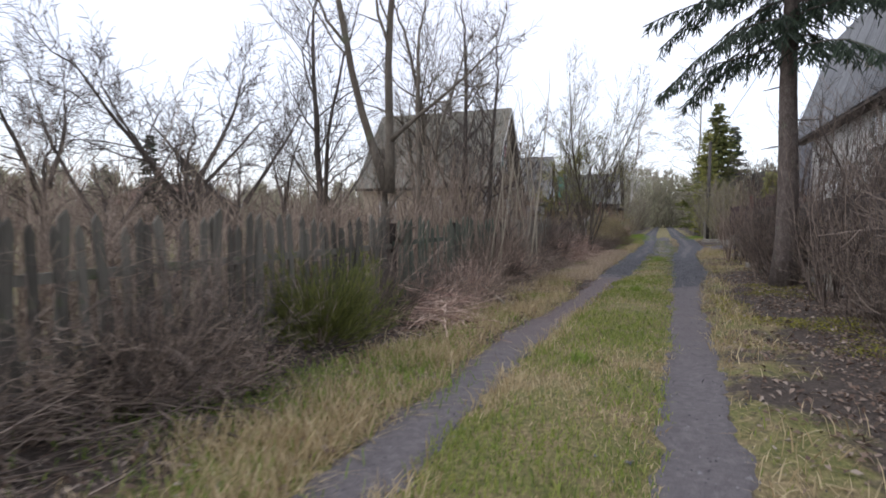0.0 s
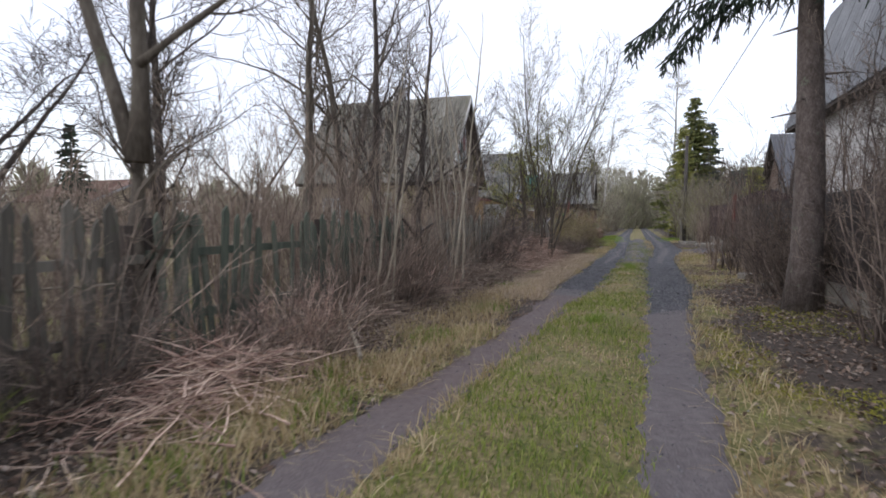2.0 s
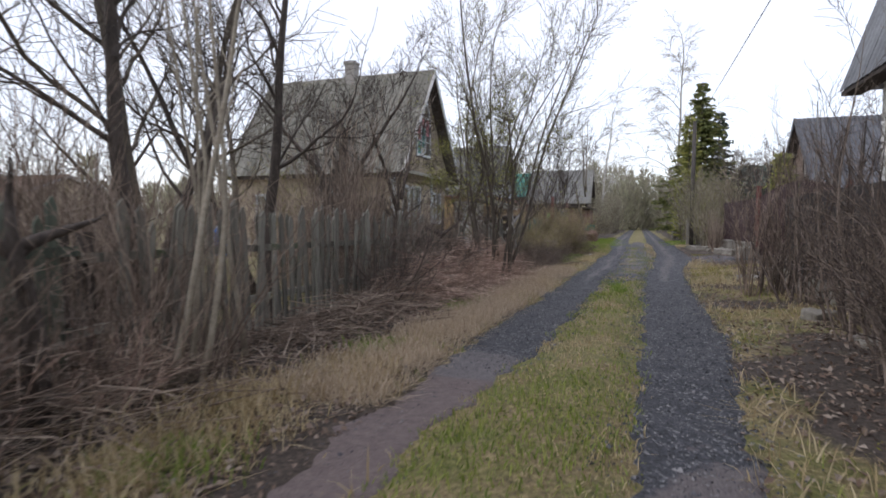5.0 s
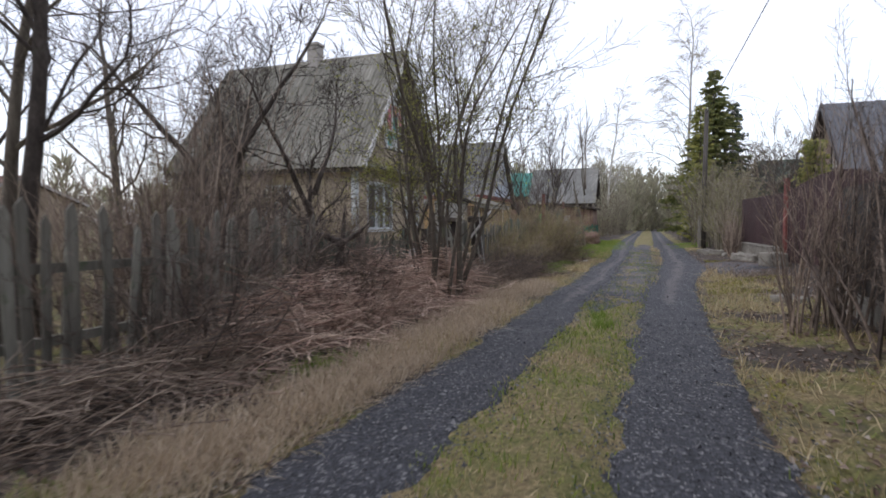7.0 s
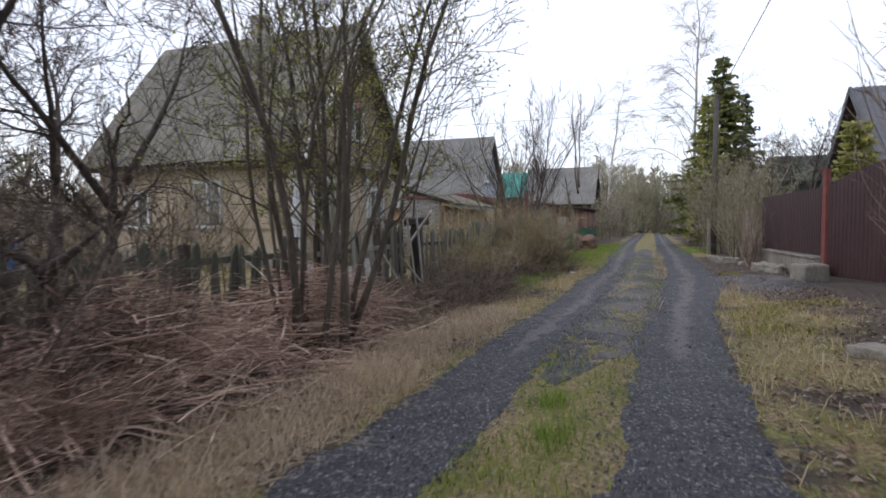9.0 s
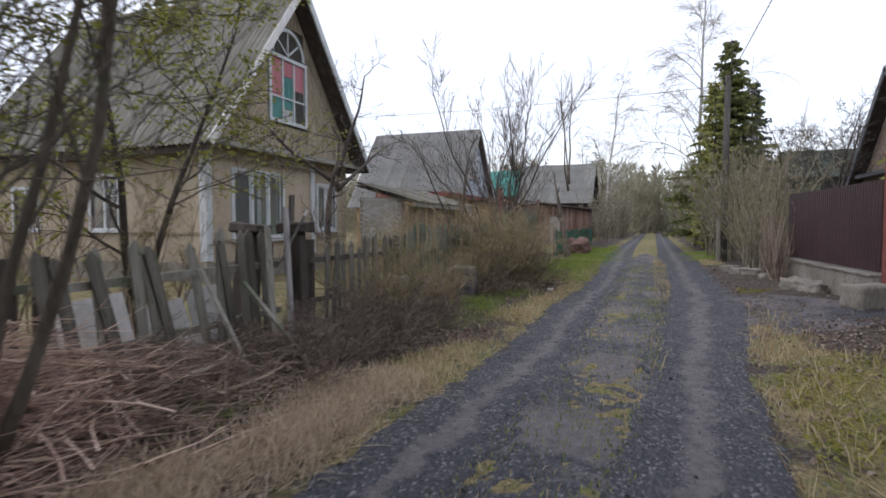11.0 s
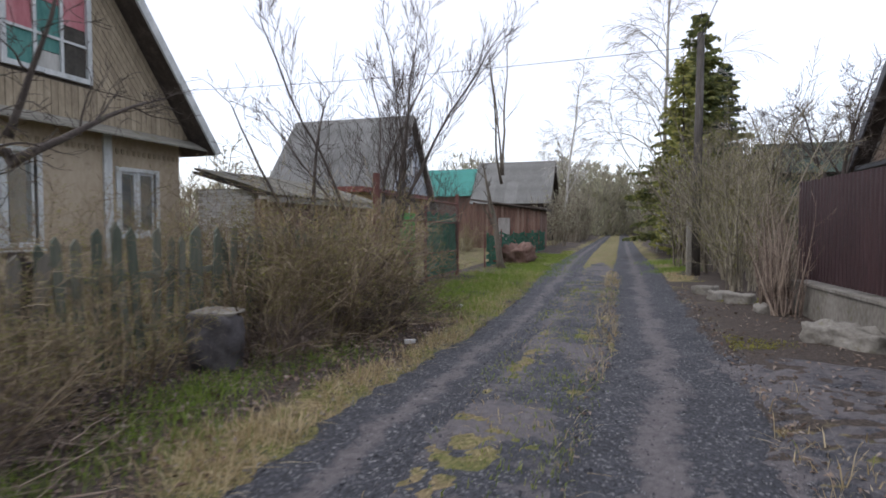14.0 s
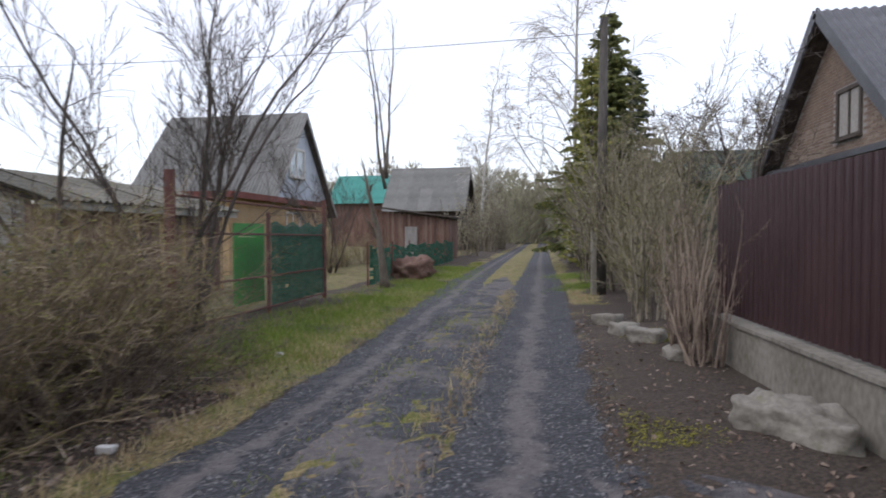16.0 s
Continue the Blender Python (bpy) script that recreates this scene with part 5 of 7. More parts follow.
def steel_fence():
    d = (FB - FA).normalized()
    L = (FB - FA).length
    f = thing("steel_fence", FA.x, FA.y, 0.0, "maroon corrugated steel fence on a concrete footing", "fence")
    ang = math.atan2(d.y, d.x)
    f.rotation_euler = (0, 0, ang)
    nseg = 3
    for k in range(nseg):
        a, b = L * k / nseg + 0.004, L * (k + 1) / nseg - 0.004
        part("footing", Geo().box(a, b, -0.16, 0.14, -0.3, 0.47 + 0.01 * (k % 2), ch=0.012), M_CONCRETE, f, "stained grey concrete footing")
    part("coping", Geo().box(0.02, L - 0.02, -0.19, 0.17, 0.481, 0.52), M_CONCRETE, f)
    pitch, amp = 0.115, 0.012
    k = 0
    u = 0.0
    while u < L - 0.05:
        w = min(1.15, L - u)
        g = Geo()
        prof = []
        v = 0.0
        while v < w - 1e-6:
            for dv, h in ((0, 0), (0.05, 0), (0.065, 1), (0.1, 1)):
                if v + dv <= w:
                    prof.append((u + v + dv, h * amp * 2))
            v += pitch
        prof.append((u + w, 0))
        n = len(prof)
        ztop = 2.1 + 0.004 * (k % 2)
        g.add([(x, 0.02 + h, 0.56) for x, h in prof] + [(x, 0.02 + h, ztop) for x, h in prof] + [(x, 0.014 + h, 0.56) for x, h in prof] + [(x, 0.014 + h, ztop) for x, h in prof],
              [q for i in range(n - 1) for q in ((i, i + 1, n + i + 1, n + i), (2 * n + i + 1, 2 * n + i, 3 * n + i, 3 * n + i + 1), (n + i, n + i + 1, 3 * n + i + 1, 3 * n + i))])
        part("steel_sheet", g, M_STEEL, f)
        u += w
        k += 1
    for z in (0.8, 1.75):
        part("rail", Geo().box(0, L, -0.03, 0.012, z, z + 0.04), M_STEEL, f)
    part("post", Geo().box(L - 0.06, L, -0.07, 0.012, 0.3, 2.12), M_STEEL, f)


steel_fence()


def steel_gate():
    """The closed maroon gate that turns away from the lane, between red oxide posts."""
    A, Bq = Vector((4.12, 31.75, 0)), Vector((5.6, 27.9, 0))
    d = Bq - A
    f = thing("steel_gate", A.x, A.y, 0.02, "closed maroon steel gate hung on a red oxide post", "gate")
    f.rotation_euler = (0, 0, math.atan2(d.y, d.x))
    L = d.length
    part("post", Geo().box(-0.09, 0.03, -0.06, 0.06, -0.3, 2.46, ch=0.01), M_REDPOST, f, "red oxide steel post")
    part("post_cap", Geo().box(-0.11, 0.05, -0.08, 0.08, 2.462, 2.49), M_REDPOST, f)
    n = 34
    for leaf in range(2):
        a, b = 0.05 + leaf * L / 2, (leaf + 1) * L / 2 - 0.02
        g = Geo()
        prof = []
        for k in range(n * 2 + 1):
            u = a + (b - a) * k / (2 * n)
            prof.append((u, 0.02 * (k // 2 % 2)))
        m = len(prof)

        def top(u):
            t = (u - 0.05) / (L - 0.07)
            return 2.12 + 0.42 * math.sin(math.pi * min(1, t))

        g.add([(u, h, 0.1) for u, h in prof] + [(u, h, top(u)) for u, h in prof] + [(u, h - 0.006, 0.1) for u, h in prof] + [(u, h - 0.006, top(u)) for u, h in prof],
              [q for i in range(m - 1) for q in ((i, m + i, m + i + 1, i + 1), (2 * m + i, 2 * m + i + 1, 3 * m + i + 1, 3 * m + i), (m + i, 3 * m + i, 3 * m + i + 1, m + i + 1))])
        part("gate_leaf", g, M_STEEL, f)
    part("post", Geo().box(L - 0.02, L + 0.1, -0.06, 0.06, -0.3, 2.4, ch=0.01), M_REDPOST, f)


steel_gate()
solid("boulder", rough_block(0.78, 0.46, 0.32, 21, 0.1, 14), M_STONE, 3.42, 34.0, gz(3.2, 34.1) - 0.12, "pale grey rough boulder lying beside the footing", "boulder", smooth=True).rotation_euler = (0, radians(4), radians(-40))
solid("concrete_block", rough_block(0.62, 0.5, 0.42, 23, 0.02, 8), M_CONCRETE, 3.75, 31.45, gz(3.7, 31.4) - 0.04, "broken concrete block at the gate", "concrete block", smooth=True).rotation_euler = (0, 0, radians(20))
for x, y, w, h, s in ((2.95, 37.6, 0.5, 0.22, 31), (2.75, 38.4, 0.4, 0.2, 32), (3.1, 36.6, 0.3, 0.16, 33), (2.6, 39.3, 0.45, 0.2, 34), (2.4, 17.9, 0.35, 0.16, 35), (2.5, 16.4, 0.5, 0.1, 36), (2.55, 23.5, 0.5, 0.14, 37)):
    solid("stone", rough_block(w, w * 0.7, h, s, 0.05), M_STONE, x, y, gz(x, y) - 0.04, "small mossy stone at the lane edge", "stone", "stones at the lane edge", smooth=True).rotation_euler = (0, 0, s)


def dark_fence():
    """Dark brown sheet fence at the lane's start, on leaning concrete slabs."""
    x, y0, y1 = 2.95, 5.0, 22.5
    f = thing("dark_sheet_fence", x, y0, 0, "dark brown sheet fence on grey concrete slabs behind shrubs", "fence")
    u = 0.0
    while u < y1 - y0 - 0.1:
        w = min(2.0, y1 - y0 - u)
        part("sheet", Geo().box(0.0, 0.02, u + 0.01, u + w - 0.01, 0.32, 1.72), M_DARKSHEET, f)
        part("slab", Geo().box(-0.06, 0.06, u + 0.015, u + w - 0.015, -0.2, 0.31, Matrix.Translation((0, 0, 0))), M_CONCRETE, f, "grey concrete slab")
        part("post", Geo().box(0.022, 0.09, u - 0.03, u + 0.03, -0.2, 1.75), M_DARKWOOD, f)
        u += w


dark_fence()


def mesh_fence():
    """The enclosure of the second house: rusty posts, pipes, wire mesh and green netting."""
    x, y0, y1 = -3.7, 36.6, 42.3
    z = gz(x, 39)
    f = thing("wire_mesh_fence", x, y0, z, "rusty wire mesh fence hung with green netting", "fence")
    L = y1 - y0
    for y, h, r in ((0, 2.45, 0.075), (L, 2.35, 0.055), (2.9, 1.95, 0.04)):
        part("post", Geo().tube([(0, y, -0.3), (0, y, h)], [r, r], 8), M_RUST, f, "rusty red steel post")
    for a, b, zz in ((0, L, 2.1), (0, L, 1.55), (0, L, 0.75), (0, L, 0.15)):
        part("rail", Geo().tube([(0, a, zz), (0, b, zz - 0.05)], [0.02, 0.02], 6), M_RUST, f)
    wire = Geo()
    s = 0.085
    n = int(L / s)
    for k in range(-22, n):
        a0, a1 = max(0, k * s), min(L, k * s + 1.9)
        if a1 > a0:
            wire.tube([(0.03, a0, 0.1 + a0 - k * s), (0.03, a1, 0.1 + a1 - k * s)], [0.0025, 0.0025], 3, False)
            wire.tube([(0.036, a0, 2.0 - (a0 - k * s)), (0.036, a1, 2.0 - (a1 - k * s))], [0.0025, 0.0025], 3, False)
    tagged(part("wire_mesh", wire, M_WIRE, f), kind="stuff")
    rng = random.Random(3)
    net = Geo()
    cols, rows = 30, 26
    ya, yb = 3.1, L

    def q(i, j):
        y = ya + (yb - ya) * i / cols
        t = j / rows
        return Vector((-0.05 + 0.05 * math.sin(i * 0.9) * (1 - t) + 0.03 * noise.noise((i * 0.4, j * 0.3, 0)), y, 0.12 + 1.62 * t + 0.05 * math.sin(i * 0.7) * t))

    for i in range(cols):
        for j in range(rows):
            if rng.random() < 0.985:
                a, b, c, d = q(i, j), q(i + 1, j), q(i + 1, j + 1), q(i, j + 1)
                e = 0.06
                m = (a + b + c + d) / 4
                net.prism([p + (m - p) * e for p in (a, b, c, d)], (0.002, 0, 0))
    part("netting", net, M_NET, f, "torn green plastic netting")
    part("green_sheet", Geo().box(-0.75, -0.72, 2.9, 4.1, 0.1, 1.75), M_BRIGHTGREEN, f, "bright green sheet standing behind the mesh")
    # second run, sagging netting on stakes
    x2, y2, y3 = -3.6, 45.4, 61.0
    g = thing("netting_fence", x2, y2, gz(x2, 50), "sagging green netting on short stakes", "fence")
    for k in range(7):
        part("stake", Geo().tube([(0, (y3 - y2) * k / 6, -0.2), (0.05 * (k % 2), (y3 - y2) * k / 6, 1.3)], [0.03, 0.025], 6), M_RUST, g)
    net = Geo()
    cols, rows = 84, 14
    for i in range(cols):
        for j in range(rows):
            if rng.random() < 0.93:
                pts = []
                for a, b in ((i, j), (i + 1, j), (i + 1, j + 1), (i, j + 1)):
                    y = (y3 - y2) * a / cols
                    t = b / rows
                    sag = 0.15 * abs(math.sin(a / cols * math.pi * 6))
                    pts.append(Vector((0.06 + 0.06 * math.sin(a * 0.8) + 0.02 * noise.noise((a * 0.5, b, 3)), y, 0.02 + (1.2 - sag) * t)))
                m = sum(pts, Vector()) / 4
                net.prism([p + (m - p) * 0.06 for p in pts], (0.002, 0, 0))
    part("netting", net, M_NET, g, "faded green plastic netting")
    tagged(solid("earth_mound", rough_block(1.3, 2.2, 0.85, 44, 0.25, 14), M_SHACK, -3.25, 49.2, gz(-2.9, 47.6) - 0.2, "reddish heap of earth and rubble by the netting", "earth mound", smooth=True))


mesh_fence()


def utility_pole():
    x, y = 2.95, 44.0
    p = thing("utility_pole", x, y, gz(x, y), "dark tarred timber pole with a thin cable", "utility pole")
    part("pole", Geo().tube([(0, 0, -0.3), (0.02, 0, 3.4), (0.05, 0.02, 6.9)], [0.13, 0.12, 0.1], 10), M_POLE, p, smooth=True)
    part("footing", Geo().box(-0.24, -0.1, -0.1, 0.1, -0.3, 1.6, ch=0.02), M_CONCRETE, p, "grey concrete stub strapped to the pole")
    for z in (6.4, 6.65):
        part("insulator", Geo().tube([(-0.12, 0, z), (-0.2, 0, z), (-0.2, 0, z + 0.12)], [0.012, 0.012, 0.03], 6), M_WHITETRIM, p)
    a, b = Vector((x - 0.1, y, 6.4)), Vector((2.95, -14, 6.45))
    pts = []
    for k in range(41):
        t = k / 40
        q = a + (b - a) * t
        q.z -= 0.22 * 4 * t * (1 - t)
        pts.append(q - a)
    solid("overhead_cable", Geo().tube(pts, [0.011] * 41, 5), M_CABLE, *a, "thin black overhead cable slung from the pole", "cable")
    a2, b2 = Vector((x - 0.1, y, 6.5)), Vector((-34, 40, 7.0))
    pts = []
    for k in range(31):
        t = k / 30
        q = a2 + (b2 - a2) * t
        q.z -= 0.7 * 4 * t * (1 - t)
        pts.append(q - a2)
    solid("overhead_cable", Geo().tube(pts, [0.008] * 31, 4), M_CABLE, *a2, "thin grey overhead cable across the lane", "cable")


utility_pole()
ant = thing("aerial_mast", 7.2, 37.5, gz(7, 37), "thin steel aerial mast behind the fence", "aerial")
part("mast", Geo().tube([(0, 0, -0.2), (0, 0, 6.4)], [0.03, 0.02], 6), M_WIRE, ant)
for k, w in enumerate((0.5, 0.4, 0.3)):
    part("rod", Geo().tube([(-w, 0, 5.4 + 0.3 * k), (w, 0, 5.4 + 0.3 * k)], [0.008, 0.008], 4), M_WIRE, ant)


# ---- trees and shrubs ----
def bent(rng, a, d, length, n, wander, lift=0.0):
    """A wandering line of n steps from a along d."""
    p, d = Vector(a), Vector(d).normalized()
    out = [p.copy()]
    for _ in range(n):
        d = (d + Vector((rng.gauss(0, wander), rng.gauss(0, wander), rng.gauss(0, wander * 0.6) + lift))).normalized()
        p = p + d * (length / n)
        out.append(p.copy())
    return out, d


def branchy(g, rng, a, d, length, radius, depth, spec, tips=None):
    """A limb with side limbs. spec: wander, lift, kids, spread, share, thin."""
    n = (7, 6, 5, 4, 3)[min(4, spec["top"] - depth)] if radius > 0.004 else 3
    pts, d_end = bent(rng, a, d, length, n, spec["wander"], spec["lift"])
    tip = max(spec["thin"], radius * (0.35 if depth else 0.4))
    radii = [radius + (tip - radius) * k / n for k in range(n + 1)]
    g.tube(pts, radii, 7 if radius > 0.06 else 5 if radius > 0.02 else 3, False)
    if depth == 0:
        if tips is not None:
            tips.extend((pts[k], (pts[k] - pts[k - 1]).normalized()) for k in range(1, n + 1))
        return
    kids = max(2, int(spec["kids"] * rng.uniform(0.75, 1.25)))
    for k in range(kids):
        t = min(0.999, 0.18 + 0.82 * (k + rng.random()) / kids)
        i = min(n - 1, int(t * n))
        f = t * n - i
        p = pts[i].lerp(pts[i + 1], f)
        ax = (pts[i + 1] - pts[i]).normalized()
        side = ax.orthogonal().normalized()
        side.rotate(Matrix.Rotation(rng.uniform(0, 2 * math.pi), 3, ax))
        s = spec["spread"] * rng.uniform(0.7, 1.3)
        nd = ax * math.cos(s) + side * math.sin(s)
        r = radii[i] * rng.uniform(0.4, 0.62)
        branchy(g, rng, p, nd, length * spec["share"] * rng.uniform(0.7, 1.15) * (1.15 - 0.5 * t), max(spec["thin"], r), depth - 1, spec, tips)
    branchy(g, rng, pts[-1], d_end, length * spec["share"] * 0.8, tip, depth - 1, spec, tips)


def leaves(g, rng, tips, per, size, spread=0.05, flat=False):
    for p, d in tips:
        for _ in range(per):
            q = p + Vector((rng.gauss(0, spread), rng.gauss(0, spread), rng.gauss(0, spread)))
            u = Vector((rng.gauss(0, 1), rng.gauss(0, 1), rng.gauss(0, 0.7))).normalized()
            v = u.orthogonal().normalized()
            s = size * rng.uniform(0.6, 1.3)
            g.add([q - v * s * 0.4, q + u * s, q + v * s * 0.4, q - u * s * 0.5], [(0, 1, 2, 3)])


def bare_tree(seed, stems, material, spec, tips_material=None, per=0, size=0.02):
    """Meshes of a bare tree: its trunks, its limbs and twigs, perhaps with buds. stems: (base, direction, length, radius)."""
    rng = random.Random(seed)
    trunk, crown, tips = Geo(), Geo(), []
    for base, d, length, r in stems:
        n = 9
        pts, d_end = bent(rng, base, d, length, n, spec.get("sway", 0.06), 0.01)
        radii = [r * (1.25 if k == 0 else 1) * (1 - 0.72 * k / n) for k in range(n + 1)]
        trunk.tube(pts, radii, 9 if r > 0.06 else 6)
        kids = spec["limbs"]
        for k in range(kids):
            t = spec["low"] + (1 - spec["low"]) * (k + rng.random()) / kids
            i = min(n - 1, int(t * n))
            p = pts[i].lerp(pts[i + 1], t * n - i)
            ax = (pts[i + 1] - pts[i]).normalized()
            side = ax.orthogonal().normalized()
            side.rotate(Matrix.Rotation(rng.uniform(0, 2 * math.pi), 3, ax))
            s = spec["spread"] * rng.uniform(0.7, 1.3)
            branchy(crown, rng, p, ax * math.cos(s) + side * math.sin(s), length * spec["reach"] * rng.uniform(0.6, 1.2) * (1.25 - 0.7 * t), max(spec["thin"], radii[i] * rng.uniform(0.3, 0.5)), spec["top"], spec, tips)
        branchy(crown, rng, pts[-1], d_end, length * spec["reach"] * 0.7, radii[-1], spec["top"], spec, tips)
    out = [("trunk", trunk.mesh("trunk", material, True)), ("crown", crown.mesh("crown", material, False))]
    if tips_material:
        lg = Geo()
        leaves(lg, rng, tips, per, size)
        out.append(("foliage", lg.mesh("foliage", tips_material)))
    return out


def plant(name, meshes, x, y, label, category, turn=0.0, scale=1.0, group="", sink=0.05, tall=1.0):
    t = thing(name, x, y, gz(x, y) - sink, label, category, group)
    t.rotation_euler = (0, 0, radians(turn))
    t.scale = (scale, scale, scale * tall)
    for n, me in meshes:
        ob = new(n, me)
        ob.parent = t
        if n in ("stool", "branchwork"):
            tagged(ob, kind="stuff")
    return t


SP_TREE = dict(wander=0.17, lift=0.04, kids=6, spread=0.75, share=0.58, thin=0.004, top=2, limbs=12, low=0.28, reach=0.36)
SP_UP = dict(wander=0.12, lift=0.06, kids=6, spread=0.6, share=0.58, thin=0.0035, top=2, limbs=10, low=0.2, reach=0.3)
SP_KNOT = dict(wander=0.26, lift=0.03, kids=6, spread=0.85, share=0.62, thin=0.004, top=2, limbs=8, low=0.3, reach=0.5)
SP_WILD = dict(wander=0.1, lift=0.03, kids=5, spread=0.6, share=0.5, thin=0.003, top=1, limbs=8, low=0.15, reach=0.3)

V = Vector
# the forked tree by the first fence
plant("forked_tree", bare_tree(11, [((0, 0, 0), (-0.02, 0.0, 1), 1.95, 0.12), ((-0.02, 0, 1.7), (-0.05, -0.02, 1), 5.6, 0.07), ((-0.05, 0, 1.72), (-0.42, -0.16, 1), 5.4, 0.064), ((0.0, 0, 2.45), (0.75, 0.28, 0.6), 2.1, 0.036)], M_BARK, {**SP_TREE, "limbs": 8, "kids": 5, "low": 0.3, "sway": 0.05}), -3.66, 7.3, "tall bare forked tree with a mossy grey-brown trunk", "tree")
# many-stemmed tree in the middle of the walk
rngB = random.Random(77)
plant("many_stemmed_tree", bare_tree(12, [((0.3 * math.cos(k * 0.9), 0.3 * math.sin(k * 0.9), 0), (0.13 * math.cos(k * 0.9 + 0.3) + rngB.gauss(0, 0.05), 0.13 * math.sin(k * 0.9 + 0.3) + rngB.gauss(0, 0.05), 1), rngB.uniform(4.2, 6.6), rngB.uniform(0.02, 0.046)) for k in range(13)], M_BARK, {**SP_UP, "limbs": 9, "kids": 5, "sway": 0.09, "wander": 0.16, "spread": 0.7}, M_BUD, 1, 0.026), -2.85, 22.1, "large many-stemmed bare tree with swelling buds", "tree")
# trees behind the grey fence
TREES_A = bare_tree(13, [((0, 0, 0), (0.05, 0, 1), 6.5, 0.11)], M_BARK, SP_TREE)
TREES_B = bare_tree(14, [((0, 0, 0), (-0.1, 0.05, 1), 6.0, 0.1), ((0.1, 0.1, 0), (0.2, 0.1, 1), 5.0, 0.07)], M_DARKBARK, SP_TREE)
for m, x, y, turn, s in ((TREES_A, -5.6, 12.6, 0, 1), (TREES_B, -4.7, 14.2, 80, 1.0), (TREES_A, -6.4, 15.8, 140, 1.05), (TREES_B, -5.3, 17.0, 200, 1.0), (TREES_A, -8.0, 18.5, 250, 1.0), (TREES_B, -7.5, 11.0, 300, 1.0), (TREES_A, -9.5, 21.5, 40, 0.9)):
    plant("bare_tree", m, x, y, "bare grey-brown tree standing behind the picket fence", "tree", turn, s, "bare trees behind the fence")
for x, y, turn, s in ((3.9, 8.6, 20, 0.62), (3.8, 11.5, 170, 0.6), (4.0, 6.4, 250, 0.6)):
    plant("bare_tree", TREES_B, x, y, "twiggy bare tree behind the dark fence", "tree", turn, s, "bare trees behind the fence")
APPLE = bare_tree(15, [((0, 0, 0), (0.25, 0.1, 1), 2.3, 0.095), ((0.3, 0.1, 1.5), (-0.6, -0.2, 1), 2.6, 0.055), ((0.4, 0.15, 1.9), (0.5, 0.3, 1), 2.4, 0.05)], M_DARKBARK, {**SP_KNOT, "limbs": 9})
for x, y, turn, s in ((-5.9, 19.9, 0, 1.1), (-5.0, 21.2, 70, 0.95), (-7.4, 22.5, 120, 1.1), (-7.0, 6.5, 60, 0.95), (-9.5, 9.5, 200, 1.0), (-11.0, 14.5, 300, 1.0), (-8.5, 3.8, 150, 1.0), (-13.0, 20.5, 10, 1.1), (-6.2, 5.0, 250, 0.66), (-7.6, 8.3, 20, 0.85), (-10.5, 6.8, 100, 1.0)):
    plant("fruit_tree", APPLE, x, y, "old bare fruit tree with dark crooked twiggy branches", "tree", turn, s, "old fruit trees in the gardens")
# dead fruit tree before the gable
plant("dead_fruit_tree", bare_tree(19, [((0, 0, 0), (0.05, 0.1, 1), 2.8, 0.1), ((0.05, 0.2, 2.2), (0.15, 0.9, 0.55), 2.2, 0.06), ((0.05, 0.2, 2.3), (-0.1, -0.9, 0.35), 2.0, 0.055), ((0.05, 0.2, 2.5), (0.2, 0.1, 1), 2.2, 0.05)], M_DARKBARK, {**SP_KNOT, "limbs": 5, "top": 2, "kids": 4, "reach": 0.4, "wander": 0.34}), -5.9, 30.9, "dead crooked fruit tree before the boarded gable", "tree")
plant("fruit_tree", bare_tree(20, [((0, 0, 0), (0.02, 0.25, 1), 3.6, 0.06), ((0, 0.2, 0.6), (-0.1, -0.45, 1), 3.2, 0.04)], M_DARKBARK, {**SP_KNOT, "limbs": 6, "top": 1, "kids": 4, "reach": 0.32}), -4.6, 35.4, "slender bare fruit tree with curling shoots", "tree")
plant("budding_tree", bare_tree(23, [((0, 0, 0), (0.05, -0.1, 1), 3.4, 0.06), ((0.1, 0, 0.5), (0.35, 0.2, 1), 3.2, 0.045)], M_DARKBARK, {**SP_TREE, "limbs": 9, "kids": 5, "lift": -0.02, "reach": 0.42}, M_BUD, 3, 0.036), -4.9, 25.2, "young tree with fresh yellow-green leaves on dark twigs", "tree")
# clumps of tall stems before the second house
CLUMP = bare_tree(16, [((0.25 * math.cos(k), 0.25 * math.sin(k), 0), (0.17 * math.cos(k + 0.2), 0.17 * math.sin(k + 0.2), 1), 4.2 + 0.5 * (k % 3), 0.034) for k in range(9)], M_DARKBARK, {**SP_UP, "limbs": 8, "top": 2, "kids": 5, "reach": 0.28, "sway": 0.12, "wander": 0.15, "spread": 0.5, "lift": 0.09})
for x, y, turn, s in ((-4.05, 37.3, 0, 1.18), (-6.8, 50.5, 120, 0.9)):
    plant("tree_clump", CLUMP, x, y, "clump of tall bare grey stems with upright twigs", "tree", turn, s, "clumps of bare stems")
plant("pollarded_tree", bare_tree(17, [((0, 0, 0), (0.0, 0.02, 1), 3.3, 0.13), ((0.02, 0, 2.9), (-0.3, -0.25, 1), 4.2, 0.045), ((0.05, 0, 3.2), (0.06, 0.1, 1), 4.6, 0.05), ((-0.05, 0.1, 3.2), (0.0, -0.05, 1), 3.9, 0.04)], M_BARK, {**SP_WILD, "limbs": 8, "top": 1, "reach": 0.2, "low": 0.35}), -2.95, 45.0, "pollarded tree with long bare shoots above a knobbly fork", "tree")
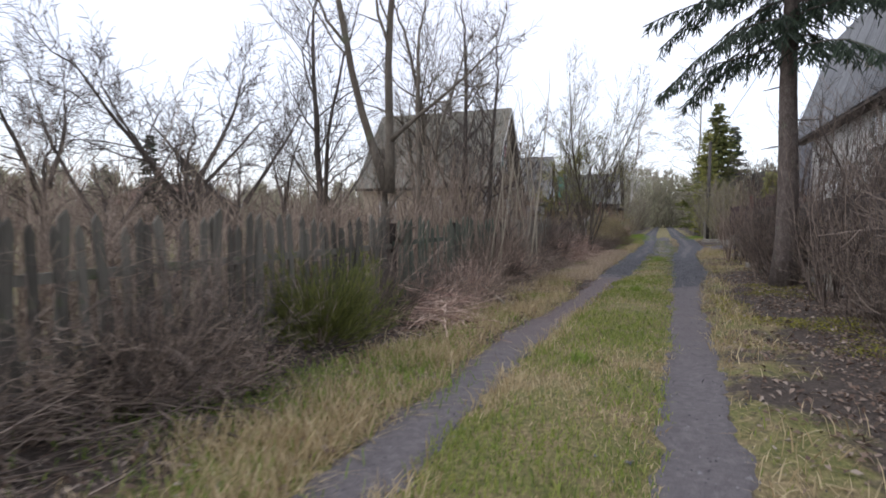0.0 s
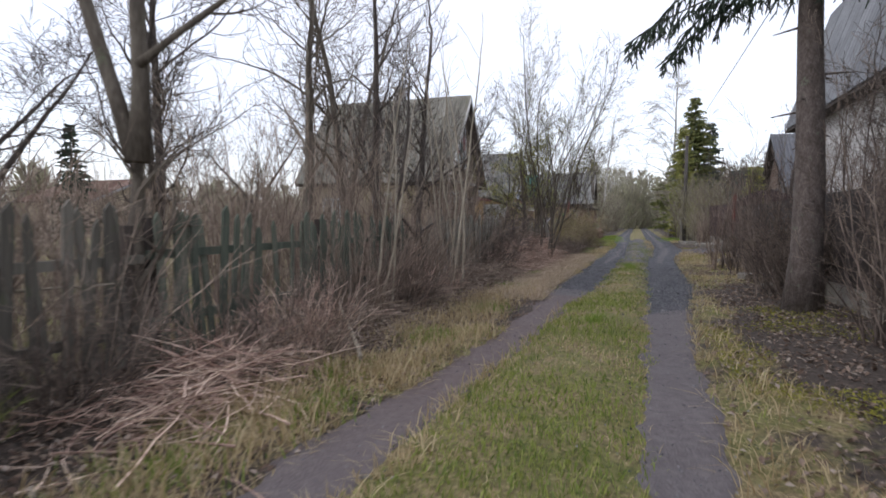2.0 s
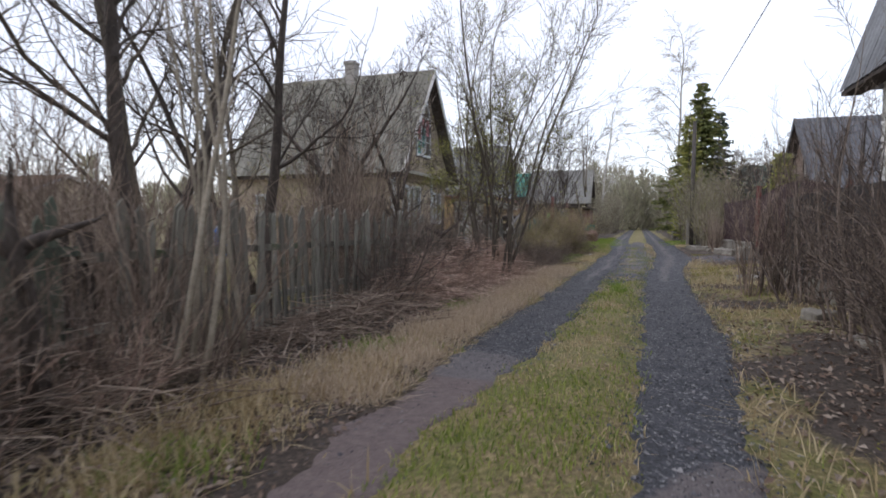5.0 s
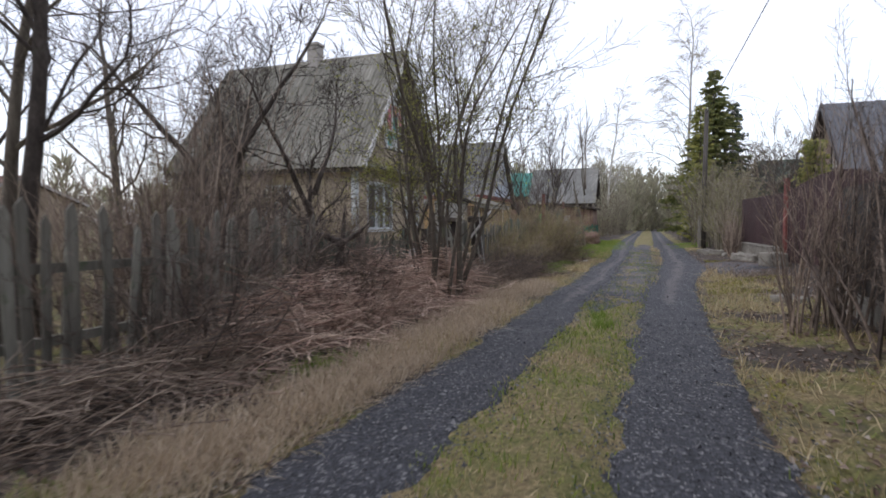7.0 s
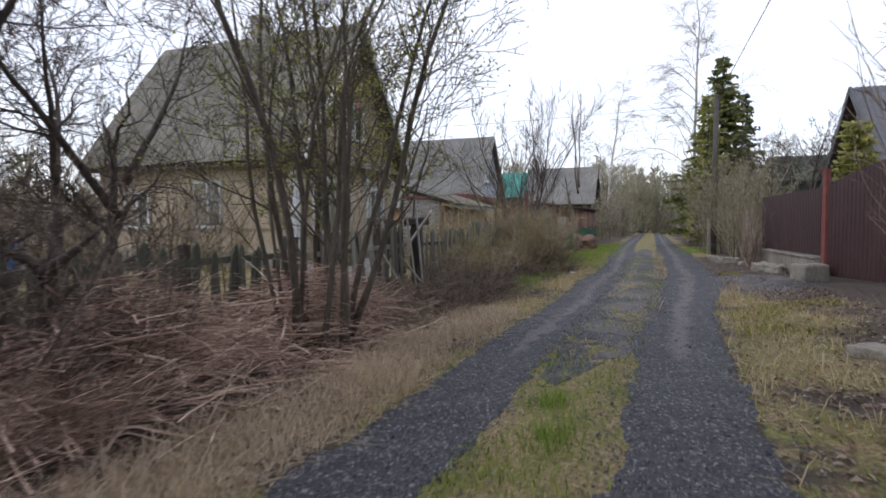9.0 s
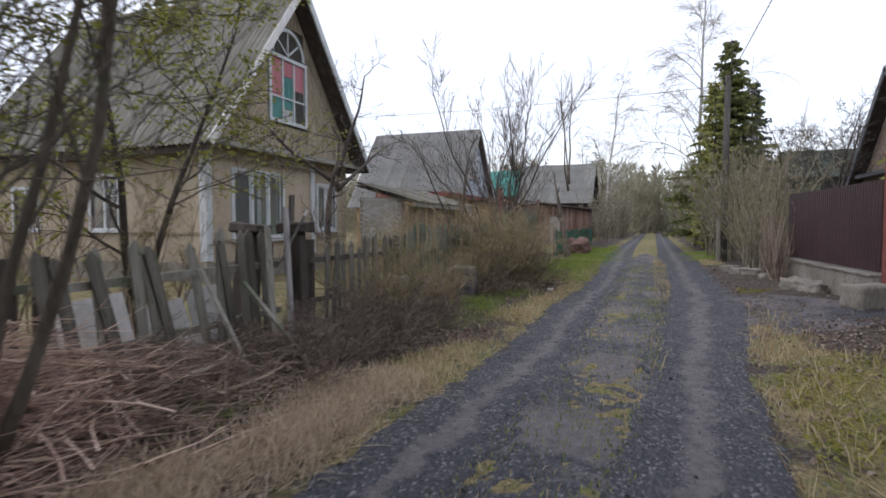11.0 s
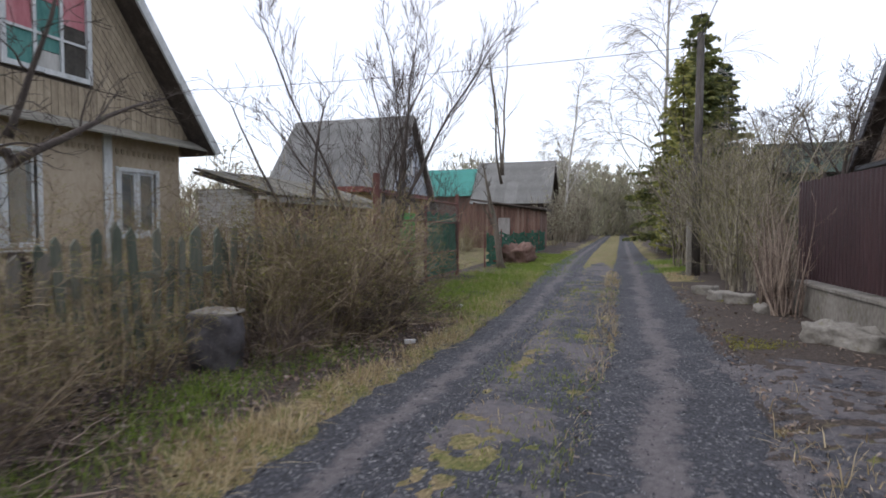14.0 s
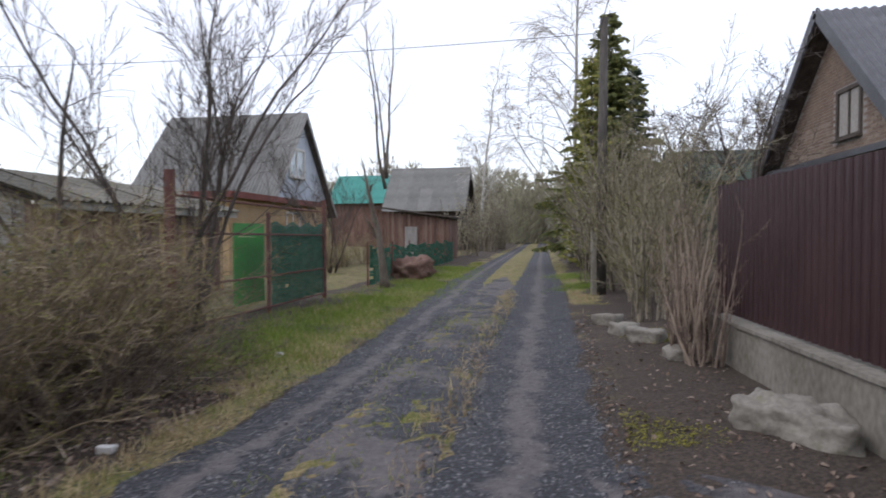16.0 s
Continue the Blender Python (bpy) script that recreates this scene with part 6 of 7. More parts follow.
# broken trunk in the thicket
BROKEN = bare_tree(18, [((0, 0, 0), (0.03, -0.06, 1), 1.4, 0.1), ((0, -0.05, 1.1), (-0.2, -0.9, 0.55), 0.5, 0.055), ((0, -0.05, 1.15), (0.2, 0.7, 0.35), 0.45, 0.05)], M_DARKBARK, {**SP_WILD, "limbs": 2, "top": 0, "reach": 0.3, "low": 0.5})
plant("broken_trunk", BROKEN, -3.1, 11.9, "dark broken trunk with stubs of snapped limbs", "tree", 0, 0.95, "broken trunks")
plant("broken_trunk", BROKEN, -3.35, 19.5, "dark leaning broken trunk above the brushwood", "tree", 120, 0.92, "broken trunks")
SAPLING = bare_tree(21, [((0, 0, 0), (0.06, 0.12, 1), 4.3, 0.03), ((0.12, 0.15, 0), (0.1, 0.3, 1), 4.0, 0.026), ((-0.1, 0.3, 0), (-0.06, 0.06, 1), 3.8, 0.024)], M_PALE, {**SP_WILD, "limbs": 7, "low": 0.4, "top": 0, "reach": 0.25})
for x, y, turn, s in ((-2.85, 12.65, 0, 1), (-2.95, 13.6, 100, 0.95), (-3.15, 10.4, 260, 0.75)):
    plant("sapling", SAPLING, x, y, "slim pale-barked saplings leaning over the verge", "sapling", turn, s, "pale saplings")
# pollards and bare trees behind the maroon fence
POLL = bare_tree(22, [((0, 0, 0), (0, 0, 1), 2.4, 0.11), ((0, 0, 2.0), (0.25, 0.1, 1), 2.6, 0.06), ((0, 0, 2.1), (-0.3, 0.15, 1), 2.4, 0.055), ((0, 0, 2.2), (0.0, -0.1, 1), 3.0, 0.06)], M_DARKBARK, {**SP_KNOT, "limbs": 5, "top": 1, "kids": 4, "reach": 0.22, "low": 0.4})
for x, y, turn, s in ((5.9, 30.2, 0, 0.95), (7.2, 32.5, 100, 0.9), (5.4, 26.3, 300, 0.75)):
    plant("pruned_tree", POLL, x, y, "hard-pruned dark tree with knobbly bare limbs", "tree", turn, s, "pruned garden trees")

GARDEN = bare_tree(24, [((0, 0, 0), (0.05, 0.05, 1), 2.6, 0.12), ((0, 0, 2.0), (0.4, 0.1, 1), 3.2, 0.06), ((0, 0, 2.1), (-0.5, 0.15, 1), 3.0, 0.055), ((0, 0, 2.3), (0.0, -0.2, 1), 3.4, 0.06)], M_DARKBARK, {**SP_KNOT, "limbs": 7, "kids": 5, "reach": 0.4, "low": 0.3, "thin": 0.006})
for x, y, turn, s in ((6.6, 44.5, 20, 0.92), (8.2, 49.5, 110, 1.1), (6.4, 50.5, 220, 1.0), (9.8, 53.0, 160, 1.15), (6.4, 55.5, 300, 1.0)):
    plant("fruit_tree", GARDEN, x, y, "dark spreading bare fruit tree behind the maroon fence", "tree", turn, s, "fruit trees behind the maroon fence")


# shrubs
def shrub(seed, stems, height, radius, spread, material, twigs=5, r=0.008, arch=0.0, bud=None, per=1, size=0.014, thin=0.0026):
    rng = random.Random(seed)
    g, tw, tips = Geo(), Geo(), []
    for _ in range(stems):
        a = rng.uniform(0, 2 * math.pi)
        d0 = radius * math.sqrt(rng.random())
        base = V((d0 * math.cos(a), d0 * math.sin(a), 0))
        out = spread * rng.uniform(0.2, 1.2)
        h = height * rng.uniform(0.55, 1.1)
        tilt = min(0.1, 0.03 + spread * 0.3)
        d = V((out * math.cos(a) + rng.gauss(0, tilt), out * math.sin(a) + rng.gauss(0, tilt), 1)).normalized()
        pts, d_end = bent(rng, base, d, h, 6, 0.05 if spread < 0.11 else 0.09, -arch)
        rr = r * rng.uniform(0.6, 1.5)
        radii = [rr + (thin - rr) * k / 6 for k in range(7)]
        g.tube(pts, radii, 4 if rr > 0.012 else 3, False)
        tips.append((pts[-1], d_end))
        for k in range(twigs):
            t = rng.uniform(0.25, 0.95) * 6
            i = int(t)
            p = pts[i].lerp(pts[i + 1], t - i)
            ax = (pts[i + 1] - pts[i]).normalized()
            side = ax.orthogonal().normalized()
            side.rotate(Matrix.Rotation(rng.uniform(0, 2 * math.pi), 3, ax))
            s = rng.uniform(0.3, 0.8)
            tp, td = bent(rng, p, ax * math.cos(s) + side * math.sin(s), h * rng.uniform(0.15, 0.4), 3, 0.15, 0.03)
            tw.tube(tp, [max(thin, radii[i] * 0.55), thin, thin, thin * 0.8], 3, False)
            tips.extend((tp[j], td) for j in (1, 2, 3))
    out = [("stool", g.mesh("stool", material)), ("crown", tw.mesh("crown", material))]
    if bud:
        lg = Geo()
        leaves(lg, rng, tips, per, size, 0.02)
        out.append(("foliage", lg.mesh("foliage", bud)))
    return out


def tangle(seed, stems, height, radius, spread, material, r=0.009, kids=6, wander=0.2, lift=0.0, top=2, share=0.5, bud=None, per=1, size=0.015, thin=0.0024):
    """A shrub of crooked stems that fork again and again: upright ones in the middle, arching ones outside."""
    rng = random.Random(seed)
    g, tw, tips = Geo(), Geo(), []
    spec = dict(wander=wander, lift=lift, kids=kids, spread=0.75, share=share, thin=thin, top=top)
    for _ in range(stems):
        a = rng.uniform(0, 2 * math.pi)
        d0 = radius * math.sqrt(rng.random())
        out = spread * (0.25 + d0 / radius) * rng.uniform(0.4, 1.3)
        h = height * rng.uniform(0.45, 1.1)
        d = V((out * math.cos(a) + rng.gauss(0, 0.16), out * math.sin(a) + rng.gauss(0, 0.16), 1)).normalized()
        pts, _d = bent(rng, (d0 * math.cos(a), d0 * math.sin(a), 0), d, h, 7, wander * 0.75, lift)
        for q in pts:
            q.z = max(q.z, 0.0)
        rr = r * rng.uniform(0.6, 1.7)
        radii = [rr + (thin - rr) * k / 7 for k in range(8)]
        g.tube(pts, radii, 5 if rr > 0.013 else 4, False)
        for k in range(kids):
            t = min(6.99, 7 * (0.15 + 0.85 * (k + rng.random()) / kids))
            i = int(t)
            ax = (pts[i + 1] - pts[i]).normalized()
            side = ax.orthogonal().normalized()
            side.rotate(Matrix.Rotation(rng.uniform(0, 2 * math.pi), 3, ax))
            s = rng.uniform(0.35, 1.0)
            branchy(tw, rng, pts[i].lerp(pts[i + 1], t - i), ax * math.cos(s) + side * math.sin(s), h * share * rng.uniform(0.4, 0.9), max(thin, radii[i] * 0.55), top - 1, spec, tips)
    out = [("stool", g.mesh("stool", material)), ("crown", tw.mesh("crown", material))]
    if bud:
        lg = Geo()
        leaves(lg, rng, tips, per, size, 0.02)
        out.append(("foliage", lg.mesh("foliage", bud)))
    return out


DARKTANGLE = [tangle(200 + k, 20, 1.5, 0.45, 0.5, M_DARKTWIG, 0.01, 7, 0.2) for k in range(3)]
LOWTANGLE = [tangle(210 + k, 26, 0.95, 0.5, 0.9, M_TWIG, 0.006, 6, 0.22, -0.04) for k in range(3)]
DARKLOW = [tangle(250 + k, 26, 1.0, 0.5, 0.8, M_DARKTWIG, 0.007, 7, 0.22, -0.03) for k in range(2)]
BUDTANGLE = [tangle(220 + k, 30, 1.75, 0.5, 0.7, M_PALETWIG, 0.011, 7, 0.19, -0.01, bud=M_BUD, per=1, size=0.013) for k in range(3)]
DARKTALL = [tangle(230 + k, 11, 3.4, 0.35, 0.16, M_DARKTWIG, 0.018, 10, 0.12, 0.04, share=0.3) for k in range(3)]
BUDTALL = [tangle(260 + k, 12, 3.3, 0.4, 0.2, M_TWIG, 0.016, 10, 0.13, 0.04, share=0.32, bud=M_BUD, per=1, size=0.02) for k in range(2)]
GREYLILAC = [tangle(240 + k, 13, 4.3, 0.4, 0.2, M_GREYTWIG, 0.022, 11, 0.12, 0.05, share=0.3, bud=M_BUD, per=1, size=0.016, thin=0.004) for k in range(2)]
THICKET = [shrub(100 + k, 34, 1.9, 0.5, 0.32, M_TWIG, 6) for k in range(3)]
REDTHICK = [shrub(110 + k, 40, 1.15, 0.5, 0.5, M_REDTWIG, 6, 0.006, 0.05) for k in range(3)]
TALL = [shrub(120 + k, 20, 3.3, 0.35, 0.2, M_TWIG, 9, 0.014) for k in range(3)]
CUTLILAC = [tangle(150 + k, 34, 1.95, 0.24, 0.1, M_TWIG, 0.014, 5, 0.07, 0.03, share=0.22) for k in range(2)]
FARSHRUB = [shrub(160 + k, 16, 3.2, 0.5, 0.2, M_GREYTWIG, 7, 0.022, 0.0, M_HAZE, 2, 0.075, thin=0.011) for k in range(2)]
FARBROWN = [shrub(170 + k, 16, 2.6, 0.8, 0.45, M_TWIG, 7, 0.018, 0.0, thin=0.01) for k in range(2)]
DRIVE = [shrub(180 + k, 12, 2.9, 0.16, 0.1, M_TWIG, 8, 0.016, 0.0) for k in range(2)]
rng = random.Random(2024)


def scatter(name, kinds, n, x0, x1, y0, y1, label, category, group, smin=0.8, smax=1.2, tall=1.0):
    for _ in range(n):
        x, y = rng.uniform(x0, x1), rng.uniform(y0, y1)
        if math.hypot(x + 3.2, y - 4.9) < 1.0:
            y += 2.2
        if math.hypot(x - 2.25, y - 12.6) < 0.95:
            y += 2.2
        plant(name, rng.choice(kinds), x, y, label, category, rng.uniform(0, 360), rng.uniform(smin, smax), group, tall=tall)


scatter("thicket_shrub", THICKET, 7, -5.4, -4.05, 1.0, 8.0, "bare brown thicket shrub behind the fence", "shrub", "lane-side thicket", 0.55, 0.9)
scatter("thicket_shrub", THICKET + DARKTANGLE, 11, -5.4, -3.95, 8.0, 14.5, "bare brown thicket shrub crowding the fence", "shrub", "lane-side thicket", 0.7, 1.1)
scatter("thicket_shrub", THICKET, 7, -3.4, -3.05, 8.6, 13.6, "bare brown thicket shrub before the fence", "shrub", "lane-side thicket", 0.55, 0.9)
scatter("thicket_shrub", DARKTANGLE, 4, -3.45, -3.05, 1.2, 3.6, "tangled dark brown shrub before the fence", "shrub", "lane-side thicket", 0.55, 0.8)
scatter("thicket_shrub", DARKTANGLE, 7, -3.4, -2.95, 7.0, 13.0, "tangled dark brown shrub before the fence", "shrub", "lane-side thicket", 0.5, 0.8)
scatter("thicket_shrub", THICKET, 6, -5.4, -4.0, 13.5, 19.0, "bare brown thicket shrub behind the fence", "shrub", "lane-side thicket", 0.6, 1.0)
scatter("thicket_shrub", DARKTANGLE, 7, -3.6, -3.2, 16.6, 20.4, "tangled dark shrub grown over the fence", "shrub", "lane-side thicket", 0.75, 1.2)
scatter("thicket_shrub", THICKET, 14, -10, -5.2, 3.0, 24.0, "bare brown garden shrub behind the fence", "shrub", "garden shrubs", 0.7, 1.15)
scatter("bramble_shrub", LOWTANGLE + REDTHICK, 11, -3.4, -2.75, 6.6, 13.5, "low reddish-brown tangle of bare shoots", "shrub", "low tangles", 0.5, 0.85)
scatter("bramble_shrub", LOWTANGLE, 5, -3.6, -3.1, 1.5, 4.0, "low brown tangle of bare shoots", "shrub", "low tangles", 0.5, 0.85)
scatter("bramble_shrub", LOWTANGLE + REDTHICK, 12, -3.3, -2.7, 13.5, 25.0, "low reddish-brown tangle of bare shoots", "shrub", "low tangles", 0.4, 0.7)
scatter("bramble_shrub", DARKLOW, 14, -3.25, -2.4, 25.0, 29.0, "low brown tangle of bare shoots", "shrub", "low tangles", 0.55, 0.9)
scatter("thicket_shrub", DARKTANGLE, 4, -3.55, -3.25, 2.0, 7.0, "thin tangled brown shrub before the fence", "shrub", "lane-side thicket", 0.5, 0.8)
scatter("thicket_shrub", THICKET, 7, -5.0, -3.85, 1.5, 8.0, "bare brown thicket shrub behind the fence", "shrub", "lane-side thicket", 0.8, 1.1)
scatter("tall_shrub", TALL, 6, -5.0, -3.9, 8.0, 13.5, "tall bare brown shrub", "shrub", "tall thicket shrubs", 0.75, 1.0)
scatter("tall_shrub", TALL + DARKTALL, 5, -5.6, -4.3, 17.5, 21.5, "tall bare brown shrub behind the mossy fence", "shrub", "tall thicket shrubs", 0.7, 1.0)
scatter("tall_shrub", BUDTALL, 6, -8.5, -4.3, 21.0, 26.0, "tall brown shrub with first buds before the old house", "shrub", "tall thicket shrubs", 0.65, 0.95)
scatter("tall_shrub", DARKTALL, 13, 2.35, 2.75, 6.0, 19.5, "tall dark bare shrub crowding the dark fence", "shrub", "fence-side shrubs", 0.6, 0.9)
scatter("thicket_shrub", DARKTANGLE, 9, 2.25, 2.75, 3.0, 16.5, "tangled dark shrub crowding the dark fence", "shrub", "fence-side shrubs", 0.7, 1.1)
scatter("tall_shrub", DARKTALL, 11, 3.3, 4.4, 4.5, 20, "tall dark bare shrub behind the dark fence", "shrub", "fence-side shrubs", 0.85, 1.15)
for x, y, s in ((2.05, 20.7, 0.8), (2.35, 20.8, 0.74), (2.5, 21.2, 0.85), (2.62, 20.6, 0.7), (2.9, 21.7, 0.8)):
    plant("drive_shrub", DRIVE[int(x * 10) % 2] if s > 0.76 else DARKTALL[1], x, y, "narrow bare shrub with dark upright stems at the drive", "shrub", x * 100, s, "fence-side shrubs")
for x, y, s in ((-3.0, 27.4, 0.62), (-2.8, 28.4, 0.65), (-3.25, 29.5, 0.7), (-3.3, 30.2, 0.62), (-4.3, 29.6, 0.9), (-4.5, 30.9, 0.95), (-3.1, 31.9, 0.95), (-2.75, 32.5, 1.0), (-3.15, 33.1, 1.15), (-2.6, 33.5, 0.95), (-3.3, 34.1, 1.15), (-2.8, 34.6, 1.0), (-3.4, 35.2, 1.1), (-4.7, 32.5, 1.0), (-4.8, 34.0, 1.1)):
    plant("budding_shrub", BUDTANGLE[int(y * 10) % 3], x, y, "bushy tangled shrub with pale twigs and yellow-green buds", "shrub", y * 77, s * 1.05, "budding shrubs")
scatter("bramble_shrub", DARKLOW, 9, -3.3, -2.35, 31.6, 35.6, "low dark tangle under the budding shrubs", "shrub", "low tangles", 0.6, 0.95)
scatter("bramble_shrub", DARKTANGLE, 5, -3.5, -2.7, 31.6, 35.2, "tangled dark brown shrub among the budding shrubs", "shrub", "low tangles", 0.8, 1.1)
for x, y, s in ((3.38, 36.3, 0.92), (3.28, 36.75, 0.85), (3.45, 37.1, 0.9)):
    plant("clipped_lilac", CUTLILAC[int(x * 10) % 2], x, y, "upright lilac clump cut off at head height", "shrub", x * 300, s, "clipped lilacs")
for x, y, s in ((3.3, 39.6, 0.8), (3.7, 40.8, 0.95), (3.75, 42.3, 0.95), (3.9, 43.0, 1.1), (3.5, 44.8, 1.15), (4.4, 41.8, 1.0), (4.2, 46.0, 1.1)):
    plant("lilac_shrub", GREYLILAC[int(y * 10) % 2], x, y, "tall grey lilac shrub beside the pole", "shrub", y * 91, s, "grey lilacs")
scatter("lane_shrub", FARSHRUB, 16, 3.0, 6.0, 46.0, 75.0, "tall grey shrub with a first green haze along the lane", "shrub", "far lane shrubs", 0.8, 1.25)
scatter("lane_shrub", FARSHRUB, 10, -4.6, -3.0, 68.0, 86.0, "tall grey shrub with a first green haze along the lane", "shrub", "far lane shrubs", 0.9, 1.5)
scatter("lane_shrub", FARSHRUB, 18, -7.0, -2.9, 87.0, 100.0, "tall grey shrub with a first green haze along the lane", "shrub", "far lane shrubs", 1.0, 1.8)
scatter("lane_shrub", FARSHRUB, 22, 3.6, 11.0, 74.0, 102.0, "tall grey shrub with a first green haze along the lane", "shrub", "far lane shrubs", 1.0, 2.0)
scatter("yard_shrub", BUDTANGLE, 6, -9.5, -6.8, 43.0, 58.0, "scrubby budding shrub in the yard behind the netting", "shrub", "yard shrubs", 0.7, 1.3)
scatter("garden_shrub", FARBROWN, 24, -34, -12, 10, 30, "bare brown shrub in the gardens", "shrub", "far garden shrubs", 0.8, 1.3)
scatter("garden_shrub", FARBROWN, 16, -42, -19, 30, 60, "bare brown shrub in the gardens", "shrub", "far garden shrubs", 0.9, 1.5)
scatter("garden_shrub", FARBROWN, 10, 8, 24, 48, 75, "bare brown shrub in the gardens", "shrub", "far garden shrubs", 0.9, 1.6)

# green evergreen bush at the start
gb = Geo()
rg = random.Random(5)
sg = Geo()
for _ in range(520):
    a = rg.uniform(0, 2 * math.pi)
    tz = rg.uniform(0.0, 1.0)
    d = V((math.cos(a), math.sin(a), 0.15 + 1.6 * tz)).normalized()
    length = 0.85 * rg.uniform(0.55, 1.0)
    p0 = d * length * 0.45
    pts, dd = bent(rg, p0, d, length * 0.7, 3, 0.1, 0.16)
    tip = [(q, dd) for q in pts[1:]]
    gb.tube(pts, [0.004, 0.003, 0.002, 0.0015], 3, False)
    for q, e in tip:
        for _k in range(3):
            f = (e + V((rg.gauss(0, 0.35), rg.gauss(0, 0.35), rg.gauss(0.2, 0.3)))).normalized()
            s = f.orthogonal().normalized() * 0.0035
            gb.add([q - s, q + s, q + f * rg.uniform(0.06, 0.13)], [(0, 1, 2)])
for k in range(18):
    a = rg.uniform(0, 6.28)
    sg.tube(bent(rg, (0, 0, 0), (0.5 * math.cos(a), 0.5 * math.sin(a), 1), 0.7, 4, 0.1)[0], [0.012, 0.01, 0.008, 0.006, 0.004], 4, False)
EVER = [("stool", sg.mesh("stool", M_TWIG)), ("foliage", gb.mesh("foliage", M_OLIVE))]
plant("broom_bush", EVER, -3.3, 4.95, "rounded olive-green broom-like bush on the verge", "bush", 0, 1.12)


# cut brushwood heaps
def brush_heap(seed, n, lx, ly, h, material, length=1.3):
    rg = random.Random(seed)
    g = Geo()
    for _ in range(n):
        x, y = rg.gauss(0, lx), rg.gauss(0, ly)
        top = h * math.exp(-(x / (1.5 * lx)) ** 2 - (y / (1.6 * ly)) ** 2)
        z = top * rg.random() ** 0.6
        a = rg.gauss(0.4, 1.0)
        L = length * rg.uniform(0.3, 1.0)
        d = V((math.sin(a), math.cos(a), rg.gauss(0.06, 0.16)))
        pts, _d = bent(rg, V((x, y, z)) - d * L / 2, d, L, 5, 0.13, -0.03)
        for q in pts:
            q.z = max(q.z, 0.01)
        r = rg.choice((0.003, 0.004, 0.005, 0.006, 0.009))
        g.tube(pts, [r, r * 0.9, r * 0.8, r * 0.6, r * 0.45, r * 0.3], 4 if r > 0.01 else 3, False)
        for _k in range(3):
            i = rg.randrange(1, 5)
            tp, _e = bent(rg, pts[i], d + V((rg.gauss(0, 0.6), rg.gauss(0, 0.6), rg.gauss(0, 0.3))), L * 0.3, 3, 0.2, -0.02)
            for q in tp:
                q.z = max(q.z, 0.008)
            g.tube(tp, [r * 0.5, r * 0.4, r * 0.3, 0.0015], 3, False)
    return g


for x, y, lx, ly, h, n, s, m in ((-3.1, 20.1, 0.38, 0.9, 0.95, 700, 61, M_REDTWIG), (-3.05, 18.2, 0.36, 0.8, 0.75, 560, 62, M_REDTWIG), (-3.15, 22.4, 0.38, 0.9, 0.95, 700, 63, M_REDTWIG), (-3.15, 23.8, 0.3, 0.5, 0.55, 260, 76, M_TWIG), (-2.85, 7.2, 0.3, 0.6, 0.35, 240, 64, M_REDTWIG), (-3.0, 9.6, 0.28, 0.9, 0.35, 260, 65, M_TWIG), (-3.2, 2.6, 0.3, 0.7, 0.35, 220, 66, M_DARKTWIG), (-3.0, 25.0, 0.34, 0.9, 0.4, 320, 67, M_TWIG), (-3.0, 15.8, 0.3, 1.2, 0.4, 420, 68, M_TWIG), (-2.9, 27.6, 0.34, 0.9, 0.35, 320, 69, M_TWIG), (-3.1, 12.4, 0.3, 0.8, 0.35, 260, 70, M_TWIG), (-2.85, 33.2, 0.34, 1.0, 0.35, 380, 75, M_TWIG)):
    tagged(solid("brushwood_heap", brush_heap(s, n, lx, ly, h, m), m, x, y, gz(x, y) - 0.02, "heap of cut brown branches dumped along the fence", "brushwood", "brushwood heaps"), kind="stuff")
for a, b, r in (((-4.01, 6.46, 0.74), (-3.46, 6.85, 0.78), 0.012), ((-2.2, 8.2, 0.05), (-3.0, 9.4, 0.2), 0.02), ((-2.9, 17.0, 0.9), (-2.6, 18.5, 0.2), 0.012), ((-2.6, 23.7, 0.3), (-3.1, 24.8, 0.12), 0.015)):
    g = Geo().tube(bent(random.Random(int(r * 1000)), (0, 0, 0), V(b) - V(a), (V(b) - V(a)).length, 6, 0.05)[0], [r, r, r * 0.9, r * 0.8, r * 0.7, r * 0.6, r * 0.5], 6)
    solid("dead_branch", g, M_BARK if r > 0.025 else M_PALE, *a, "pale dead branch caught in the shrubs", "branch", "dead branches")


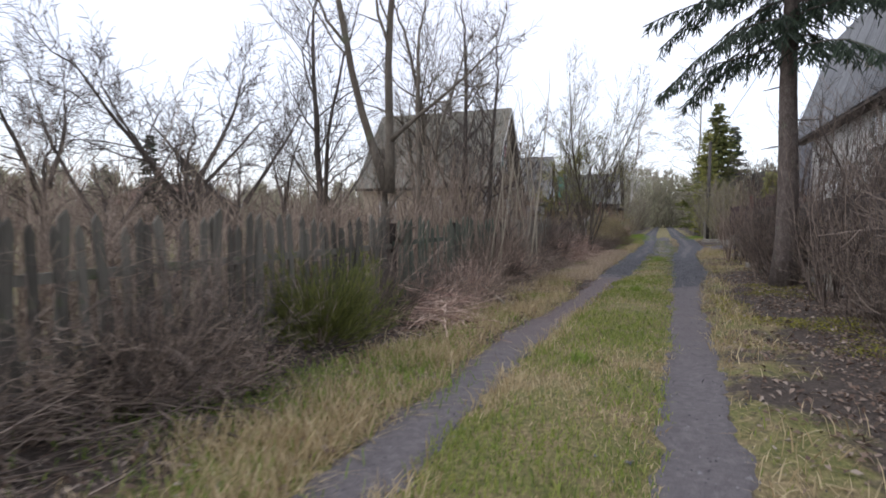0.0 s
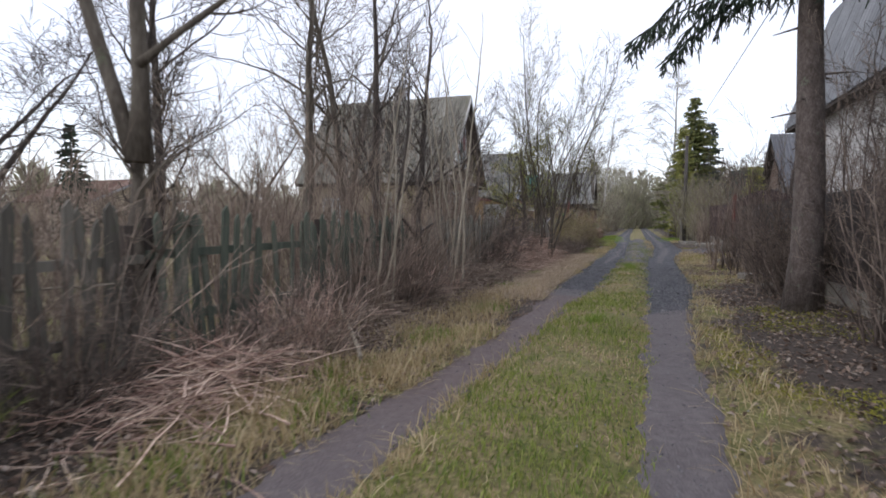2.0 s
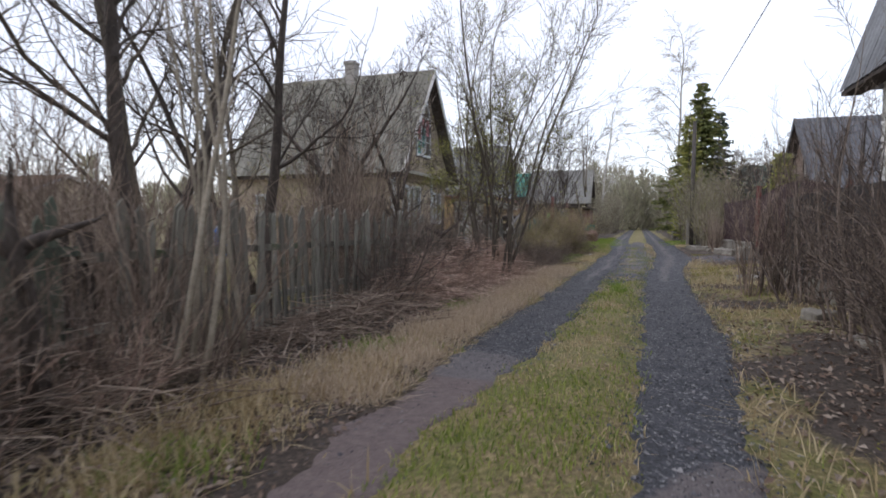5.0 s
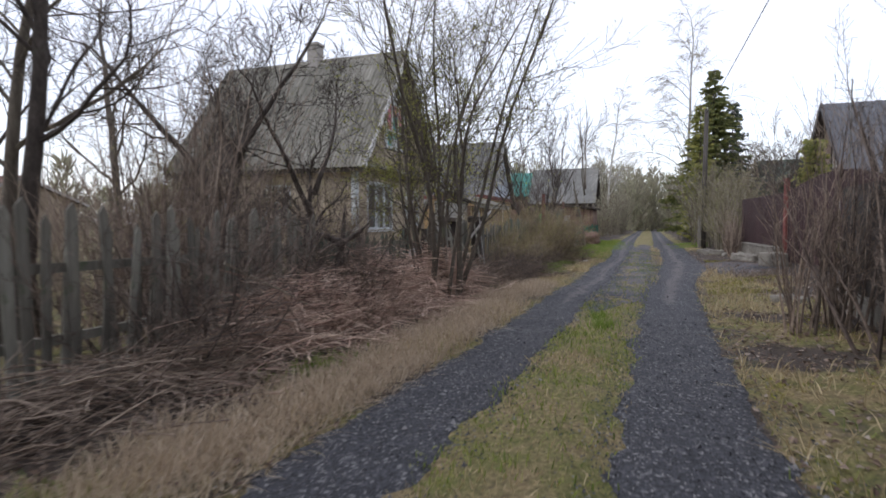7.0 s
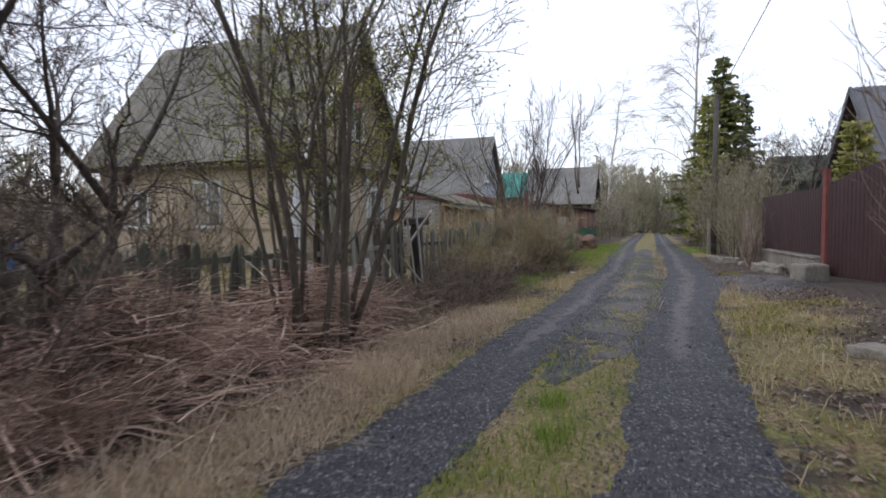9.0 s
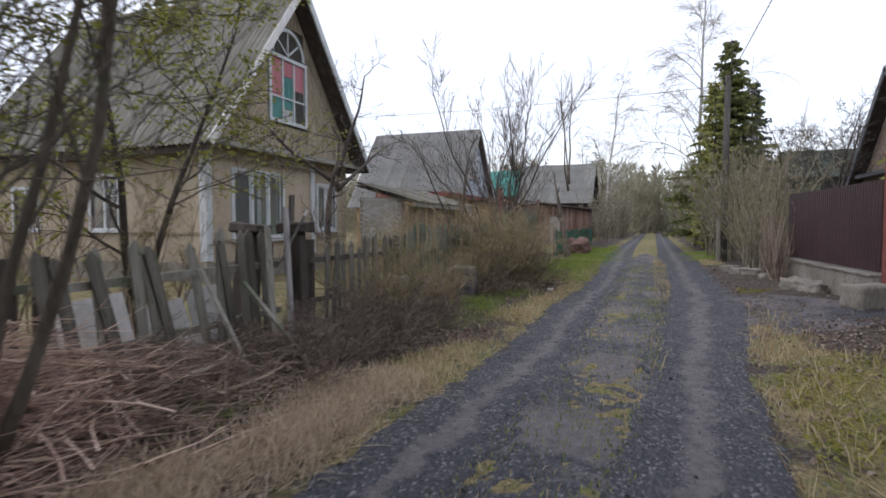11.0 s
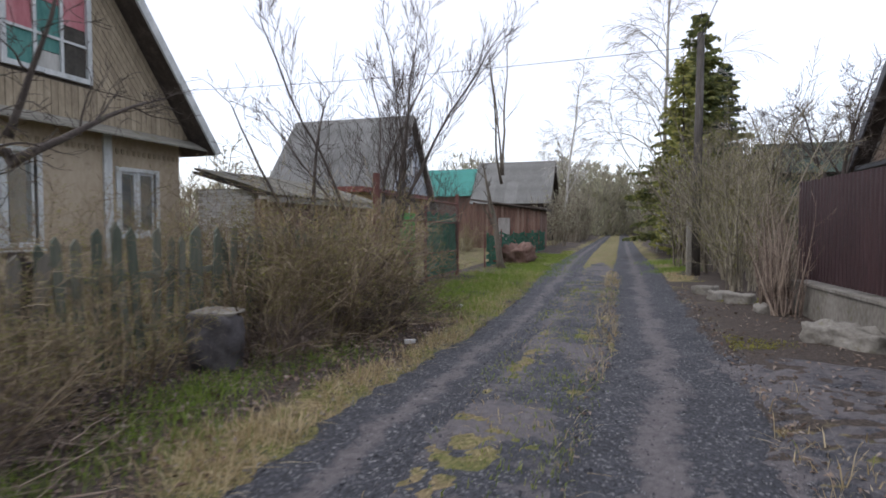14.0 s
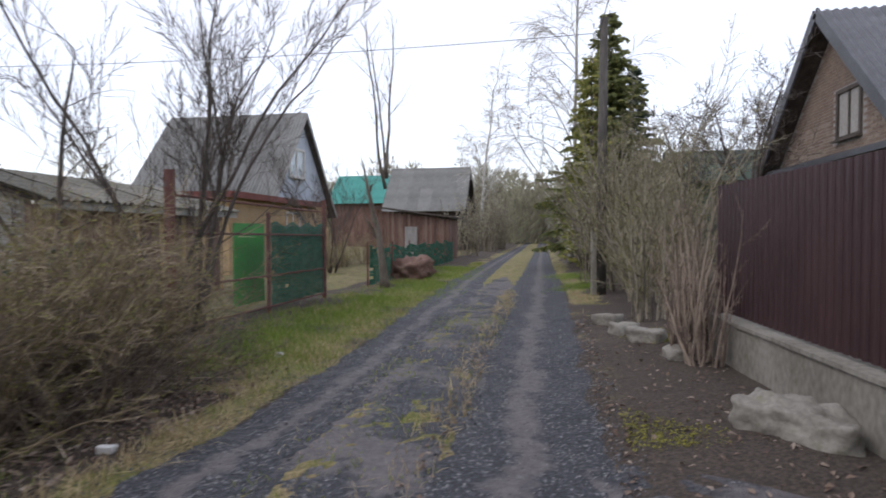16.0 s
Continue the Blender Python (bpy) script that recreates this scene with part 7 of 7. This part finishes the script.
# conifers
def spruce(seed, height, low, width, needle, material=M_SPRUCEBARK, r=0.2, tiers=26, dense=1.0, droop=0.12, wide=1.0, pitch=0.09, hang=0.0, spray=0.34):
    rg = random.Random(seed)
    t, b, f = Geo(), Geo(), Geo()
    n = 12
    t.tube([(0.02 * math.sin(k), 0.02 * math.cos(k * 1.3), -0.2 + (height + 0.2) * k / n) for k in range(n + 1)], [r * (1.2 if k == 0 else 1) * (1 - 0.95 * k / n) + 0.006 for k in range(n + 1)], 12)
    for k in range(14):
        z = rg.uniform(0.8, low)
        a = rg.uniform(0, 6.28)
        if low > 2:
            b.tube([(0.8 * r * math.cos(a), 0.8 * r * math.sin(a), z), ((r + 0.1) * math.cos(a), (r + 0.1) * math.sin(a), z + 0.02)], [0.018, 0.009], 4)
    for k in range(tiers):
        for j in range(int(5 * dense) + 2):
            a = rg.uniform(0, 2 * math.pi)
            z = low + (height - low) * min(0.985, max(0.0, (k + rg.uniform(-1.2, 2.0)) / tiers))
            reach = width * (1 - (z - low) / (height - low)) ** 0.85 + 0.12
            L = reach * rg.choice((0.45, 0.7, 0.85, 0.95, 1.12)) * rg.uniform(0.85, 1.1)
            pts, _d = bent(rg, (0, 0, z), (math.cos(a), math.sin(a), rg.uniform(-0.05, 0.3)), L, 5, 0.09, -droop * rg.uniform(0.5, 1.4))
            b.tube(pts, [0.022, 0.018, 0.014, 0.01, 0.006, 0.003], 3, False)
            steps = max(3, int(L / pitch))
            for s in range(1, steps + 1):
                u = s / steps * 5
                i = min(4, int(u))
                p = pts[i].lerp(pts[i + 1], u - i)
                ax = (pts[i + 1] - pts[i]).normalized()
                side = ax.cross(V((0, 0, 1))).normalized()
                for sg_ in (-1, 1):
                    L2 = (spray * (1 - 0.6 * s / steps) + 0.08) * rg.uniform(0.6, 1.2)
                    d = (ax * rg.uniform(0.3, 0.9) + side * sg_ * rg.uniform(0.4, 1.0) * (1 - 0.5 * hang) + V((0, 0, rg.uniform(-0.75 - 1.4 * hang, 0.05)))).normalized()
                    q = p + d * L2
                    up = d.cross(side).normalized() * 0.028 * wide
                    wd = d.orthogonal().normalized() * 0.03 * wide
                    f.add([p - wd * 0.4, p + wd * 0.4, q + wd, q + d * 0.05, q - wd], [(0, 1, 2, 3, 4)])
                    f.add([p - up * 0.4, p + up * 0.4, q + up - V((0, 0, 0.03)), q - up], [(0, 1, 2, 3)])
    return [("trunk", t.mesh("trunk", material, True)), ("branchwork", b.mesh("branchwork", material)), ("foliage", f.mesh("foliage", needle))]


FARSPRUCE = spruce(32, 12.2, 0.6, 3.6, M_SPRUCEMID, r=0.16, tiers=34, dense=1.6, droop=0.05, wide=1.7)
plant("spruce_tree", FARSPRUCE, 4.6, 57.5, "tall pointed olive-green spruce beside the lane", "tree")
plant("spruce_tree", spruce(35, 9.0, 0.4, 1.6, M_YNEEDLE, r=0.1, tiers=30, dense=1.1, droop=-0.04, wide=1.6), 3.5, 54.0, "slim yellow-green conifer beside the lane", "tree")
MIDSPRUCE = spruce(33, 9.5, 0.5, 2.2, M_NEEDLE, r=0.14, tiers=26, dense=1.4, droop=0.06, wide=2.2, pitch=0.18)
plant("spruce_tree", MIDSPRUCE, -35.5, 31.3, "dark spruce far across the gardens", "tree", 0, 0.8)
plant("spruce_tree", MIDSPRUCE, 6.3, 61.5, "dark spruce beside the lane", "tree", 50, 1.1)
plant("thuja", spruce(34, 3.9, 0.2, 0.75, M_YNEEDLE, r=0.05, tiers=22, dense=1.2, droop=-0.12), 5.3, 34.0, "narrow thuja behind the maroon fence", "tree")



def bough_spruce(seed, height, low, width, needle, material, r):
    """A tall spruce seen from below: bare scaly trunk with snags, and boughs whose side sprays hang down."""
    rg = random.Random(seed)
    t, b, f = Geo(), Geo(), Geo()
    n = 14
    t.tube([(0.03 * math.sin(k), 0.03 * math.cos(k * 1.3), -0.2 + (height + 0.2) * k / n) for k in range(n + 1)], [r * (1.35 if k == 0 else 1) * (1 - 0.95 * k / n) + 0.006 for k in range(n + 1)], 14)
    for k in range(26):
        z, a = rg.uniform(0.9, low + 0.5), rg.uniform(0, 6.283)
        e = r + rg.choice((0.05, 0.08, 0.3))
        b.tube([(0.8 * r * math.cos(a), 0.8 * r * math.sin(a), z), (e * math.cos(a), e * math.sin(a), z - 0.03)], [0.018, 0.007], 4)

    def ribbon(p, q, w):
        d = (q - p).normalized()
        u = d.orthogonal().normalized()
        u.rotate(Matrix.Rotation(rg.uniform(0, 3.14), 3, d))
        for v in (u, d.cross(u)):
            v = v * w
            m = p.lerp(q, 0.55)
            f.add([p - v * 0.5, p + v * 0.5, m + v, q + v * 0.35, q - v * 0.35, m - v], [(0, 1, 2, 5), (5, 2, 3, 4)])

    for k in range(125):
        z = low + (height - low) * (k + rg.uniform(-3, 3)) / 127
        z = max(low, min(height - 0.3, z))
        a = rg.uniform(0, 6.283)
        L = (width * (1 - (z - low) / (height - low)) ** 0.8 + 0.2) * rg.choice((0.4, 0.65, 0.8, 0.95, 1.1))
        pts, _d = bent(rg, (0, 0, z), (math.cos(a), math.sin(a), rg.uniform(-0.1, 0.2)), L, 6, 0.1, -0.11)
        b.tube(pts, [0.026, 0.02, 0.016, 0.012, 0.009, 0.006, 0.003], 4, False)
        steps = max(4, int(L / 0.1))
        for j in range(1, steps + 1):
            u = min(5.99, j / steps * 6)
            i = int(u)
            p = pts[i].lerp(pts[i + 1], u - i)
            ax = (pts[i + 1] - pts[i]).normalized()
            side = ax.cross(V((0, 0, 1))).normalized()
            if j > steps * 0.2:
                ribbon(p, p + ax * 0.16, 0.017)
            for sg_ in (-1, 1):
                if rg.random() < 0.22:
                    continue
                L2 = (0.2 + 0.42 * (1 - j / steps)) * rg.uniform(0.5, 1.25)
                d = (ax * rg.uniform(0.4, 0.9) + side * sg_ * rg.uniform(0.5, 1.0) + V((0, 0, rg.uniform(-0.9, -0.1)))).normalized()
                q = p + d * L2 + V((0, 0, -0.25 * L2))
                ribbon(p, q, 0.015)
                for _ in range(5):
                    c = p.lerp(q, rg.uniform(0.25, 0.95))
                    e = (d * 0.5 + V((rg.gauss(0, 0.45), rg.gauss(0, 0.45), -0.7 + rg.gauss(0, 0.25)))).normalized()
                    ribbon(c, c + e * rg.uniform(0.07, 0.22), 0.012)
    return [("trunk", t.mesh("trunk", material, True)), ("branchwork", b.mesh("branchwork", material)), ("foliage", f.mesh("foliage", needle))]


plant("spruce_tree", bough_spruce(31, 14.0, 4.7, 3.0, M_NEEDLE, M_SPRUCEBARK, 0.21), 2.3, 13.1, "tall spruce with a bare scaly trunk and dark drooping boughs", "tree", sink=0.0)

# birches with hanging twigs
SP_BIRCH = dict(wander=0.12, lift=-0.1, kids=7, spread=0.6, share=0.65, thin=0.009, top=2, limbs=18, low=0.3, reach=0.24)
BIRCH = bare_tree(41, [((0, 0, 0), (0.02, 0, 1), 14.5, 0.15)], M_BIRCH, SP_BIRCH, M_BUD, 1, 0.02)
plant("birch_tree", BIRCH, 2.9, 59.5, "tall slender birch with fine hanging twigs", "tree", 0, 1.0, "birches")
plant("birch_tree", BIRCH, -4.2, 80.8, "tall slender birch with fine hanging twigs", "tree", 90, 1.0, "birches")
plant("birch_tree", BIRCH, -9.0, 104.0, "tall slender birch with fine hanging twigs", "tree", 190, 0.9, "birches")

# far wood at the end of the lane
FAR = [bare_tree(50 + k, [((0, 0, 0), (0.03, 0.02, 1), 9.5, 0.13)], M_BARK, {**SP_TREE, "thin": 0.024, "limbs": 9, "top": 1, "kids": 4, "reach": 0.36, "low": 0.12}, M_HAZE, 2, 0.16) for k in range(2)]
for k in range(22):
    x, y = rng.uniform(-30, 34), rng.uniform(103, 114)
    if abs(x - 0.5) < 3:
        x += 7
    plant("wood_tree", FAR[k % 2], x, y, "bare tree with first green haze in the far wood", "tree", rng.uniform(0, 360), rng.uniform(0.8, 1.15), "far wood")
for k in range(18):
    side = -1 if k % 2 else 1
    x = 1 + side * rng.uniform(5, 30)
    y = rng.uniform(66, 100)
    if -20 < x < -4 and y < 90:
        y += 24
    plant("wood_tree", FAR[k % 2], x, y, "bare tree behind the gardens", "tree", rng.uniform(0, 360), rng.uniform(0.55, 0.85), "far wood")
for k in range(16):
    x = rng.uniform(-60, -22)
    plant("wood_tree", FAR[k % 2], x, rng.uniform(30, 70) - x * 0.3, "bare tree behind the gardens", "tree", rng.uniform(0, 360), rng.uniform(0.45, 0.7), "far wood")
for k in range(10):
    x = rng.uniform(14, 50)
    plant("wood_tree", FAR[k % 2], x, rng.uniform(50, 110), "bare tree behind the gardens", "tree", rng.uniform(0, 360), rng.uniform(0.5, 0.8), "far wood")


def wood_mass(seed, trees, x0, x1, y0, y1, h0, h1):
    """Closed wood far off: upright boughs and sprays of many crowns, uneven along the top."""
    rg = random.Random(seed)
    g = Geo()
    for _ in range(trees):
        x, y = rg.uniform(x0, x1), rg.uniform(y0, y1)
        h = rg.uniform(h0, h1) * (0.85 + 0.35 * fbm(x, y, 0.07, 70))
        w = h * rg.uniform(0.14, 0.24)
        g.tube([(x, y, 0), (x + rg.gauss(0, 0.3), y, h * 0.9)], [0.12, 0.03], 3, False)
        for _k in range(230):
            t = rg.random() ** 0.8
            r = w * (1.25 - t) * math.sqrt(rg.random())
            a = rg.uniform(0, 6.283)
            c = V((x + r * math.cos(a), y + r * math.sin(a), h * t))
            d = V((math.cos(a) * 0.5, math.sin(a) * 0.5, rg.uniform(0.3, 1.2))).normalized() * rg.uniform(0.6, 1.7)
            s = d.cross(V((rg.gauss(0, 1), rg.gauss(0, 1), 0.1))).normalized() * rg.uniform(0.05, 0.17)
            g.add([c - s, c + s, c + d], [(0, 1, 2)])
    return g


solid("far_wood", wood_mass(71, 460, -75, 80, 114, 150, 8, 14), M_HAZE, 0, 0, -0.1, "grey-brown wood with a first green haze at the end of the lane", "woods", kind="stuff")
solid("far_wood", wood_mass(72, 150, -100, -48, 20, 116, 5, 8), M_HAZE, 0, 0, -0.1, "low grey-brown wood beyond the gardens", "woods", kind="stuff")
solid("far_wood", wood_mass(73, 110, 30, 90, 40, 116, 5, 9), M_HAZE, 0, 0, -0.1, "low grey-brown wood beyond the gardens", "woods", kind="stuff")
for k in range(5):
    plant("wood_spruce", MIDSPRUCE, (-1 if k % 2 else 1) * rng.uniform(9, 34), rng.uniform(112, 140), "dark spruce in the far wood", "tree", rng.uniform(0, 360), rng.uniform(0.8, 1.3), "far spruces")

bar = thing("water_barrel", -13.5, 25.6, gz(-8, 21), "blue plastic water barrel in the overgrown garden", "barrel")
part("drum", Geo().tube([(0, 0, 0), (0, 0, 0.06), (0, 0, 0.3), (0, 0, 0.33), (0, 0, 0.62), (0, 0, 0.65), (0, 0, 0.92), (0, 0, 0.97)], [0.26, 0.29, 0.3, 0.31, 0.31, 0.31, 0.29, 0.27], 20), M_BLUEDRUM, bar, smooth=True)
part("lid", Geo().tube([(0, 0, 0.972), (0, 0, 1.0)], [0.29, 0.285], 20), M_LAMP, bar, "pale grey lid")


# ---- ground cover ----
def blades(seed, spots, hmin, hmax, w, lean, per=1):
    """Grass blades as bent slips; spots gives places."""
    rg = random.Random(seed)
    vs, fs = [], []
    for x, y in spots:
        z = gz(x, y) - 0.01
        for _ in range(per):
            px, py = x + rg.gauss(0, 0.02), y + rg.gauss(0, 0.02)
            a = rg.uniform(0, 6.283)
            h = rg.uniform(hmin, hmax)
            l1 = lean * rg.uniform(0.2, 1.2)
            b = rg.uniform(0, 6.283)
            dx, dy = math.cos(b) * l1 * h, math.sin(b) * l1 * h
            ww = w * rg.uniform(0.6, 1.3)
            sx, sy = math.cos(a) * ww, math.sin(a) * ww
            k = len(vs)
            hz = h * math.sqrt(max(0.035, 1 - min(0.965, l1 * l1)))
            vs += [(px - sx, py - sy, z), (px + sx, py + sy, z), (px + dx * 0.45 + sx * 0.8, py + dy * 0.45 + sy * 0.8, z + hz * 0.65), (px + dx * 0.45 - sx * 0.8, py + dy * 0.45 - sy * 0.8, z + hz * 0.65), (px + dx, py + dy, z + hz * 0.95)]
            fs += [(k, k + 1, k + 2, k + 3), (k + 3, k + 2, k + 4)]
    return vs, fs


def stuff(name, data, material, label, category):
    me = bpy.data.meshes.new(name)
    me.from_pydata(data[0], [], data[1])
    me.materials.append(material)
    ob = new(name, me)
    tagged(ob, label, category, kind="stuff")


def in_track(x, y, grow=0.0):
    a, b, c, d = lerp_rows(TRACKS, y)
    return a - grow < x < b + grow or c - grow < x < d + grow


def sow(seed, n, x0, x1, y0, y1, chance, bias=1.6):
    """Places, thicker near the start of each stretch of the lane."""
    rg = random.Random(seed)
    out = []
    for _ in range(n):
        x, y = rg.uniform(x0, x1), y0 + (y1 - y0) * rg.random()
        if rg.random() < chance(x, y):
            out.append((x, y))
    return out


def median(x, y):
    a, b, c, d = lerp_rows(TRACKS, y)
    over = 0.06 + 0.12 * max(0.0, fbm(x, y, 2.2, 71) + 0.25)
    if not b - over < x < c + over:
        return 0.0
    patch = fbm(x, y, 0.9, 11)
    return max(0.0, (1.0 if y < 14.5 else 0.5 if y < 20 else 0.35 if y < 24 else 0.22) * (0.75 + 1.1 * patch))


def verge(x, y):
    if in_track(x, y, -0.06 - 0.1 * max(0.0, fbm(x, y, 2.4, 73) + 0.2)):
        return 0.0
    t = turf_amount(x, y) * (0.62 if x < -1 and 14 < y < 27 else 1)
    clump = 0.35 + 1.3 * max(0.0, 0.5 + fbm(x, y, 2.8, 17))
    return max(0.0, (t - 0.3) * 1.2) * (0.75 + 0.8 * fbm(x, y, 0.7, 15)) * clump


def green_part(x, y):
    return max(0.0, (0.95 if y > 34.5 and x < -1 else 0.72 if -1.2 < x < 0.5 else 0.5) + 1.5 * fbm(x, y, 0.8, 21) + 0.5 * fbm(x, y, 2.5, 23))


stuff("green_grass", blades(1, sow(1, 150000, -1.3, 0.9, 1.0, 42, lambda x, y: median(x, y) * green_part(x, y)), 0.03, 0.09, 0.0045, 0.9), M_GREEN, "short green grass on the median of the lane", "grass")
stuff("dry_median_grass", blades(2, sow(2, 150000, -1.3, 0.9, 1.0, 42, lambda x, y: median(x, y) * (1.1 - green_part(x, y))), 0.03, 0.095, 0.004, 1.3), M_STRAW, "flattened dry grass on the median of the lane", "grass")
stuff("dry_verge_grass", blades(3, sow(3, 260000, -3.4, -1.0, 1.0, 45, lambda x, y: verge(x, y) * (1.2 - 0.8 * green_part(x, y)) * (0.3 if y > 33.5 else 1) if x < -1 else 0) + sow(4, 170000, 0.5, 4.0, 1.0, 45, lambda x, y: 0.7 * verge(x, y) * (1.2 - 0.8 * green_part(x, y))), 0.06, 0.24, 0.0045, 1.45), M_STRAW, "long flattened dry grass on the verges", "grass")
stuff("green_verge_grass", blades(5, sow(5, 130000, -4.0, -1.0, 1.0, 60, lambda x, y: verge(x, y) * 0.8 * green_part(x, y) * (2.2 if y > 33.5 else 0.8)) + sow(6, 50000, 0.5, 4.0, 1.0, 60, lambda x, y: 0.6 * verge(x, y) * green_part(x, y)), 0.04, 0.13, 0.0035, 0.75), M_GREEN, "green grass on the verges", "grass")
lush = [(-2.1, 2.2, 0.3), (-2.2, 5.0, 0.25), (-2.0, 7.2, 0.2), (-2.1, 9.6, 0.2), (-2.0, 11.8, 0.2), (-2.3, 3.4, 0.35), (-2.7, 3.9, 0.3), (-2.9, 2.9, 0.4), (-2.2, 6.1, 0.2), (-2.3, 8.0, 0.15), (-2.2, 14.6, 0.2), (-2.3, 17.5, 0.2), (-2.7, 23.9, 0.25), (-2.5, 30.6, 0.3), (-1.9, 4.2, 0.3), (-2.3, 5.0, 0.25), (-0.1, 20.4, 0.13), (-0.2, 21.1, 0.1), (-2.2, 29.4, 0.35), (-2.5, 30.1, 0.3), (-2.3, 31.9, 0.45), (-2.4, 36.5, 0.6), (-2.5, 38.0, 0.7), (-2.7, 39.6, 0.6), (-2.2, 41.0, 0.6), (-2.6, 42.6, 0.6), (-2.0, 44.5, 0.7), (-2.2, 46.5, 0.7), (2.6, 46.0, 0.5), (2.7, 50.0, 0.7), (-2.2, 50.0, 0.8), (-2.4, 54.0, 0.8), (-0.7, 5.4, 0.08), (-2.2, 28.4, 0.25), (-0.45, 11.2, 0.08)]
rgl = random.Random(9)
stuff("straw_mat", blades(8, sow(8, 200000, -2.5, -1.2, 13, 25.5, lambda x, y: 1.0 * (0.7 + 0.9 * fbm(x, y, 1.1, 27)) * max(0.0, 1 - abs(x + 1.85) / 0.6) if not in_track(x, y, -0.02) else 0), 0.06, 0.2, 0.004, 1.5), M_PALESTRAW, "pale straw lying flat along the verge", "grass")
stuff("olive_verge_straw", blades(18, sow(18, 90000, -2.8, -1.6, 1, 14, lambda x, y: 0.5 * (0.55 + 1.4 * fbm(x, y, 1.3, 29)) * max(0.0, 1 - abs(x + 2.1) / 0.7) if not in_track(x, y, -0.02) else 0), 0.07, 0.24, 0.0045, 1.3), M_STRAW, "long olive-brown dry grass along the verge", "grass")
stuff("lush_grass", blades(7, [(x + rgl.gauss(0, s * 0.75), y + rgl.gauss(0, s * 1.2)) for x, y, s in lush for _ in range(int((1900 if y < 34 else 3400) * s))], 0.05, 0.16, 0.004, 0.7), M_LUSH, "tufts of fresh bright green grass", "grass")


def litter(seed, spots, size):
    rg = random.Random(seed)
    vs, fs = [], []
    for x, y in spots:
        z = gz(x, y) + rg.uniform(0.002, 0.03)
        s = size * rg.uniform(0.5, 1.3)
        u = V((rg.gauss(0, 1), rg.gauss(0, 1), rg.gauss(0, 0.35))).normalized()
        v = u.cross(V((rg.gauss(0, 0.3), rg.gauss(0, 0.3), 1))).normalized()
        c = V((x, y, z))
        up = V((0, 0, s * rg.uniform(0.1, 0.5)))
        k = len(vs)
        vs += [tuple(c - u * s), tuple(c + v * s * 0.55 + up), tuple(c + u * s), tuple(c - v * s * 0.55 + up)]
        fs += [(k, k + 1, k + 2), (k, k + 2, k + 3)]
    return vs, fs


def left_litter(x, y):
    if in_track(x, y, -0.08):
        return 0.0
    if in_track(x, y, 0.12):
        return 0.3
    if -1.2 < x < 0.5:
        return 0.07
    t = turf_amount(x, y)
    return (1 - 0.7 * t) * (0.14 if x > 0.5 and y > 30 else 1) * (0.75 + 0.7 * fbm(x, y, 0.8, 31))


stuff("fallen_leaves", litter(11, sow(11, 60000, -4.2, -1.4, 0.5, 36, left_litter) + sow(12, 42000, 0.6, 3.6, 0.5, 40, left_litter), 0.029), M_LITTER, "brown and grey fallen leaves under the shrubs", "leaf litter")
stuff("moss_patches", litter(13, sow(13, 170000, 0.8, 3.4, 6, 42, lambda x, y: max(0.0, 3.4 * fbm(x, y, 0.75, 41) - (0.25 if y < 30 else 1.05)) if not in_track(x, y, 0.08) else 0), 0.014), M_MOSS, "yellow-green moss on the verge", "moss")


def chips(seed, n):
    rg = random.Random(seed)
    vs, fs = [], []
    while len(vs) < n * 4:
        y = rg.uniform(1, 40)
        x = rg.uniform(-1.9, 2.4)
        a, b, c, d = lerp_rows(TRACKS, y)
        inside = in_track(x, y, abs(rg.gauss(0, 0.16)))
        edge = min(abs(x - e) for e in (a, b, c, d)) < 0.16
        start = 14.2 if x < -0.3 else 12.4
        if not inside or (y < start and rg.random() > 0.12) or (y > 21 and not edge and rg.random() > 0.35):
            continue
        s = rg.uniform(0.004, 0.011) * (2.2 if rg.random() < 0.03 else 1)
        z = gz(x, y) + 0.012
        t = rg.uniform(0, 6.28)
        k = len(vs)
        for j in range(3):
            vs.append((x + s * math.cos(t + j * 2.1) * rg.uniform(0.7, 1.4), y + s * math.sin(t + j * 2.1) * rg.uniform(0.7, 1.4), z))
        vs.append((x + rg.gauss(0, s * 0.3), y + rg.gauss(0, s * 0.3), z + s * rg.uniform(0.6, 1.1)))
        fs += [(k, k + 1, k + 3), (k + 1, k + 2, k + 3), (k + 2, k, k + 3)]
    return vs, fs


stuff("gravel_chips", chips(17, 36000), M_CHIP, "loose dark gravel chips on the lane", "gravel")
for x, y, s in ((-1.62, 33.0, 0.12), (-1.9, 36.3, 0.08)):
    solid("litter_scrap", rough_block(s, s * 0.7, 0.05, int(y), 0.02, 5), M_LAMP, x, y, gz(x, y), "crumpled pale plastic scrap on the verge", "litter", "scraps of litter")
